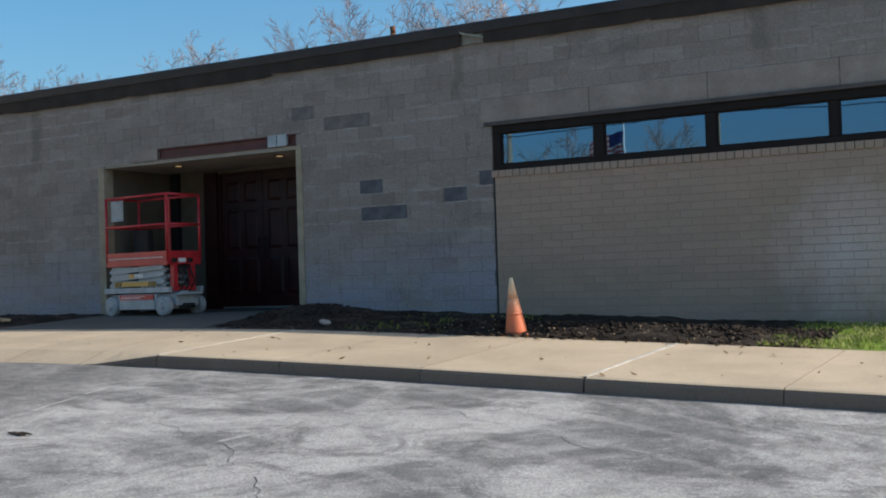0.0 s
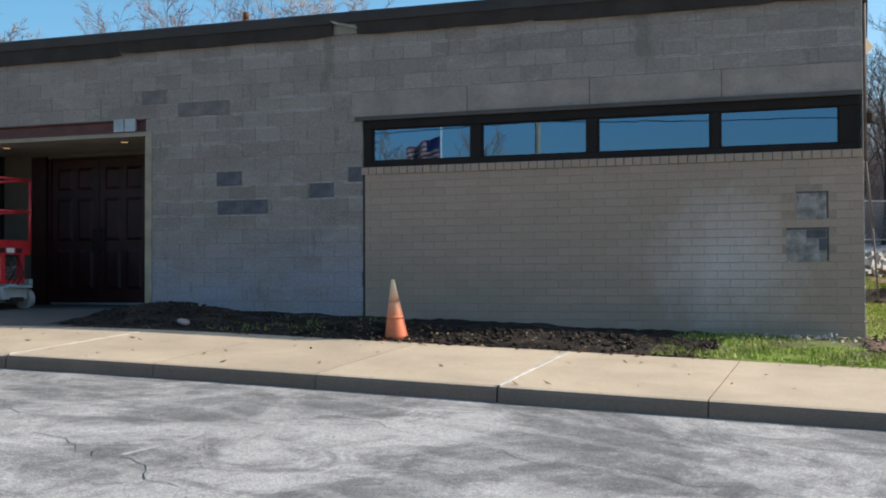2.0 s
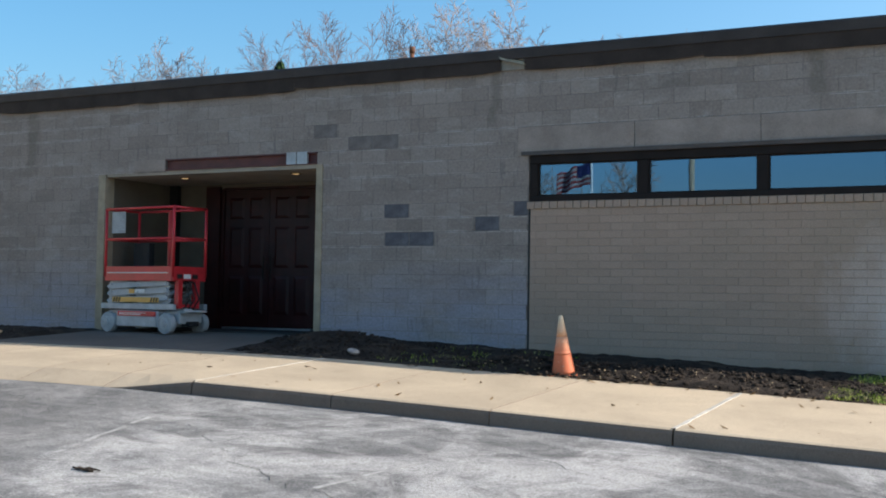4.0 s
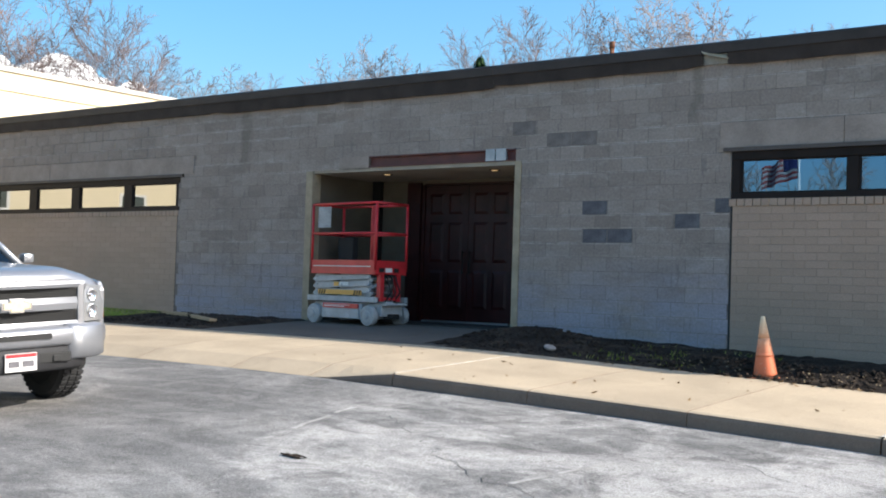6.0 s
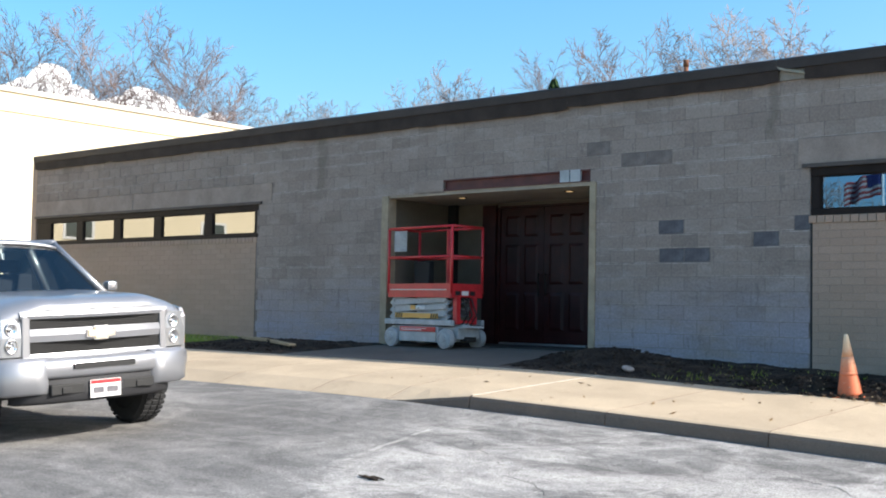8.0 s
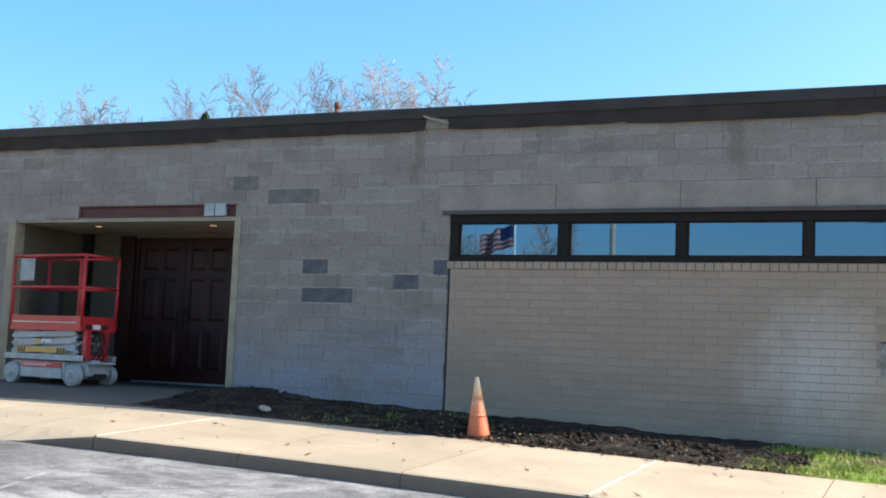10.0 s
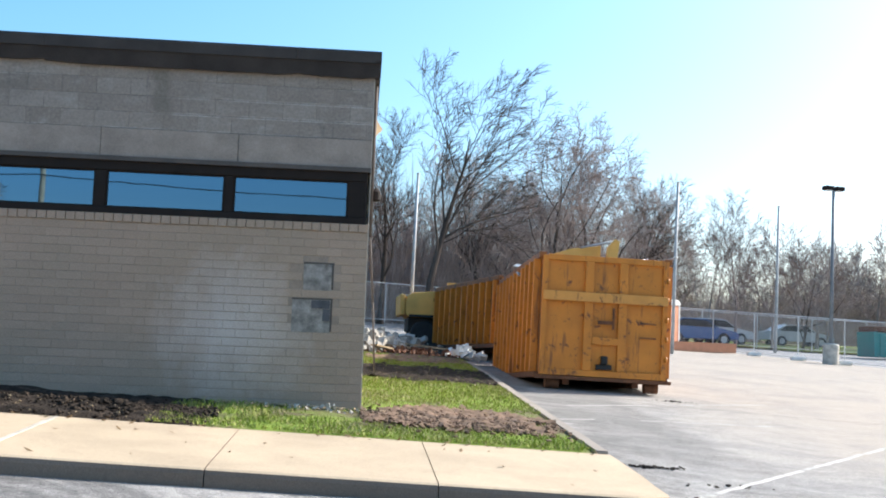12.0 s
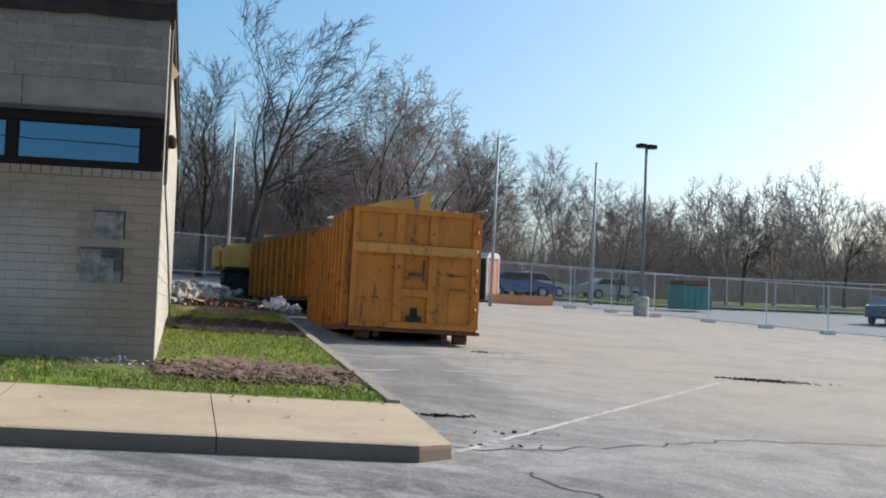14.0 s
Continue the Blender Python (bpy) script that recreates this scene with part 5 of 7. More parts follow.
    nose(0.985, 1.04, 0.885, 0.745, "grille_header", SILVER)
    nose(0.805, 0.905, 0.885, 0.68, "grille_bar", SILVER, "silver middle bar of the grille")
    nose(0.665, 0.715, 0.885, 0.70, "grille_surround", SILVER)
    for s in (-1, 1):
        boxes("grille_surround", SILVER, t, (0.74, 0.835, *sorted((s * 0.66, s * 0.735)), 0.67, 1.02), bevel=0.015)
    for z0, z1 in ((0.915, 0.98), (0.722, 0.80)):
        bm = bmesh.new()
        for k in range(5):
            z = z0 + (z1 - z0) * (k + 0.5) / 5
            add_box(bm, 0.80, 0.815, -0.655, 0.655, z - 0.004, z + 0.004)
        part("grille_slat", bm, M["black"], t)
    bm = bmesh.new()
    add_prism(bm, [(-0.13, -0.022), (-0.06, -0.022), (-0.06, -0.045), (0.06, -0.045), (0.06, -0.022), (0.13, -0.022), (0.13, 0.022), (0.06, 0.022), (0.06, 0.045), (-0.06, 0.045), (-0.06, 0.022), (-0.13, 0.022)], -0.012, 0.012, pose(0.905, 0, 0.855, 0, 0, 90))
    badge = part("emblem", bm, GOLD, t, "plain gold badge", bevel=0.004)
    bm = bmesh.new()
    add_prism(bm, [(-0.15, -0.034), (-0.072, -0.034), (-0.072, -0.057), (0.072, -0.057), (0.072, -0.034), (0.15, -0.034), (0.15, 0.034), (0.072, 0.034), (0.072, 0.057), (-0.072, 0.057), (-0.072, 0.034), (-0.15, 0.034)], -0.004, 0.006, pose(0.902, 0, 0.855, 0, 0, 90))
    part("badge_rim", bm, CHROME, badge, "chrome rim", bevel=0.003)
    # headlights with amber corners
    for s in (-1, 1):
        bm = bmesh.new()
        ring = []
        for px, py in ((0.812, 0.735), (0.806, 0.80), (0.79, 0.90), (0.74, 0.992), (0.60, 1.004)):
            ring.append([bm.verts.new(q) for q in ((px, s * py, 0.70), (px + 0.008, s * py, 0.85), (px - 0.02, s * py, 0.99), (px - 0.1, s * (py - 0.08), 0.99), (px - 0.1, s * (py - 0.08), 0.70))])
        for p, q in zip(ring, ring[1:]):
            for i in range(5):
                bm.faces.new((p[i], q[i], q[(i + 1) % 5], p[(i + 1) % 5]))
        bm.faces.new(ring[0]), bm.faces.new(ring[-1][::-1])
        hl = part("headlight", bm, LENS, t, "clear headlight unit")
        # two bowl reflectors, one over the other, and a smooth inner strip
        for yy, zz, rr in ((0.825, 0.783, 0.058), (0.825, 0.912, 0.054)):
            bm = bmesh.new()
            add_lathe(bm, [(rr, 0.0), (rr * 0.96, 0.012), (rr * 0.80, 0.004), (rr * 0.45, -0.006), (rr * 0.22, -0.006), (rr * 0.16, 0.012)], 20, Matrix.Translation((0.822 - 0.9 * (yy - 0.72) ** 2 * 1.2, s * yy, zz)) @ Matrix.Rotation(radians(90), 4, "Y"))
            part("reflector", bm, CHROME, hl, smooth=True)
        bm = bmesh.new()
        for a, b in (((0.748, 0.992), (0.640, 1.013)),):
            q = [bm.verts.new(p) for p in ((a[0], s * a[1], 0.715), (b[0], s * b[1], 0.715), (b[0], s * b[1], 0.975), (a[0], s * a[1], 0.975))]
            bm.faces.new(q)
        bmesh.ops.solidify(bm, geom=bm.faces[:], thickness=0.008)
        part("turn_signal", bm, AMBER, hl, "amber corner lens")
    # bumper: silver upper, dark lower with plate
    def bumper(z0, z1, x, bow, y, name, mat, label="", wrap=0.45):
        bm = bmesh.new()
        pts = [(x - wrap, -y)] + [(x - bow * (k / 8) ** 2 * (1 + 0.6 * abs(k / 8) ** 6), y * k / 8) for k in range(-8, 9)] + [(x - wrap, y)]
        ring = [[bm.verts.new(q) for q in ((px, py, z0), (px + 0.02, py, z0 + 0.03), (px + 0.03, py, (z0 + z1) / 2), (px + 0.02, py, z1 - 0.03), (px - 0.02, py, z1), (px - 0.12, py * 0.93, z1), (px - 0.12, py * 0.93, z0))] for px, py in pts]
        for p, q in zip(ring, ring[1:]):
            for i in range(7):
                bm.faces.new((p[i], q[i], q[(i + 1) % 7], p[(i + 1) % 7]))
        bm.faces.new(ring[0]), bm.faces.new(ring[-1][::-1])
        return part(name, bm, mat, t, label, smooth=True)
    bumper(0.52, 0.675, 0.95, 0.13, 1.0, "bumper", SILVER, "silver front bumper")
    bumper(0.30, 0.535, 0.935, 0.12, 0.78, "valance", PLASTIC, "dark plastic lower valance", 0.35)
    for s in (-1, 1):
        bm = bmesh.new()
        ring = []
        for px, py in ((0.925, 0.56), (0.915, 0.66), (0.89, 0.78), (0.84, 0.90), (0.74, 0.98), (0.60, 1.008), (0.46, 1.01)):
            px += 0.03
            ring.append([bm.verts.new(v) for v in ((px - 0.06, s * (py - 0.02), 0.40), (px - 0.01, s * py, 0.425), (px, s * (py + 0.004), 0.52), (px - 0.012, s * py, 0.655), (px - 0.06, s * (py - 0.02), 0.69), (px - 0.13, s * (py - 0.1), 0.69), (px - 0.13, s * (py - 0.1), 0.40))])
        for p, q in zip(ring, ring[1:]):
            for i in range(7):
                bm.faces.new((p[i], q[i], q[(i + 1) % 7], p[(i + 1) % 7]))
        bm.faces.new(ring[0]), bm.faces.new(ring[-1][::-1])
        part("bumper_cap", bm, SILVER, t, "deep silver bumper corner", smooth=True)
    boxes("bumper_slot", M["black"], t, (0.90, 0.986, -0.31, 0.31, 0.585, 0.63))
    for s in (-1, 1):
        boxes("fog_recess", M["black"], t, (0.80, 0.957, *sorted((s * 0.20, s * 0.52)), 0.39, 0.475), bevel=0.01)
        boxes("tow_hook", M["black"], t, (0.93, 0.975, *sorted((s * 0.33, s * 0.42)), 0.40, 0.45), bevel=0.008)
    plate = boxes("plate", M["white"], t, (0.975, 0.985, -0.155, 0.155, 0.33, 0.49), label="white number plate with plain bars", bevel=0.003)
    boxes("plate_band", M["redpaint"], plate, (0.985, 0.987, -0.15, 0.15, 0.458, 0.486))
    boxes("plate_bar", M["patch"], plate, (0.985, 0.987, -0.125, -0.02, 0.375, 0.43))
    boxes("plate_bar", M["patch"], plate, (0.985, 0.987, 0.01, 0.125, 0.375, 0.43))
    # cab: pillars, roof, glass
    B = dict(fl=(-0.60, 0.90, 1.14), fr=(-0.60, -0.90, 1.14), bl=(-2.68, 0.93, 1.18), br=(-2.68, -0.93, 1.18))
    T = dict(fl=(-1.28, 0.70, 1.83), fr=(-1.28, -0.70, 1.83), bl=(-2.58, 0.72, 1.84), br=(-2.58, -0.72, 1.84))
    rows = []
    for x in (-1.20, -1.30, -1.6, -2.0, -2.4, -2.56, -2.63):
        rows.append([(x, 0.74 * k / 6, 1.825 + 0.055 * (1 - (k / 6) ** 2) - 0.03 * abs(k / 6) ** 6 - (0.03 if x in (-1.20, -2.63) else 0)) for k in range(-6, 7)])
    grid_part("roof", rows, SILVER, t, "", 0.035)
    for k in ("fl", "fr", "bl", "br"):
        bm = bmesh.new()
        add_tube(bm, B[k], T[k], 0.040, 0.032, n=8)
        part("pillar", bm, SILVER, t, smooth=True)
    for s, q in ((1, "l"), (-1, "r")):
        bm = bmesh.new()
        add_tube(bm, (-1.85, s * 0.925, 1.16), (-1.90, s * 0.715, 1.84), 0.05, 0.045, n=8)
        add_tube(bm, T["f" + q], T["b" + q], 0.045, n=8)
        part("pillar", bm, SILVER, t, smooth=True)
        for a, b in ((-0.80, -1.83), (-1.89, -2.62)):
            ta = -1.30 if a > -1 else -1.93
            tb = -1.87 if a > -1 else -2.55
            p = slab_quad("side_window", [(a, s * 0.925, 1.17), (b, s * 0.925, 1.18), (tb, s * 0.735, 1.80), (ta, s * 0.735, 1.80)], 0.006, CAR_GLASS.m, t, "tinted side window")
            p.visible_shadow = False
    ws = grid_part("windscreen", [[(-0.615 - 0.665 * v + 0.06 * (1 - u * u), (0.885 - 0.19 * v) * u, 1.145 + 0.675 * v) for u in (-1, -0.6, -0.2, 0.2, 0.6, 1)] for v in (0, 0.33, 0.66, 1)], CAR_GLASS.m, t, "raked windscreen")
    ws.visible_shadow = False
    rear = slab_quad("rear_window", [(-2.69, 0.86, 1.2), (-2.69, -0.86, 1.2), (-2.60, -0.68, 1.8), (-2.60, 0.68, 1.8)], 0.006, CAR_GLASS.m, t)
    rear.visible_shadow = False
    boxes("cowl", PLASTIC, t, (-0.66, -0.54, -0.90, 0.90, 1.10, 1.15), label="black cowl under the windscreen")
    bm = bmesh.new()
    for y0, y1 in ((-0.65, 0.0), (0.08, 0.72)):
        add_tube(bm, (-0.56, y0, 1.165), (-0.62, y1, 1.19), 0.010, n=6)
    part("wiper", bm, M["black"], t, "black wipers at rest")
    boxes("dashboard", FABRIC, t, (-1.0, -0.68, -0.86, 0.86, 0.95, 1.19), bevel=0.04)
    for y in (-0.42, 0.42):
        boxes("seat", FABRIC, t, (-1.85, -1.68, y - 0.25, y + 0.25, 0.8, 1.42), (-1.82, -1.71, y - 0.13, y + 0.13, 1.44, 1.62), label="dark front seat with headrest", bevel=0.04)
    boxes("cab_floor", FABRIC, t, (-2.66, -0.66, -0.9, 0.9, 0.63, 0.80))
    boxes("sticker", M["white"], t, (-1.235, -1.225, 0.0, 0.09, 1.70, 1.76), label="white paper behind the windscreen")
    bm = bmesh.new()
    add_tube(bm, (-1.9, 0.1, 1.88), (-1.95, 0.1, 1.95), 0.012, n=6)
    part("antenna", bm, M["black"], t)
    for s in (-1, 1):
        mi = boxes("mirror", SILVER, t, (-0.86, -0.72, *sorted((s * 1.01, s * 1.14)), 1.17, 1.30), label="door mirror", bevel=0.045)
        boxes("mirror_arm", PLASTIC, mi, (-0.82, -0.76, *sorted((s * 0.93, s * 1.01)), 1.17, 1.22))
    # bed
    boxes("bed_floor", PLASTIC, t, (-4.72, -2.72, -0.9, 0.9, 0.66, 0.70))
    boxes("bulkhead", SILVER, t, (-2.76, -2.71, -0.94, 0.94, 0.7, 1.24))
    boxes("tailgate", SILVER, t, (-4.77, -4.72, -0.93, 0.93, 0.6, 1.24), bevel=0.015)
    boxes("rear_bumper", CHROME, t, (-4.95, -4.74, -0.95, 0.95, 0.45, 0.62), bevel=0.03)
    for x in (0.0, -3.65):
        for s in (-1, 1):
            wheel_of(t, x, s * 0.86, 0.395, 0.26, M["rim"], s)
    tube("axle", M["black"], t, (0, -0.8, 0.4), (0, 0.8, 0.4), 0.06)
    tube("axle", M["black"], t, (-3.65, -0.8, 0.4), (-3.65, 0.8, 0.4), 0.07)
    # stance: raise the nose and cowl over the wheels, draw the overhang in
    zs, zt = (0.0, 0.30, 0.41, 0.855, 1.14, 1.83, 2.2), (0.06, 0.36, 0.455, 0.965, 1.285, 1.82, 2.19)
    for ob in t.children_recursive:
        up = ob
        while up.parent is not t:
            up = up.parent
        if up.name.split(".")[0] in ("wheel", "axle"):
            continue
        for v in ob.data.vertices:
            v.co.z = float(np.interp(v.co.z, zs, zt))
            if v.co.x > 0.45:
                v.co.x = 0.45 + (v.co.x - 0.45) * 0.80
    return t


pickup(pose(-10.19, -8.58, road_z(-10.1, -8.6) + 0.004, 3.1, 0, -2.2))


def far_car(m, paint, label):
    t = thing("car", m, label, "car", group="cars beyond the fence")
    bm = bmesh.new()
    out = [(2.2, 0.35), (2.25, 0.6), (2.1, 0.75), (1.0, 0.92), (0.35, 1.38), (-1.0, 1.42), (-1.75, 1.0), (-2.2, 0.95), (-2.25, 0.4)] + arc(-1.35, 0.32, 0.38, 180, 0, 8) + arc(1.35, 0.32, 0.38, 180, 0, 8)
    add_prism(bm, out, -0.87, 0.87)
    part("body", bm, paint, t, bevel=0.03)
    bm = bmesh.new()
    add_prism(bm, [(0.92, 0.94), (0.34, 1.32), (-0.98, 1.36), (-1.55, 1.0)], -0.882, 0.882)
    part("window", bm, M["black"], t, "dark side windows")
    for x in (-1.35, 1.35):
        for s in (-1, 1):
            bm = bmesh.new()
            add_tube(bm, (x, s * 0.70, 0.32), (x, s * 0.89, 0.32), 0.32, n=20)
            w = part("wheel", bm, M["rubber"], t)
            bm = bmesh.new()
            add_tube(bm, (x, s * 0.885, 0.32), (x, s * 0.90, 0.32), 0.19, n=14)
            part("rim", bm, M["galv"], w)
    return t


BLUE = mat_paint("blue_car_paint", (0.02, 0.085, 0.24), 0.25)
PALE = mat_paint("pale_car_paint", (0.45, 0.47, 0.50), 0.25)
DARK = mat_paint("dark_car_paint", (0.02, 0.03, 0.05), 0.25)
far_car(pose(19.9, 51, hgt(19, 51) - 0.10, 0, 0, 15), PALE, "silver-blue hatchback parked beyond the fence")
far_car(pose(18.1, 48.4, hgt(18, 48) - 0.10, 0, 0, 8), BLUE, "blue saloon car parked beyond the fence")
far_car(pose(28.2, 60, hgt(28, 60) - 0.14, 0, 0, 5), PALE, "pale grey car parked at the grass verge")
far_car(pose(35.3, 38.5, hgt(35, 38) - 0.14, 0, 0, 40), DARK, "dark car at the end of the lot")


# ---- parking lot things ----
def area_lamp(m):
    t = thing("street_lamp", m, "grey parking lot lamp post with twin heads on a concrete footing", "street lamp")
    bm = bmesh.new()
    add_lathe(bm, [(0.33, -0.3), (0.33, 0.80), (0.30, 0.84)], 20)
    part("footing", bm, M["rubble"], t, "round concrete footing")
    tube("pole", M["blue_grey"], t, (0, 0, 0.83), (0, 0, 7.38), 0.085, 0.06, 12)
    boxes("base_plate", M["steel"], t, (-0.18, 0.18, -0.18, 0.18, 0.84, 0.88))
    for s in (-1, 1):
        a = boxes("head", M["bronze"], t, (*sorted((s * 0.06, s * 0.46)), -0.17, 0.17, 7.34, 7.52), label="dark shoebox lamp head", bevel=0.03)
        boxes("lens", M["white"], a, (*sorted((s * 0.12, s * 0.40)), -0.12, 0.12, 7.325, 7.338))
    return t


area_lamp(pose(19.66, 33.67, hgt(19.66, 33.67) - 0.14, 0, 0.6, 12))


def utility_pole(m, h, r, mat, label, arms=False):
    t = thing("utility_pole", m, label, "pole", group="poles")
    tube("pole", mat, t, (0, 0, -0.3), (0, 0, h), r * 0.9, r * 0.6, 10)
    tube("cap", M["galv"], t, (0, 0, h), (0, 0, h + 0.05), r * 0.75, n=10)
    if arms:
        boxes("crossarm", M["bark"], t, (-1.1, 1.1, -0.06, 0.06, h - 0.8, h - 0.68))
        for x in (-1.0, -0.4, 0.4, 1.0):
            tube("insulator", M["white"], t, (x, 0, h - 0.68), (x, 0, h - 0.55), 0.04, n=8)
    return t


utility_pole(pose(1.52, 22.6, hgt(1.5, 22.6), 0, 0.8, 0), 5.25, 0.065, M["steel"], "slim pale metal pole in the rubble")
utility_pole(pose(12.45, 32, hgt(12.4, 32) - 0.14, 0, 1.0, 0), 6.9, 0.085, M["steel"], "grey metal pole behind the portable toilet")
utility_pole(pose(21.4, 45, hgt(21.4, 45) - 0.14, 0, 0.8, 0), 7.6, 0.10, M["steel"], "grey pole beyond the fence")

toilet = thing("portable_toilet", pose(13.45, 37.2, hgt(13.4, 37.2) - 0.14, 0, 0, 44) @ Matrix.Diagonal((0.9, 0.9, 1, 1)), "orange portable toilet with white roof standing on the lot", "toilet")
PEACH = worn("faded_orange_plastic", (0.62, 0.26, 0.14), 0.85, 1.1, 3, 0.6)
boxes("cabin", PEACH, toilet, (-0.55, 0.55, -0.55, 0.55, 0.05, 1.95), bevel=0.03)
boxes("corner_post", M["white"], toilet, (-0.58, -0.50, -0.58, -0.50, 0.05, 2.0), (0.50, 0.58, -0.58, -0.50, 0.05, 2.0))
bm = bmesh.new()
add_prism(bm, [(-0.6, 1.95), (-0.6, 2.05), (-0.4, 2.2), (0.4, 2.2), (0.6, 2.05), (0.6, 1.95)], -0.6, 0.6)
part("roof", bm, M["white"], toilet, "translucent white roof", bevel=0.02)
boxes("door", PEACH, toilet, (-0.40, 0.40, -0.568, -0.552, 0.15, 1.85), label="faded orange door", bevel=0.005)
# the cabin's left side is covered in black
boxes("side_panel", M["black"], toilet, (-0.57, -0.552, -0.48, 0.50, 0.1, 1.93), label="black sheet covering the cabin's left side")
boxes("skid", M["black"], toilet, (-0.55, -0.45, -0.6, 0.6, 0.0, 0.05), (0.45, 0.55, -0.6, 0.6, 0.0, 0.05))

binn = thing("waste_bin", pose(27.5, 46, hgt(27.9, 46) - 0.14, 0, 0, 8) @ Matrix.Diagonal((0.60, 1, 1.05, 1)), "teal green metal waste container beyond the fence", "container")
TEAL = worn("teal_paint", (0.02, 0.22, 0.20), 0.8, 1.15, 3, 0.5)
bm = bmesh.new()
add_prism(bm, [(-1.5, 0.1), (-1.6, 1.35), (1.5, 1.2), (1.5, 0.1)], -0.8, 0.8)
part("body", bm, TEAL, binn, bevel=0.03)
boxes("lid", M["rust"], binn, (-1.5, 1.4, -0.7, 0.7, 1.37, 1.62), label="rusty scrap heaped in it", bevel=0.04)
for x in (-1.0, -0.3, 0.4, 1.1):
    boxes("rib", TEAL, binn, (x, x + 0.08, -0.86, -0.80, 0.12, 1.22))

# orange barrier pile by the blue car
pile = thing("barrier_pile", pose(15.1, 37.2, hgt(15.1, 37.2) - 0.14, 0, 0, 14), "low stack of rusty orange barriers on the lot", "barrier")
for k in range(4):
    boxes("barrier", M["rust"] if k % 2 else PEACH, pile, (-1.7 + 0.1 * k, 1.7 - 0.15 * k, -0.3 + 0.15 * k, -0.2 + 0.15 * k, 0.0, 0.42 - 0.05 * k))


# ---- temporary fence ----
def fence_run(name, pts, h, label, feet, base=-0.14):
    t = thing(name, None, label, "fence")
    for i, (a, b) in enumerate(zip(pts, pts[1:])):
        za, zb = hgt(*a) + base, hgt(*b) + base
        tube("post", M["pale_galv"], t, (*a, za), (*a, za + h), 0.026, n=8)
        tube("rail", M["pale_galv"], t, (*a, za + h - 0.03), (*b, zb + h - 0.03), 0.02, n=6)
        tube("rail", M["pale_galv"], t, (*a, za + 0.12), (*b, zb + 0.12), 0.018, n=6)
        # diamonds of wire
        bm = bmesh.new()
        L = math.dist(a, b)
        n = int(L / 0.16)
        for k in range(-int(h / 0.16), n):
            for s in (1, -1):
                u0, v0, u1, v1 = k * 0.16, 0.12, k * 0.16 + h - 0.15, h - 0.03
                if u0 < 0:
                    v0, u0 = v0 - u0, 0.0
                if u1 > L:
                    v1, u1 = v1 - (u1 - L), L
                if v1 <= v0:
                    continue
                if s < 0:
                    u0, u1 = L - u0, L - u1
                P = [Vector((a[0] + (b[0] - a[0]) * u / L, a[1] + (b[1] - a[1]) * u / L, za + (zb - za) * u / L + v)) for u, v in ((u0, v0), (u1, v1))]
                add_tube(bm, P[0], P[1], 0.0032, n=3, caps=False)
        part("wire_mesh", bm, M["pale_galv"], t, "thin wire mesh")
        if feet:
            boxes("foot", M["white"], t, (a[0] - 0.30, a[0] + 0.30, a[1] - 0.14, a[1] + 0.14, za, za + 0.17), label="concrete fence foot", bevel=0.03)
    a = pts[-1]
    tube("post", M["pale_galv"], t, (*a, hgt(*a) + base), (*a, hgt(*a) + base + h), 0.026, n=8)
    return t


def along(a, b, step):
    n = max(1, round(math.dist(a, b) / step))
    return [(a[0] + (b[0] - a[0]) * k / n, a[1] + (b[1] - a[1]) * k / n) for k in range(n + 1)]


fence_run("fence", along((16.2, 38.8), (20.4, 34.0), 2.1)[:-1] + along((20.4, 34.0), (35.0, 16.0), 2.6), 1.95, "temporary wire mesh fence panels on concrete feet", True)
fence_run("fence", along((4.0, 44.0), (16.2, 38.8), 3.0) , 1.95, "grey chain-link fence behind the lot", False)
fence_run("fence", along((-16.0, 31.0), (4.0, 44.0), 3.2), 1.9, "chain-link fence behind the demolition ground", False, 0.0)
fence_run("fence", along((16.0, 50.5), (60.0, 49.5), 3.2), 1.9, "far chain-link fence along the grass verge", False, -0.1)


# ---- rubble and scraps ----
def rubble_pile(cx, cy, rx, ry, n, big, mat, label, name="rubble_pile"):
    t = thing(name, None, label, "rubble", kind="stuff")
    bm = bmesh.new()
    for k in range(n):
        u, v = random.gauss(0, 0.45), random.gauss(0, 0.45)
        x, y = cx + u * rx, cy + v * ry
        s = big * random.uniform(0.25, 1.0)
        z = hgt(x, y) + max(0, 0.9 * big * (1 - u * u - v * v)) * random.random() + s * 0.1
        m = pose(x, y, z, random.uniform(0, 180), random.uniform(0, 180), random.uniform(0, 180))
        vs = add_box(bm, -s / 2, s / 2, -s * random.uniform(0.2, 0.45), s * 0.3, -s * random.uniform(0.1, 0.3), s * 0.2, m)
        for w in vs:
            w.co += Vector((random.uniform(-1, 1), random.uniform(-1, 1), random.uniform(-1, 1))) * s * 0.08
    part("chunk", bm, mat, t)
    return t


rubble_pile(0.25, 15.5, 0.8, 2.0, 120, 0.38, M["rubble"], "pile of broken pale concrete and plaster")
rubble_pile(0.8, 19.0, 1.3, 1.5, 90, 0.34, M["rubble"], "scattered broken masonry")
rubble_pile(2.55, 14.6, 0.5, 1.1, 70, 0.24, M["white"], "torn white insulation and plaster at the lawn's end")
rubble_pile(1.3, 14.2, 1.4, 0.9, 160, 0.14, M["rust"], "rusty brown scraps and brick bits")
rubble_pile(-0.5, -0.22, 0.75, 0.22, 60, 0.07, M["rubble"], "small pale mortar crumbs at the wall's foot")
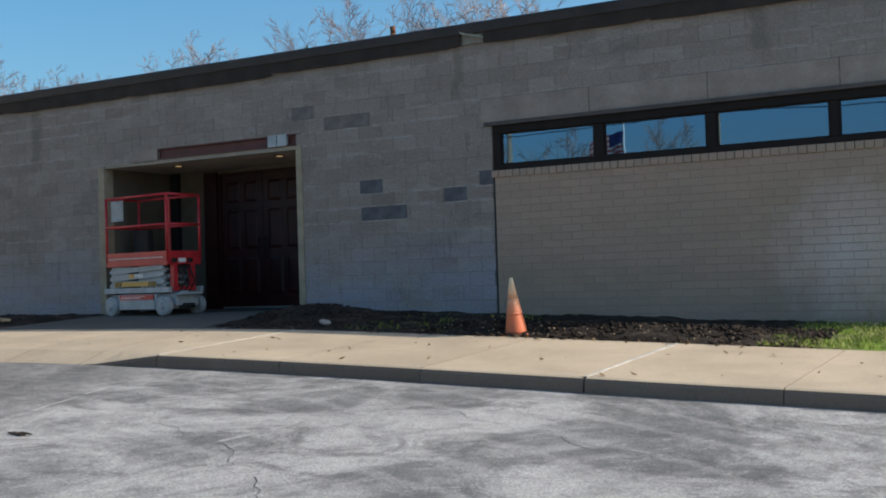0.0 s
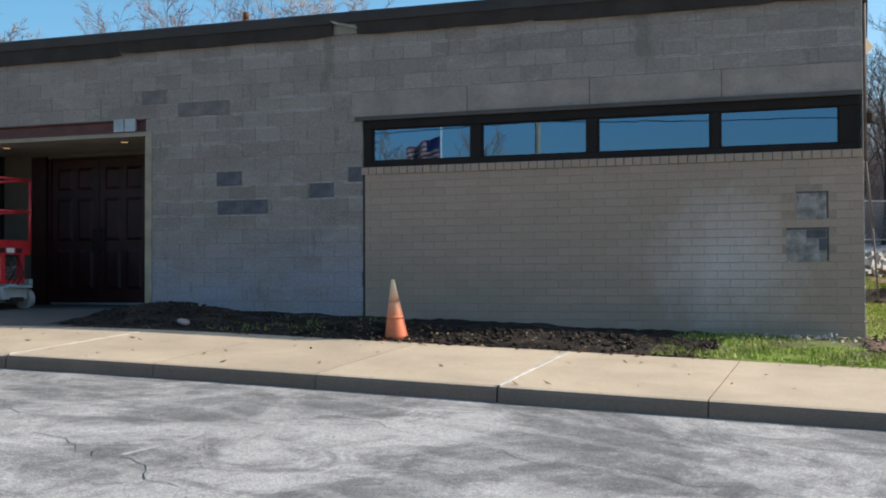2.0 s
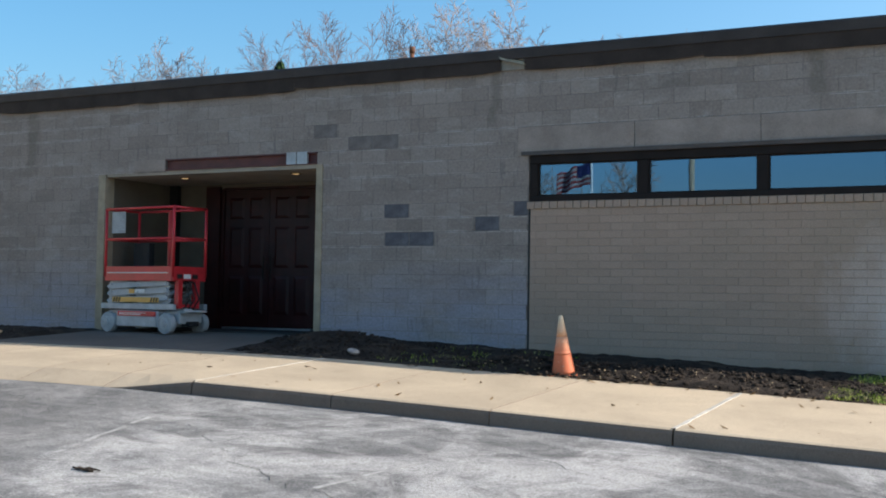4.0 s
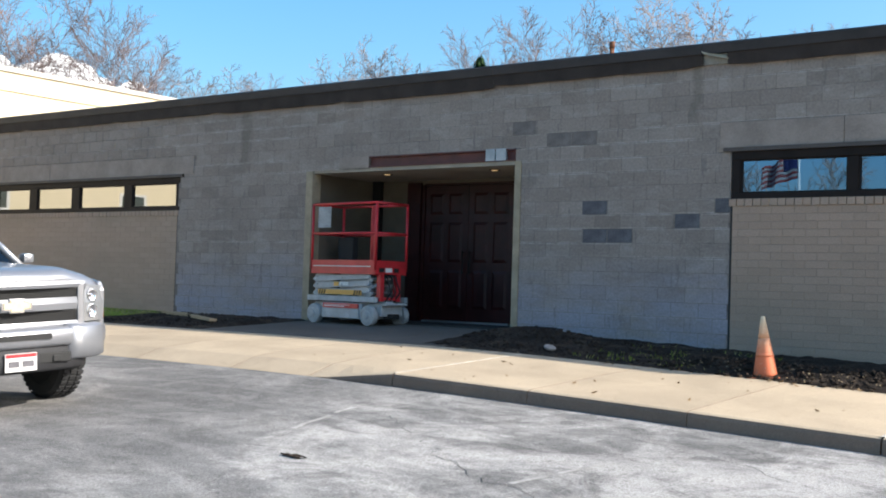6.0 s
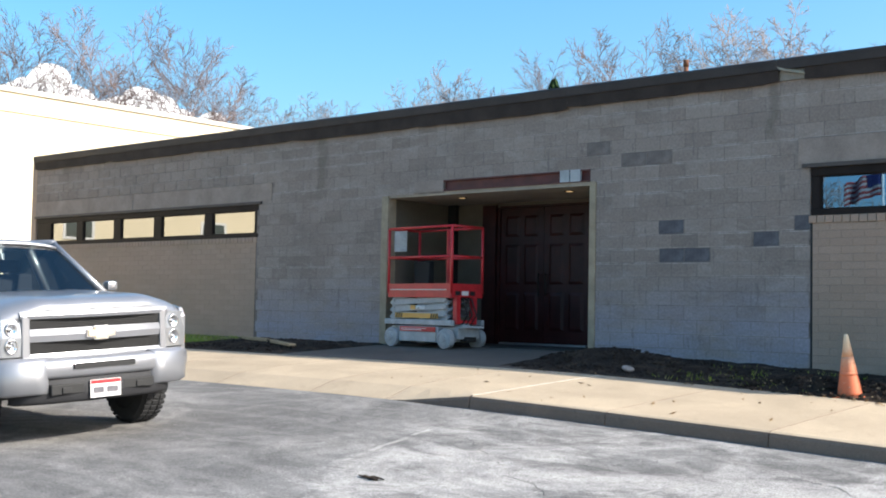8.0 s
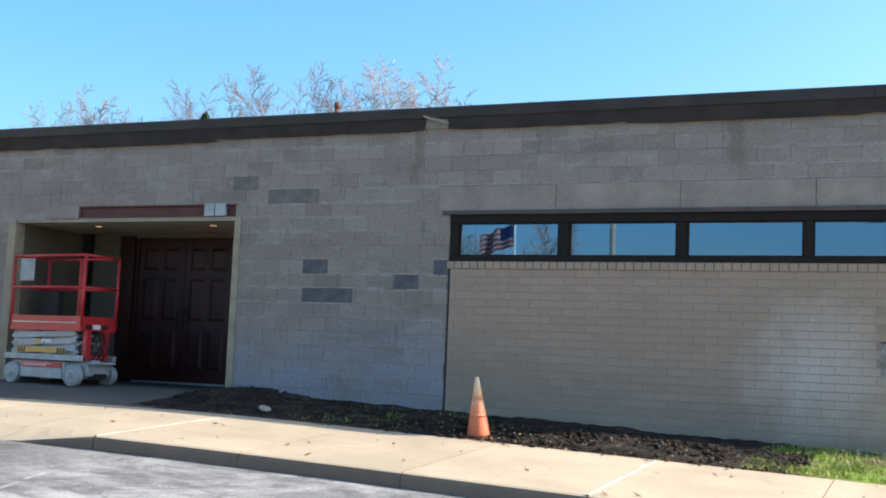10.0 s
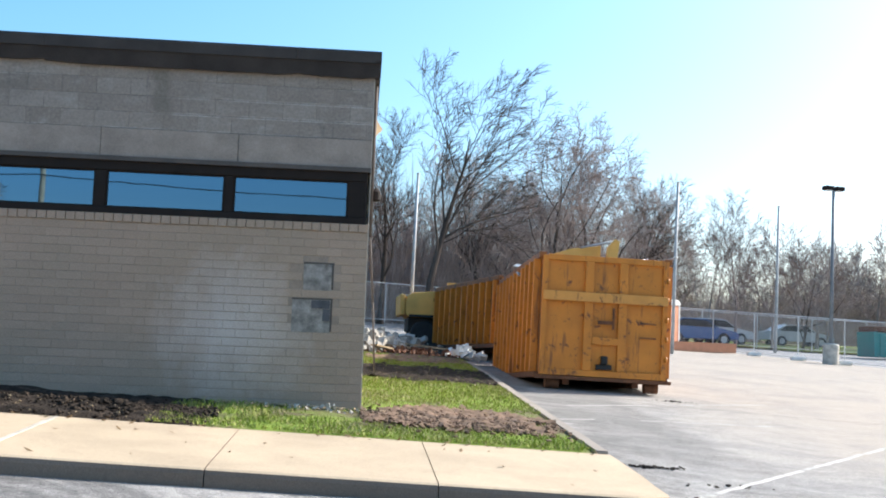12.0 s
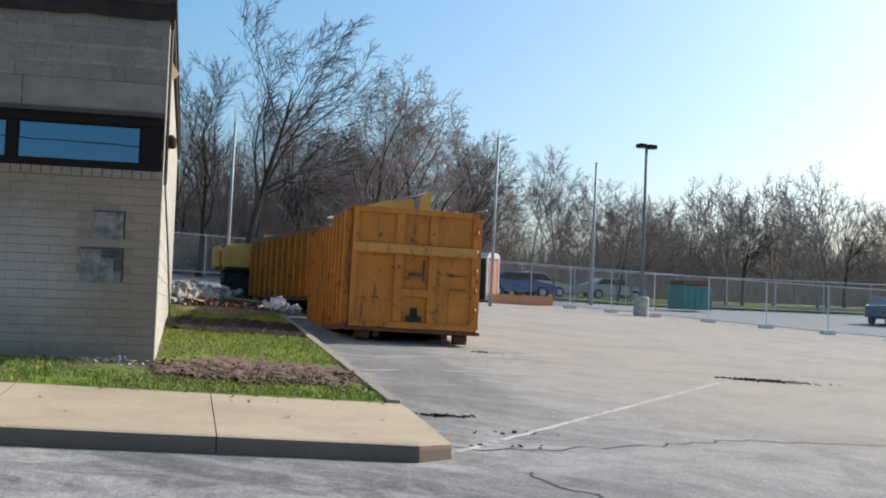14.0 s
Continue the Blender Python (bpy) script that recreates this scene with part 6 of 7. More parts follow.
for x, y, l, a in ((0.9, 15.2, 2.2, 20), (1.7, 16.0, 1.6, -30), (0.6, 13.9, 1.2, 60)):
    p = thing("board", pose(x, y, hgt(x, y) + 0.12, 0, 5, a), "weathered loose timber board on the rubble", "board")
    boxes("plank", M["timber"], p, (-l / 2, l / 2, -0.09, 0.09, -0.02, 0.02))
for x, y, l, a in ((-15.4, -1.3, 1.1, 8), (-14.8, -1.6, 0.7, -15), (-16.1, -1.0, 0.6, 30)):
    p = thing("board", pose(x, y, hgt(x, y) + 0.09, 0, 3, a), "broken timber scrap lying on the dark soil", "board")
    boxes("plank", M["timber"], p, (-l / 2, l / 2, -0.06, 0.06, -0.02, 0.02))
st = thing("stone", pose(-7.9, -2.0, hgt(-7.9, -2.0) + 0.06, 20, 10, 30), "grey-brown fieldstone lying in the soil", "stone")
bm = bmesh.new()
bmesh.ops.create_icosphere(bm, subdivisions=3, radius=0.058)
for v in bm.verts:
    v.co = Vector((v.co.x * 1.4, v.co.y, v.co.z * 0.6)) * (1 + 0.25 * noise.noise(v.co * 9))
part("rock", bm, M["smear"], st, smooth=True)

# clods, chips and leaves along the soil edge and on the slabs
def crumbs(name, spots, mat, label):
    """Many small faceted lumps as one mesh; spots give x, y, z and size."""
    t8 = (1 + 5 ** 0.5) / 2
    ico = [Vector(v).normalized() for v in ((-1, t8, 0), (1, t8, 0), (-1, -t8, 0), (1, -t8, 0), (0, -1, t8), (0, 1, t8), (0, -1, -t8), (0, 1, -t8), (t8, 0, -1), (t8, 0, 1), (-t8, 0, -1), (-t8, 0, 1))]
    fac = ((0, 11, 5), (0, 5, 1), (0, 1, 7), (0, 7, 10), (0, 10, 11), (1, 5, 9), (5, 11, 4), (11, 10, 2), (10, 7, 6), (7, 1, 8), (3, 9, 4), (3, 4, 2), (3, 2, 6), (3, 6, 8), (3, 8, 9), (4, 9, 5), (2, 4, 11), (6, 2, 10), (8, 6, 7), (9, 8, 1))
    V, F = [], []
    for x, y, z, s in spots:
        n = len(V)
        k = (random.uniform(0.7, 1.3), random.uniform(0.7, 1.3), random.uniform(0.4, 0.8))
        for v in ico:
            j = random.uniform(0.7, 1.25) * s
            V.append((x + v.x * k[0] * j, y + v.y * k[1] * j, z + v.z * k[2] * j))
        F += [tuple(n + i for i in f) for f in fac]
    me = bpy.data.meshes.new(name)
    me.from_pydata(V, [], F)
    me.materials.append(mat)
    return tagged(new(name, me), label, "soil", kind="stuff")


spots = []
for k in range(4200):
    x = random.uniform(-6.3, -1.5)
    y = -1.6 + random.gauss(0, 0.42)
    if -2.5 < y < 0:
        spots.append((x, y, bed_z(x, y) + mound(x, y) + random.uniform(-0.005, 0.02), random.choice((0.008, 0.012, 0.018, 0.018, 0.036)) * random.uniform(0.6, 1.3)))
for k in range(1500):
    x = random.choice((random.uniform(-9.6, -7.4), random.uniform(-9.6, -6.2), random.uniform(-17, -14.2)))
    y = random.uniform(-2.3, -0.1)
    spots.append((x, y, bed_z(x, y) + mound(x, y) + 0.01, random.uniform(0.008, 0.03)))
crumbs("soil_clods", spots, M["soil"], "loose lumps of dark soil")
spots = []
for k in range(1300):
    x, y = 1.15 + random.gauss(0, 0.6), -0.7 + random.gauss(0, 0.45)
    if 0.0 < x < 2.35 and y > -2.3:
        spots.append((x, y, bed_z(x, y) + 0.035, random.uniform(0.008, 0.03)))
crumbs("soil_clods", spots, M["dug"], "brown crumbs of dug earth on the lawn")
spots = []
for k in range(160):
    x, y = random.uniform(-6.3, -1.2), -2.05 + random.gauss(0, 0.22)
    if -2.55 < y < -1.2:
        spots.append((x, y, bed_z(x, y) + mound(x, y) + 0.015, random.uniform(0.005, 0.014)))
for k in range(110):
    x, y = random.uniform(-1.6, 0.3), -0.12 - abs(random.gauss(0, 0.12))
    spots.append((x, y, bed_z(x, y) + 0.03, random.uniform(0.008, 0.026)))
crumbs("stone_chips", spots, M["timber"], "pale chips of mortar and dry stalks in the soil")
LEAF = worn("dead_leaf", (0.20, 0.13, 0.065), 0.6, 1.4, 9, 0.9, where="world")
bm = bmesh.new()
for k in range(200):
    r = random.random()
    if r < 0.45:
        x, y = random.uniform(-9, 2.4), -2.42 + abs(random.gauss(0, 0.10)) * -1
    elif r < 0.7:
        x, y = random.uniform(-10, 2.4), random.uniform(-4.9, -2.5)
    else:
        x, y = random.uniform(-1.6, 2.3), random.uniform(-2.4, 1.5)
    s = random.uniform(0.010, 0.032)
    m = pose(x, y, hgt(x, y) + (0.012 if y < -2.41 else 0.05), random.uniform(-30, 30), random.uniform(-30, 30), random.uniform(0, 180))
    vs = [bm.verts.new(m @ Vector(p)) for p in ((-s * 1.4, 0, 0.004), (0, -s * 0.7, 0), (s * 1.5, 0, 0.006), (0, s * 0.7, 0))]
    bm.faces.new(vs)
tagged(structure("fallen_leaves", bm, LEAF, "dry leaves and crumbs on slabs and lawn", "leaves"), kind="stuff")
bm = bmesh.new()
for x, y, n, r in ((3.0, -2.15, 90, 0.14), (3.4, -3.2, 14, 0.3), (10.2, 4.6, 420, 0.42), (2.95, -3.9, 12, 0.25), (5.6, 6.9, 40, 0.2), (-6.28, -8.31, 24, 0.06)):
    for k in range(n):
        px, py = x + random.gauss(0, r), y + random.gauss(0, r * 0.35)
        s = random.uniform(0.006, 0.02)
        m = pose(px, py, road_z(px, py) + 0.012, random.uniform(0, 20), random.uniform(0, 20), random.uniform(0, 180))
        add_box(bm, -s, s, -s * 0.7, s * 0.7, -s * 0.3, s * 0.3, m)
tagged(structure("dirt_crumbs", bm, M["soil"], "crumbs of dirt dropped on the asphalt", "dirt"), kind="stuff")


# ---- road markings and cracks ----
def ribbon(name, pts, w, mat, label, gaps=0.0, jag=0.0):
    bm = bmesh.new()
    for (a, b) in zip(pts, pts[1:]):
        n = max(2, int(math.dist(a, b) / 0.12))
        for k in range(n):
            if random.random() < gaps:
                continue
            q = []
            for u in (k / n, (k + 1) / n):
                x, y = a[0] + (b[0] - a[0]) * u, a[1] + (b[1] - a[1]) * u
                d = Vector((b[0] - a[0], b[1] - a[1])).normalized()
                j = jag * noise.noise((x * 3, y * 3, 5)) + jag * 0.5 * noise.noise((x * 11, y * 11, 5))
                ww = w * (0.7 + 0.5 * abs(noise.noise((x * 5, y * 5, 9))))
                for s in (-1, 1):
                    xx, yy = x - d.y * (j + s * ww / 2), y + d.x * (j + s * ww / 2)
                    q.append((xx, yy, road_z(xx, yy) + 0.004))
            vs = [bm.verts.new(p) for p in (q[0], q[1], q[3], q[2])]
            bm.faces.new(vs)
    return tagged(structure(name, bm, mat, label, "marking"), kind="stuff")


for pts in ([(2.64, -4.33), (8.9, 3.72)], [(2.8, 2.25), (3.35, 2.55)], [(4.1, 2.85), (6.4, 3.42)], [(3.3, 4.5), (7.8, 7.85)], [(-4.6, -7.9), (-4.38, -6.5)], [(-6.95, -7.95), (-7.45, -6.3)]):
    ribbon("parking_line", pts, 0.085 if pts[0][0] > 2 else 0.06, M["paintline"] if pts[0][0] > 2 else M["faintline"], "faded white parking line", 0.06 if pts[0][0] > 2 else 0.22, 0.03)
for pts in ([(2.6, -4.2), (3.8, -3.95), (5.9, -2.85), (7.9, -2.6), (11, -2.0)], [(2.9, -5.2), (3.3, -6.2), (3.0, -7.4)], [(-6.9, -6.4), (-5.4, -7.6), (-4.2, -8.2), (-2.8, -9.6)], [(-3.9, -6.1), (-2.2, -7.0), (0.2, -7.4), (1.9, -8.4)], [(4.0, 6.0), (9, 5.2), (16, 7)], [(-10.5, -5.6), (-8.0, -6.6), (-6.5, -6.9)]):
    ribbon("crack", pts, 0.04 if pts[0][0] > 2 else 0.009, M["crack"], "thin dark crack in the asphalt", 0.04 if pts[0][0] > 2 else 0.15, 0.22)


# ---- trees ----
def tree_mesh(seed, height, wide, lean, fans, trunk_r, stem=0.3, twig=0.012, droop=0.0):
    """A bare tree: limbs spring along the stem, and each carries finer shoots."""
    rng = random.Random(seed)
    paths = []

    def grow(p, d, length, r, level):
        steps = (7, 6, 5, 4, 2, 1)[level]
        pts = [(p.copy(), r)]
        r_end = max(r * (0.30 if level else 0.14), twig * 0.5)
        bend = (0.06, 0.15, 0.19, 0.17, 0.12, 0.1)[level]
        up = (0.03, 0.10, 0.07, 0.02, -droop, -droop)[level]
        ways = []
        for k in range(steps):
            d = (d + Vector((rng.gauss(0, bend), rng.gauss(0, bend), rng.gauss(0, bend * 0.7) + up)) + lean * (0.008, 0.07, 0.11, 0.15, 0.18, 0.1)[level]).normalized()
            p = p + d * length / steps
            pts.append((p.copy(), r + (r_end - r) * (k + 1) / steps))
            ways.append(d.copy())
        paths.append((level, pts))
        if level >= len(fans):
            return
        n = fans[level]
        turn = rng.uniform(0, math.tau)
        first = stem if level == 0 else 0.16
        for c in range(n):
            u = first + (0.97 - first) * (c + rng.uniform(0.1, 0.9)) / n
            k = min(steps - 1, int(u * steps))
            f = u * steps - k
            a, b = pts[k], pts[k + 1]
            at = a[0].lerp(b[0], f)
            ra = a[1] + (b[1] - a[1]) * f
            turn += 2.4 + rng.uniform(-0.5, 0.5)
            way = ways[k]
            o = way.orthogonal().normalized()
            side = o * math.cos(turn) + way.cross(o) * math.sin(turn)
            tilt = radians(rng.uniform(28, 58)) * wide * (1.25 - 0.5 * u if level == 0 else 1.0)
            nd = (way * math.cos(tilt) + side * math.sin(tilt)).normalized()
            if level == 0:
                ln = height * rng.uniform(0.44, 0.60) * (1.12 - 0.45 * u)
            else:
                ln = length * rng.uniform(0.42, 0.68) * (1.15 - 0.6 * u)
            grow(at, nd, ln, max(ra * rng.uniform(0.36, 0.60), twig), level + 1)

    grow(Vector((0, 0, -0.4)), Vector((lean.x * 0.02, 0, 1)).normalized(), height * 0.80, trunk_r, 0)
    top = sorted(q.z for _, pts in paths for q, _ in pts)
    k = height / top[int(len(top) * 0.997)]
    out = []
    for nm, pick in (("trunk", lambda l: l < 2), ("crown", lambda l: l >= 2)):
        V, F = [], []
        for level, pts in paths:
            if not pick(level):
                continue
            n = (9, 6, 4, 3, 3, 3)[level]
            d = (pts[-1][0] - pts[0][0]).normalized()
            u = d.orthogonal().normalized()
            w = d.cross(u)
            base = len(V)
            last = len(pts) - 1
            sharp = level >= 3
            for i, (q, r) in enumerate(pts):
                flare = 1.0 + (0.5 if level == 0 and i == 0 else 0.0)
                if sharp and i == last:
                    V.append(q * k)
                else:
                    V += [q * k + (u * math.cos(a * math.tau / n) + w * math.sin(a * math.tau / n)) * r * flare for a in range(n)]
            for i in range(last):
                b = base + i * n
                for a in range(n):
                    if sharp and i == last - 1:
                        F.append((b + a, b + (a + 1) % n, b + n))
                    else:
                        F.append((b + a, b + (a + 1) % n, b + n + (a + 1) % n, b + n + a))
        me = bpy.data.meshes.new(nm)
        me.from_pydata(V, [], F)
        out.append(me)
    return out


def tree_kind(seed, height, wide, lean, fans, r, bark, twigs, label, stem=0.3, twig=0.012, droop=0.0):
    a, b = tree_mesh(seed, height, wide, Vector(lean), fans, r, stem, twig, droop)
    a.materials.append(bark), b.materials.append(twigs)
    t = thing("tree", Matrix.Translation((0, 0, -400)), label, "tree", group="bare trees")
    for n, me in (("trunk", a), ("crown", b)):
        o = new(n, me)
        o.parent = t
    return t


KINDS = [
    tree_kind(3, 10.2, 0.86, (0.8, 0, 0.3), (9, 7, 7, 6), 0.17, M["bark"], M["bark"], "tall bare tree with dark limbs leaning with the wind", 0.30, 0.009),
    tree_kind(8, 9.2, 1.05, (0.35, 0, 0.15), (10, 7, 7, 6), 0.15, M["bark"], M["twig"], "bare bushy tree with brown twigs", 0.18, 0.010),
    tree_kind(15, 9.3, 0.85, (0.1, 0, 0.1), (10, 7, 7, 7), 0.11, M["twig"], M["twig_pale"], "pale bare tree with a fine twiggy crown", 0.28, 0.008),
    tree_kind(23, 6.9, 1.15, (0.2, 0, 0.2), (9, 6, 7, 6), 0.10, M["bark"], M["twig"], "low spreading bare tree", 0.12, 0.010),
    tree_kind(31, 10.0, 1.00, (0.2, 0, 0.15), (9, 8, 8), 0.15, M["twig"], M["twig"], "far bare tree with a rounded brown crown", 0.18, 0.020),
    tree_kind(37, 7.0, 1.15, (0.1, 0, 0.15), (9, 8, 8), 0.11, M["twig"], M["twig"], "far low bare tree", 0.12, 0.020),
]


PLANTED = set()


def plant(kind, x, y, s, turn):
    if kind in (1, 3) and (y > 54 or y < -40):
        kind = {1: 4, 3: 5}[kind]
    s *= (1.24 if y < 47 else 1.08) if y > 30 else 1.38 if x < -46 else 1.16
    m = pose(x, y, hgt(x, y) - 0.15, 0, 0, turn) @ Matrix.Diagonal((s, s, s, 1))
    if kind in PLANTED:
        k = 1 / KINDS[kind].scale[0]
        copy_thing(KINDS[kind], m @ Matrix.Diagonal((k, k, k, 1)))
    else:
        PLANTED.add(kind)
        KINDS[kind].location, KINDS[kind].rotation_euler, KINDS[kind].scale = m.translation, (0, 0, radians(turn)), (s, s, s)


plant(0, 2.75, 36, 1.0, 0)
plant(1, 8.8, 41, 1.0, 0)
plant(2, 20.6, 49, 0.86, 0)
plant(3, 25.5, 52, 0.9, 0)
for k, x, y, s, a in ((0, -1.6, 39, 0.78, 120), (0, 0.9, 43, 0.82, 250), (1, -0.2, 47, 0.9, 40), (0, 4.9, 47, 0.72, 20), (1, 6.4, 46, 0.86, 100), (1, 11.6, 43, 0.92, 60), (0, 14.2, 46, 0.74, 20),
                      (1, 15.6, 48, 0.88, 200), (3, 17.8, 55, 1.0, 10), (2, 23.4, 51, 0.74, 130), (2, 29.5, 58, 0.7, 70), (1, 33.6, 60, 0.80, 10), (0, 36.2, 57, 0.62, 15), (1, 39.0, 58, 0.84, 77),
                      (1, 42.5, 57, 0.92, 140), (0, 45.5, 60, 0.74, 10), (3, 48, 58, 1.1, 0), (1, 52, 60, 0.9, 33), (3, 30.8, 66, 1.0, 120), (3, -5, 44, 0.9, 10), (1, -8, 42, 0.85, 50), (3, 8.0, 52, 1.0, 75),
                      (3, 12.5, 57, 1.0, 160), (1, 20.5, 64, 0.9, 210), (3, 27, 63, 0.95, 20), (1, 24.8, 68, 0.8, 5), (3, 36, 68, 1.0, 60), (3, 41, 70, 1.05, 200), (3, 2.5, 52, 1.0, 140), (1, 58, 62, 0.9, 15), (3, 64, 60, 1.0, 80)):
    plant(k, x, y, s, a)
for k, x, y, s, a in ((1, 7.2, 48, 0.9, 12), (1, 10.2, 50, 0.95, 99), (1, 12.8, 47, 0.9, 181), (1, 16.5, 52, 0.85, 222), (3, 9.4, 44, 0.95, 300), (1, 34.5, 56, 0.78, 17), (1, 37.5, 62, 0.85, 88), (3, 40.5, 55, 0.95, 9), (1, 44, 64, 0.9, 123), (3, 47, 55, 1.0, 45), (1, 50, 57, 0.9, 200), (3, 55, 56, 1.0, 266), (1, 28, 56, 0.7, 31)):
    plant(k, x, y, s, a)
for k in range(35):
    plant((5, 4, 5, 4)[k % 4], 10 + k * 2.65 + random.uniform(-1, 1), 74 + random.uniform(-5, 12), random.uniform(0.7, 0.95), random.uniform(0, 360))
# crowns that rise over the roof and the cream wing
for k, x, y, s, a in ((2, -60, 15.5, 1.15, 0), (2, -55.5, 17.5, 1.12, 60), (2, -51.5, 18.5, 1.13, 130), (2, -47.5, 20, 1.02, 220), (2, -50, 25.5, 0.98, 10), (1, -45.0, 25.5, 0.98, 75), (2, -42.2, 27, 0.9, 140), (1, -37.0, 26, 1.03, 30),
                      (2, -34.6, 27, 0.9, 190), (2, -27.8, 26, 0.94, 15), (2, -25.0, 25.5, 1.0, 95), (2, -22.4, 26.5, 0.95, 170), (1, -19.4, 26, 0.98, 240), (2, -17.2, 27, 0.88, 20), (2, -14.2, 28, 0.86, 110), (3, -11.5, 27, 0.95, 0)):
    plant(k, x, y, s, a)

pine = thing("evergreen_tree", pose(-28.2, 25.2, hgt(-28, 25), 0, 0, 0), "small dark evergreen rising behind the roof", "tree")
tube("trunk", M["bark"], pine, (0, 0, -0.2), (0, 0, 8.6), 0.15, 0.03)
bm = bmesh.new()
for k in range(900):
    z = random.uniform(1.5, 8.9)
    r = (9.5 - z) * 0.34 * random.uniform(0.4, 1.0)
    a = random.uniform(0, math.tau)
    p = Vector((r * math.cos(a), r * math.sin(a), z - 0.15 * r))
    q = Vector((p.x * 0.3, p.y * 0.3, z + 0.25))
    s = Vector((-math.sin(a), math.cos(a), 0)) * 0.09
    bm.faces.new([bm.verts.new(v) for v in (q, p + s, p + Vector((0, 0, -0.1)), p - s)])
part("crown", bm, M["needle"], pine)

# undergrowth along the far verge
V, F = [], []
rng = random.Random(5)
for k in range(26000):
    x = rng.uniform(-25, 95)
    y = (rng.uniform(65, 84) if k < 13000 else rng.uniform(84, 100)) if x > 14 else rng.uniform(45, 64)
    h = rng.uniform(1.5, 6.2) * (1.0 if k < 13000 else 1.75) * (0.7 + 0.5 * noise.noise((x * 0.12, y * 0.1, 0)))
    z = hgt(x, y) - 0.3
    p = Vector((x, y, z))
    d = Vector((rng.gauss(0, 0.2), rng.gauss(0, 0.2), 1)).normalized()
    w = rng.uniform(0.018, 0.05)
    for j in range(5):
        e = (d + Vector((rng.gauss(0, 0.4), rng.gauss(0, 0.4), rng.gauss(0, 0.15)))).normalized() if j else d
        st_ = p + d * h * (0.15 * j)
        en = st_ + e * h * (1.0 if j == 0 else 0.55)
        u = Vector((1, 0.2, 0)) * w * (1 if j == 0 else 0.5)
        b = len(V)
        V += [st_ - u, st_ + u, en]
        F.append((b, b + 1, b + 2))
me = bpy.data.meshes.new("undergrowth")
me.from_pydata(V, [], F)
me.materials.append(M["twig"])
tagged(new("undergrowth", me), "brown leafless undergrowth along the far verge", "undergrowth", kind="stuff")


def far_house(m, w, d, h, wall, label):
    t = thing("house", m, label, "house", group="far houses")
    boxes("wall", wall, t, (-w / 2, w / 2, -d / 2, d / 2, -0.5, h))
    bm = bmesh.new()
    add_prism(bm, [(-d / 2 - 0.4, h), (0, h + d * 0.42), (d / 2 + 0.4, h)], -w / 2 - 0.3, w / 2 + 0.3, Matrix.Rotation(radians(90), 4, "Z"))
    part("roof", bm, M["roofing"], t, "dark shingle roof")
    for x in (-w * 0.3, 0, w * 0.3):
        a = boxes("window", M["white"], t, (x - 0.55, x + 0.55, -d / 2 - 0.03, -d / 2, 0.9, 2.2))
        boxes("pane", M["glass"], a, (x - 0.47, x + 0.47, -d / 2 - 0.035, -d / 2 - 0.03, 0.98, 2.12))
    return t


DULL = worn("dull_siding", (0.16, 0.13, 0.11), where="world")
far_house(pose(54, 112, hgt(40, 80) - 0.2, 0, 0, -8), 12, 8, 2.6, DULL, "dark low house behind the bare trees")
grassband = sheet("verge", span(13, 75, 2.0), span(50.6, 64, 1.5), lambda x, y: hgt(x, y) - 0.06, M["lawn"], "green verge beyond the far fence", "ground")


# ---- across the street, behind the viewer: seen as reflections in the panes ----
utility_pole(pose(-12.1, -30, hgt(-12, -30) - 0.1, 0, 0, 0), 10.5, 0.16, M["trim"], "weathered pale utility pole across the street", True)
utility_pole(pose(16.0, -31, hgt(16, -31) - 0.1, 0, 0, 0), 10.5, 0.16, M["bark"], "wooden utility pole further along the street", True)
wires = thing("overhead_wire", None, "black overhead wires along the street", "wire")
for zz, yy in ((6.75, -29.9), (9.4, -30.2)):
    bm = bmesh.new()
    for a, b in (((-60, yy), (-12.1, yy)), ((-12.1, yy), (16, yy - 1)), ((16, yy - 1), (60, yy - 2))):
        P = [Vector((a[0] + (b[0] - a[0]) * k / 16, a[1] + (b[1] - a[1]) * k / 16, zz - 0.35 * 4 * (k / 16) * (1 - k / 16))) for k in range(17)]
        for p, q in zip(P, P[1:]):
            add_tube(bm, p, q, 0.022, n=5, caps=False)
    part("wire", bm, M["black"], wires)
utility_pole(pose(-21.2, -30, hgt(-21.2, -30) - 0.1, 0, 0, 0), 10.5, 0.16, M["trim"], "second pale utility pole across the street", True)
flagpole = thing("flagpole", pose(-18.7, -37, hgt(-18.7, -37) - 0.1, 0, 0, 0), "white flagpole with a striped flag across the street", "flagpole")
tube("pole", M["white"], flagpole, (0, 0, 0), (0, 0, 9.3), 0.06, 0.045)
CLOTH_RED = worn("faded_red_cloth", (0.24, 0.04, 0.04), 0.85, 1.1, 5, 0.9)
CLOTH_GREY = worn("dull_white_cloth", (0.32, 0.32, 0.32), 0.85, 1.1, 5, 0.9)
NAVY = worn("navy_cloth", (0.02, 0.03, 0.12), 0.85, 1.1, 5, 0.9)
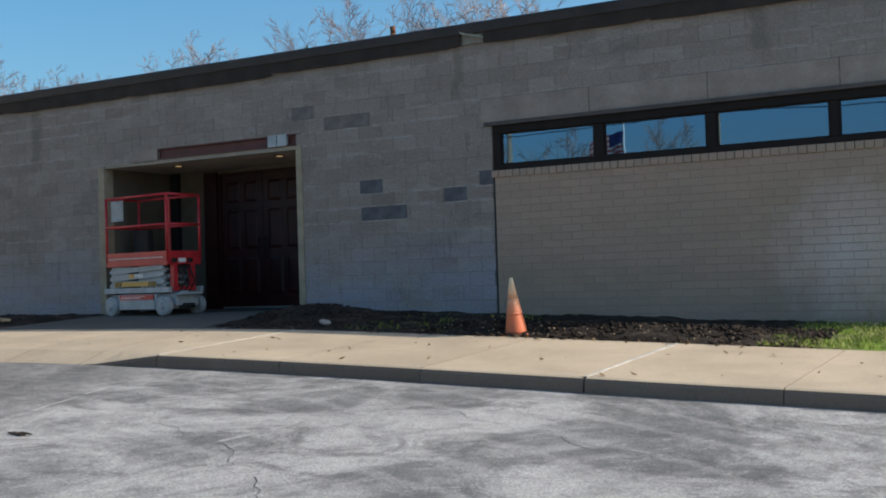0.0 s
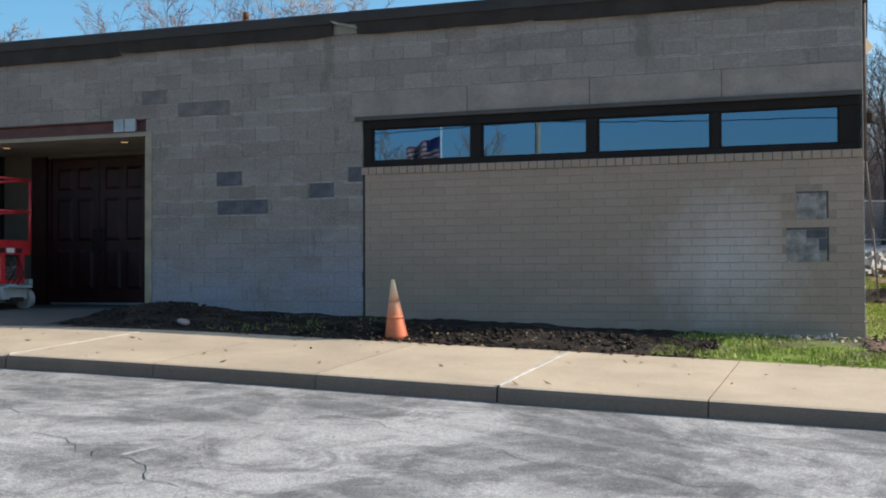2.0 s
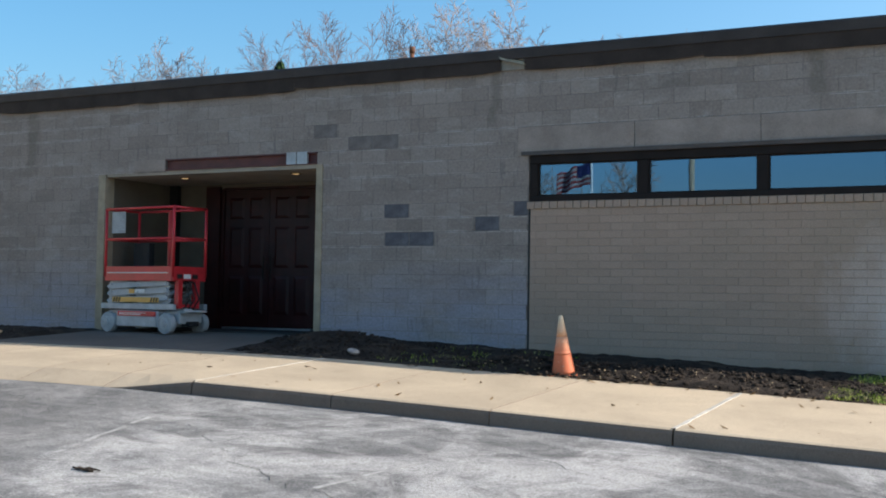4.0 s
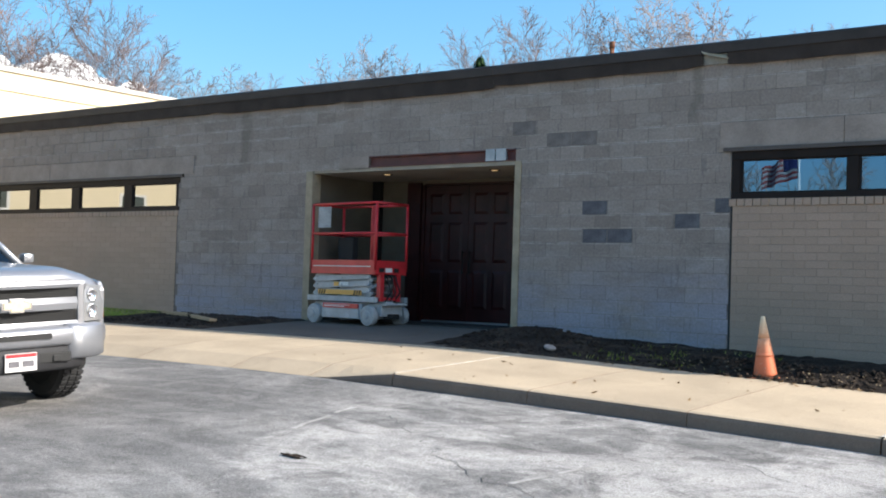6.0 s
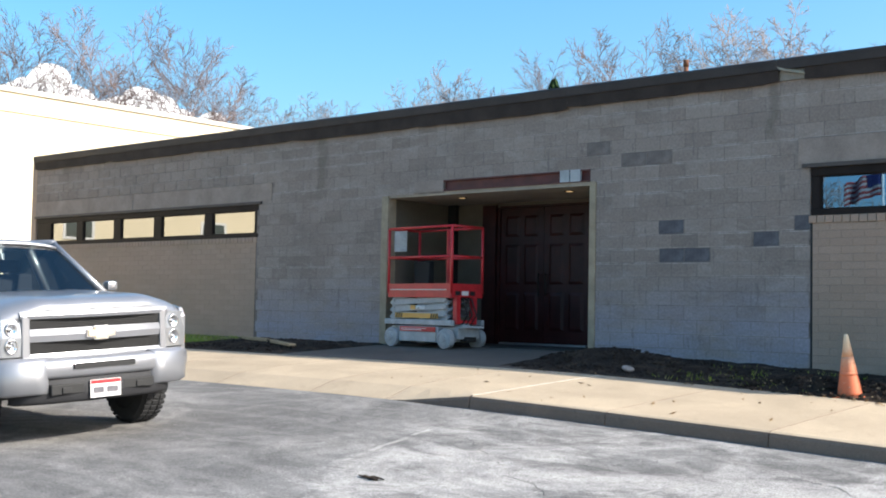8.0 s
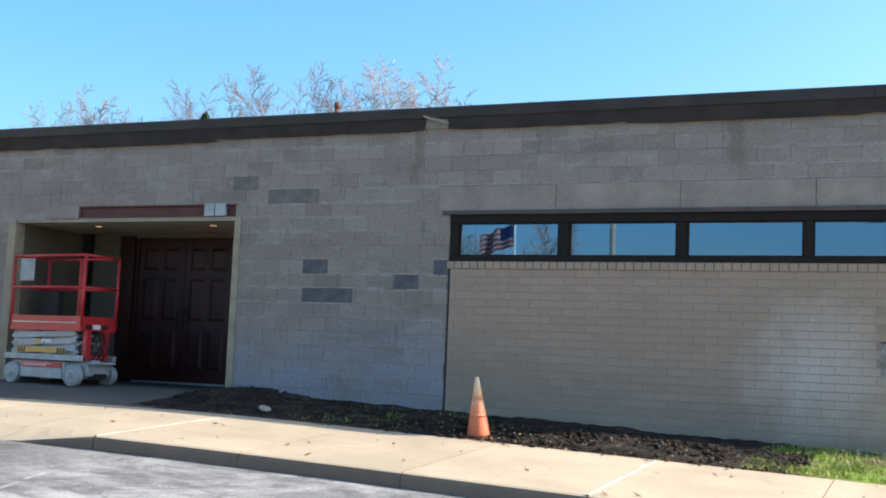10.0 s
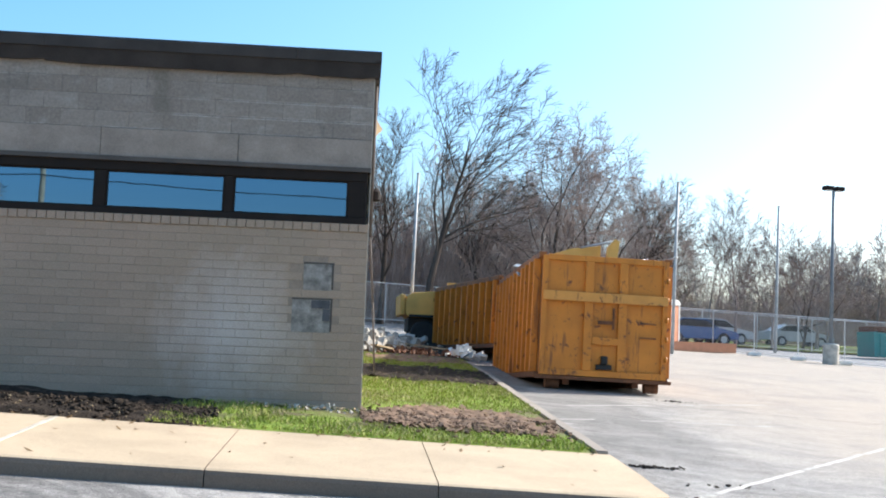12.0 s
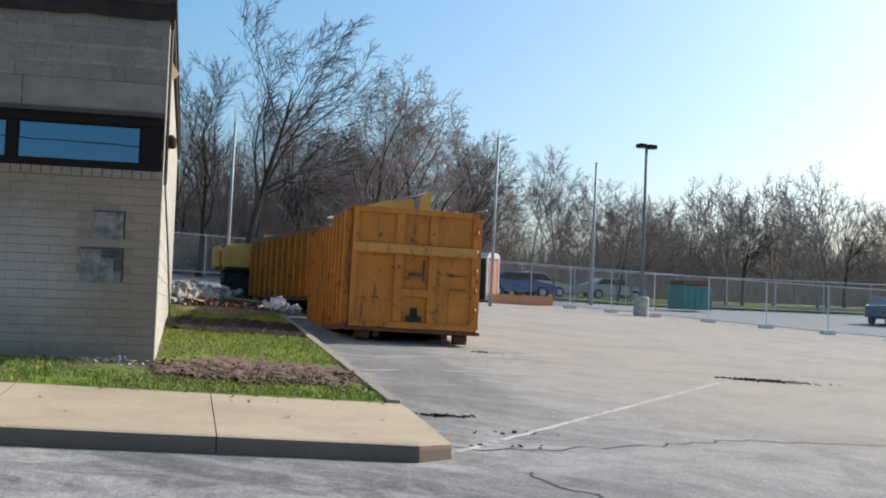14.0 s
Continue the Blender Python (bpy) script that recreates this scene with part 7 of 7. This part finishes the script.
for k in range(9):
    rows = []
    z = 7.25 + k * 0.115
    for j in range(13):
        x = -0.05 - 1.65 * j / 12
        y = 0.20 * math.sin(j * 1.1 + k * 0.12) * j / 12
        dz = -0.55 * (j / 12) ** 1.4 + 0.07 * math.sin(j * 1.3) * j / 12
        rows.append([(x, y, z + dz), (x, y, z + 0.115 + dz)])
    if k < 4:
        grid_part("stripe", rows, CLOTH_RED if k % 2 == 0 else CLOTH_GREY, flagpole, "", 0.004)
    else:
        grid_part("canton", rows[:6], NAVY, flagpole, "", 0.004)
        grid_part("stripe", rows[5:], CLOTH_RED if k % 2 == 0 else CLOTH_GREY, flagpole, "", 0.004)
far_house(pose(-24, -58, hgt(-24, -50) - 0.2, 0, 0, 180), 14, 9, 3.6, M["cap_white"], "pale house across the street")
for k, x, y, s, a in ((1, -34, -50, 0.95, 0), (1, -26.2, -50, 0.93, 90), (1, -21.6, -50, 0.95, 30), (3, -14.0, -54, 0.9, 150), (1, -42, -48, 1.0, 220), (1, -56, -45, 1.0, 10), (3, 8, -60, 0.7, 60)):
    plant(k, x, y, s, a)

# low buildings added out of view for the far strip window's reflection
for y0, y1, h, wall, lab in ((-21.5, -11.5, 4.55, M["cream"], "added low cream building down the street, out of view"), (-33, -22.5, 5.2, M["cap_white"], "added low whitish building down the street, out of view")):
    hs = thing("low_building", None, lab, "building", group="buildings down the street")
    boxes("wall", wall, hs, (-62, -52, y0, y1, -0.5, h))
    boxes("roof", M["roofing"], hs, (-62.2, -51.8, y0 - 0.2, y1 + 0.2, h + 0.002, h + 0.22))
    for k in range(3):
        yy = y0 + 1.2 + k * (y1 - y0 - 2.6) / 2
        fr = boxes("window", M["bronze"], hs, (-52, -51.94, yy - 0.7, yy + 0.7, h - 2.0, h - 0.55))
        boxes("pane", M["glass"], fr, (-51.94, -51.93, yy - 0.62, yy + 0.62, h - 1.92, h - 0.63))

# ---- a bank of cumulus far off in the west ----
CLOUD = Mat("cloud", 1.0, spec=0.0)
CLOUD.colour((0.10, 0.10, 0.10))
# white glow stands in for sunlight on the cloud; the base is dark
CLOUD.b.inputs["Emission Color"].default_value = (1, 1, 1, 1)
CLOUD.b.inputs["Emission Strength"].default_value = 1.0
cloud = thing("cloud", None, "white cumulus bank low in the western sky", "cloud", kind="structure")
bm = bmesh.new()
rng = random.Random(11)
base_c = Vector((-1495, 955, 262))
side_c = Vector((0.53, 0.85, 0)).normalized()
for k in range(150):
    u = rng.uniform(-1, 1)
    top = 14 + 62 * math.exp(-((u + 0.55) / 0.3) ** 2) + 34 * math.exp(-((u - 0.5) / 0.25) ** 2)
    p = base_c + side_c * u * 145 + Vector((rng.uniform(-30, 30), 0, rng.uniform(-40, 0.68 * top)))
    r = rng.uniform(16, 38) * (1 - 0.25 * abs(u))
    res = bmesh.ops.create_icosphere(bm, subdivisions=3, radius=r, matrix=Matrix.Translation(p))
    for v in res["verts"]:
        d = (v.co - p).normalized()
        v.co += d * r * 0.10 * noise.fractal(v.co * 0.04, 1.0, 2.0, 3)
part("puff", bm, CLOUD.m, cloud, smooth=True)

# ---- grass blades ----
def grass(name, n, x0, x1, y0, y1, keep, label, h0=0.02, h1=0.055):
    V, F = [], []
    rng = random.Random(n + int(x0 * 10))
    for k in range(n):
        x, y = rng.uniform(x0, x1), rng.uniform(y0, y1)
        if not keep(x, y, rng):
            continue
        z = bed_z(x, y) + 0.0
        h = rng.uniform(h0, h1)
        a = rng.uniform(0, math.tau)
        w = 0.006 if y < 3 else 0.009
        u = Vector((math.cos(a), math.sin(a), 0)) * w
        t = Vector((rng.gauss(0, 0.5), rng.gauss(0, 0.5), 1)) * h
        b = len(V)
        p = Vector((x, y, z))
        V += [p - u, p + u, p + t]
        F.append((b, b + 1, b + 2))
    me = bpy.data.meshes.new(name)
    me.from_pydata(V, [], F)
    me.materials.append(M["blade"])
    return tagged(new(name, me), label, "grass", kind="stuff")


def bare(x, y):
    return noise.fractal((x * 1.1 + 3, y * 1.1, 0.0), 1.0, 2.0, 3)


def lawn_keep(x, y, rng):
    # dug strip across the lawn near the corner and a worn edge by the slabs
    dug = math.exp(-(((y + 0.35 - 0.10 * x) / 1.15) ** 4)) * (1 if x > 0.0 else 0.45)
    return rng.random() > 0.985 * min(1, max(0.0, dug * 1.25 + bare(x, y) * 1.2 + 0.30))


grass("grass", 30000, -2.1, 2.36, -2.40, 0.6, lawn_keep, "short bright lawn grass with bare patches")
# blades thinned over the dark strip that deepens the dumpster's shadow
grass("grass", 30000, 0.02, 2.36, 0.6, 13.0, lambda x, y, r: (y > 1.6 or lawn_keep(x, y, r)) and r.random() > bare(x, y) * 0.6 and not (abs(y - 7.1) < 1.7 and r.random() < 0.85), "bright green lawn grass beside the wall")
grass("grass", 9000, -25.3, -17.4, -2.38, -0.1, lambda x, y, r: r.random() > 0.3 + bare(x, y), "thin grass below the low window")
grass("grass", 700, -7.4, -5.4, -2.3, -0.3, lambda x, y, r: bare(x, y) > 0.05, "sparse grass in the shaded soil", 0.02, 0.06)


# ---- wall blocks and bricks ----
def unit_mesh(name, lx, lz, y0, y1, mat, cut=0.004):
    """A block face with a small chamfer, origin at its lower left."""
    bm = bmesh.new()
    o = [bm.verts.new(p) for p in ((0, y1, 0), (lx, y1, 0), (lx, y1, lz), (0, y1, lz))]
    m_ = [bm.verts.new(p) for p in ((0, y0 + cut, 0), (lx, y0 + cut, 0), (lx, y0 + cut, lz), (0, y0 + cut, lz))]
    f = [bm.verts.new(p) for p in ((cut, y0, cut), (lx - cut, y0, cut), (lx - cut, y0, lz - cut), (cut, y0, lz - cut))]
    for p, q in ((o, m_), (m_, f)):
        for i in range(4):
            bm.faces.new((p[i], p[(i + 1) % 4], q[(i + 1) % 4], q[i]))
    bm.faces.new(f)
    return mesh_of(name, bm, mat)


class Wall:
    """Lays pieces: those in the near stretch as parts, the others joined."""

    def __init__(self, name, parent, mat, cut, far_label=""):
        self.name, self.parent, self.mat, self.cut = name, parent, mat, cut
        self.shared, self.V, self.F, self.n = {}, [], [], 0

    def lay(self, x, z, lx, lz, y0, y1, near, mat=None):
        if lx < 0.03 or lz < 0.03:
            return
        if near and self.n < 300:
            key = (round(lx, 3), round(lz, 3), round(y0, 4), mat.name if mat else "")
            if key not in self.shared:
                self.shared[key] = unit_mesh(self.name, lx, lz, y0, y1, mat or self.mat, self.cut)
            ob = new(self.name, self.shared[key])
            ob.parent, ob.location = self.parent, (x, 0, z)
            self.n += 1
            return
        b, c = len(self.V), self.cut
        self.V += [(x, y1, z), (x + lx, y1, z), (x + lx, y1, z + lz), (x, y1, z + lz), (x, y0 + c, z), (x + lx, y0 + c, z), (x + lx, y0 + c, z + lz), (x, y0 + c, z + lz), (x + c, y0, z + c), (x + lx - c, y0, z + c), (x + lx - c, y0, z + lz - c), (x + c, y0, z + lz - c)]
        for s in (0, 4):
            for i in range(4):
                self.F.append((b + s + i, b + s + (i + 1) % 4, b + s + 4 + (i + 1) % 4, b + s + 4 + i))
        self.F.append((b + 8, b + 9, b + 10, b + 11))

    def done(self):
        if self.V:
            me = bpy.data.meshes.new(self.name + "s")
            me.from_pydata(self.V, [], self.F)
            me.materials.append(self.mat)
            ob = new(self.name + "s", me)
            ob.parent = self.parent
            tagged(ob, kind="stuff")


PATCHES = {(16, 0): (-9.875, -9.461), (15, 0): (-9.265, -8.421), (10, 0): (-8.63, -8.22), (10, 1): (-6.58, -6.36), (9, 0): (-7.165, -6.795), (8, 0): (-8.61, -7.81)}
blocks = Wall("block", wall_front, M["block"], 0.002)
rngb = random.Random(7)
J = 0.006
for row in range(0, 20):
    z = Z0 + row * COURSE
    z1 = min(z + COURSE, 4.0)
    k0 = int((X0 + 7.8) / LEN) - 2
    for k in range(k0, 22):
        x = -7.8 + k * LEN + (LEN / 2 if row % 2 else 0)
        a, b = x, x + LEN
        lo = z
        # clip to the facade, the windows and the opening
        a, b = max(a, X0), min(b, 0.0)
        spans = [(a, b)]
        if z < OPEN_T - 0.05 or (row < 15 and z < 2.94):
            cut_l, cut_r = (OPEN_L - 0.15, OPEN_R + 0.11) if z < OPEN_T - 0.05 else (OPEN_L + 0.6, OPEN_R)
            spans = [s for p, q in spans for s in ((p, min(q, cut_l)), (max(p, cut_r), q))]
        if z < 3.10:
            spans = [(p, min(q, -6.36)) for p, q in spans]
        if z < 3.02:
            spans = [(max(p, -17.40), q) for p, q in spans]
        if 2.75 < z < 3.10:
            spans = [(p, min(q, -6.53)) for p, q in spans]
        if 2.75 < z < 3.0:
            spans = [(max(p, -16.98), q) for p, q in spans]
        for p, q in spans:
            if q - p > 0.05:
                hit = any(r == row and p < (c + d) / 2 < q + 0.001 or r == row and c < (p + q) / 2 < d for (r, _), (c, d) in PATCHES.items())
                if hit:
                    continue
                y0 = rngb.choice((0.003, 0.0034, 0.0038, 0.0026)) 
                blocks.lay(p + J / 2, z + J / 2, q - p - J, z1 - z - J, y0, 0.012, p > -9.75)
for (row, _), (c, d) in PATCHES.items():
    n = max(1, round((d - c) / LEN))
    for k in range(n):
        a = c + (d - c) * k / n
        me = unit_mesh("patch_block", (d - c) / n - 0.010, COURSE - 0.010, 0.002, 0.012, M["faded_patch"] if row > 14 else M["patch"], 0.004)
        ob = new("patch_block", me)
        ob.parent, ob.location = wall_front, (a + 0.005, 0, Z0 + row * COURSE + 0.005)
        tagged(ob, "faded brown-grey replacement block" if row > 14 else "unpainted dark grey replacement block")
blocks.done()

bricks = Wall("brick", wall_front, M["brick"], 0.003)
BC, BL = 0.1016, 0.3048
for x0, x1 in ((-6.33, 0.0), (X0, -17.43)):
    for row in range(0, 23):
        z = 2.012 - (row + 1) * BC
        if z < -0.35:
            break
        x = x1 - (BL / 2 if row % 2 else 0)
        x_hi = x1
        while x_hi > x0 + 0.02:
            x_lo = max(x0, x - BL if x_hi == x else x)
            if x_hi == x1 and row % 2:
                x_lo = x1 - BL / 2
            x_lo = max(x0, x_lo)
            a, b = x_lo, x_hi
            inside = any(p - 0.02 < (a + b) / 2 < q + 0.02 and r - 0.03 < z + BC / 2 < s + 0.03 for p, q, r, s in ((-0.75, -0.385, 1.29, 1.63), (-0.87, -0.385, 0.785, 1.20)))
            if not inside:
                bricks.lay(a + 0.0015, z + 0.004, b - a - 0.003, BC - 0.007, rngb.choice((0.0015, 0.002, 0.001)), 0.012, a > -5.2)
            x = x_lo
            x_hi = x_lo
bricks.done()

rowlock = Wall("sill_brick", wall_front, M["brick"], 0.004)
for x0, x1 in ((-6.38, -0.01), (X0, -17.40)):
    n = round((x1 - x0) / 0.112)
    for k in range(n):
        w = (x1 - x0) / n
        rowlock.lay(x0 + k * w + 0.005, 2.014, w - 0.010, 0.096, -0.018 + rngb.uniform(-0.003, 0.003), 0.012, x0 > -10)
rowlock.done()

# side wall: block courses, in a paler colour to look sunlit
V, F = [], []
for row in range(0, 20):
    z = Z0 + row * COURSE
    for k in range(33):
        y = 0.0 + k * LEN - (LEN / 2 if row % 2 else 0)
        a, b = max(y, 0.0) + 0.004, min(y + LEN, DEPTH) - 0.004
        if b - a < 0.05:
            continue
        n = len(V)
        x = 0.008
        zz = min(z + COURSE, 3.95) - 0.004
        V += [(0.0, a, z + 0.004), (0.0, b, z + 0.004), (0.0, b, zz), (0.0, a, zz), (x, a + 0.003, z + 0.007), (x, b - 0.003, z + 0.007), (x, b - 0.003, zz - 0.003), (x, a + 0.003, zz - 0.003)]
        for i in range(4):
            F.append((n + i, n + (i + 1) % 4, n + 4 + (i + 1) % 4, n + 4 + i))
        F.append((n + 4, n + 5, n + 6, n + 7))
me = bpy.data.meshes.new("blocks")
me.from_pydata(V, [], F)
me.materials.append(M["rubble"])
ob = new("blocks", me)
ob.parent = side
tagged(ob, kind="stuff")
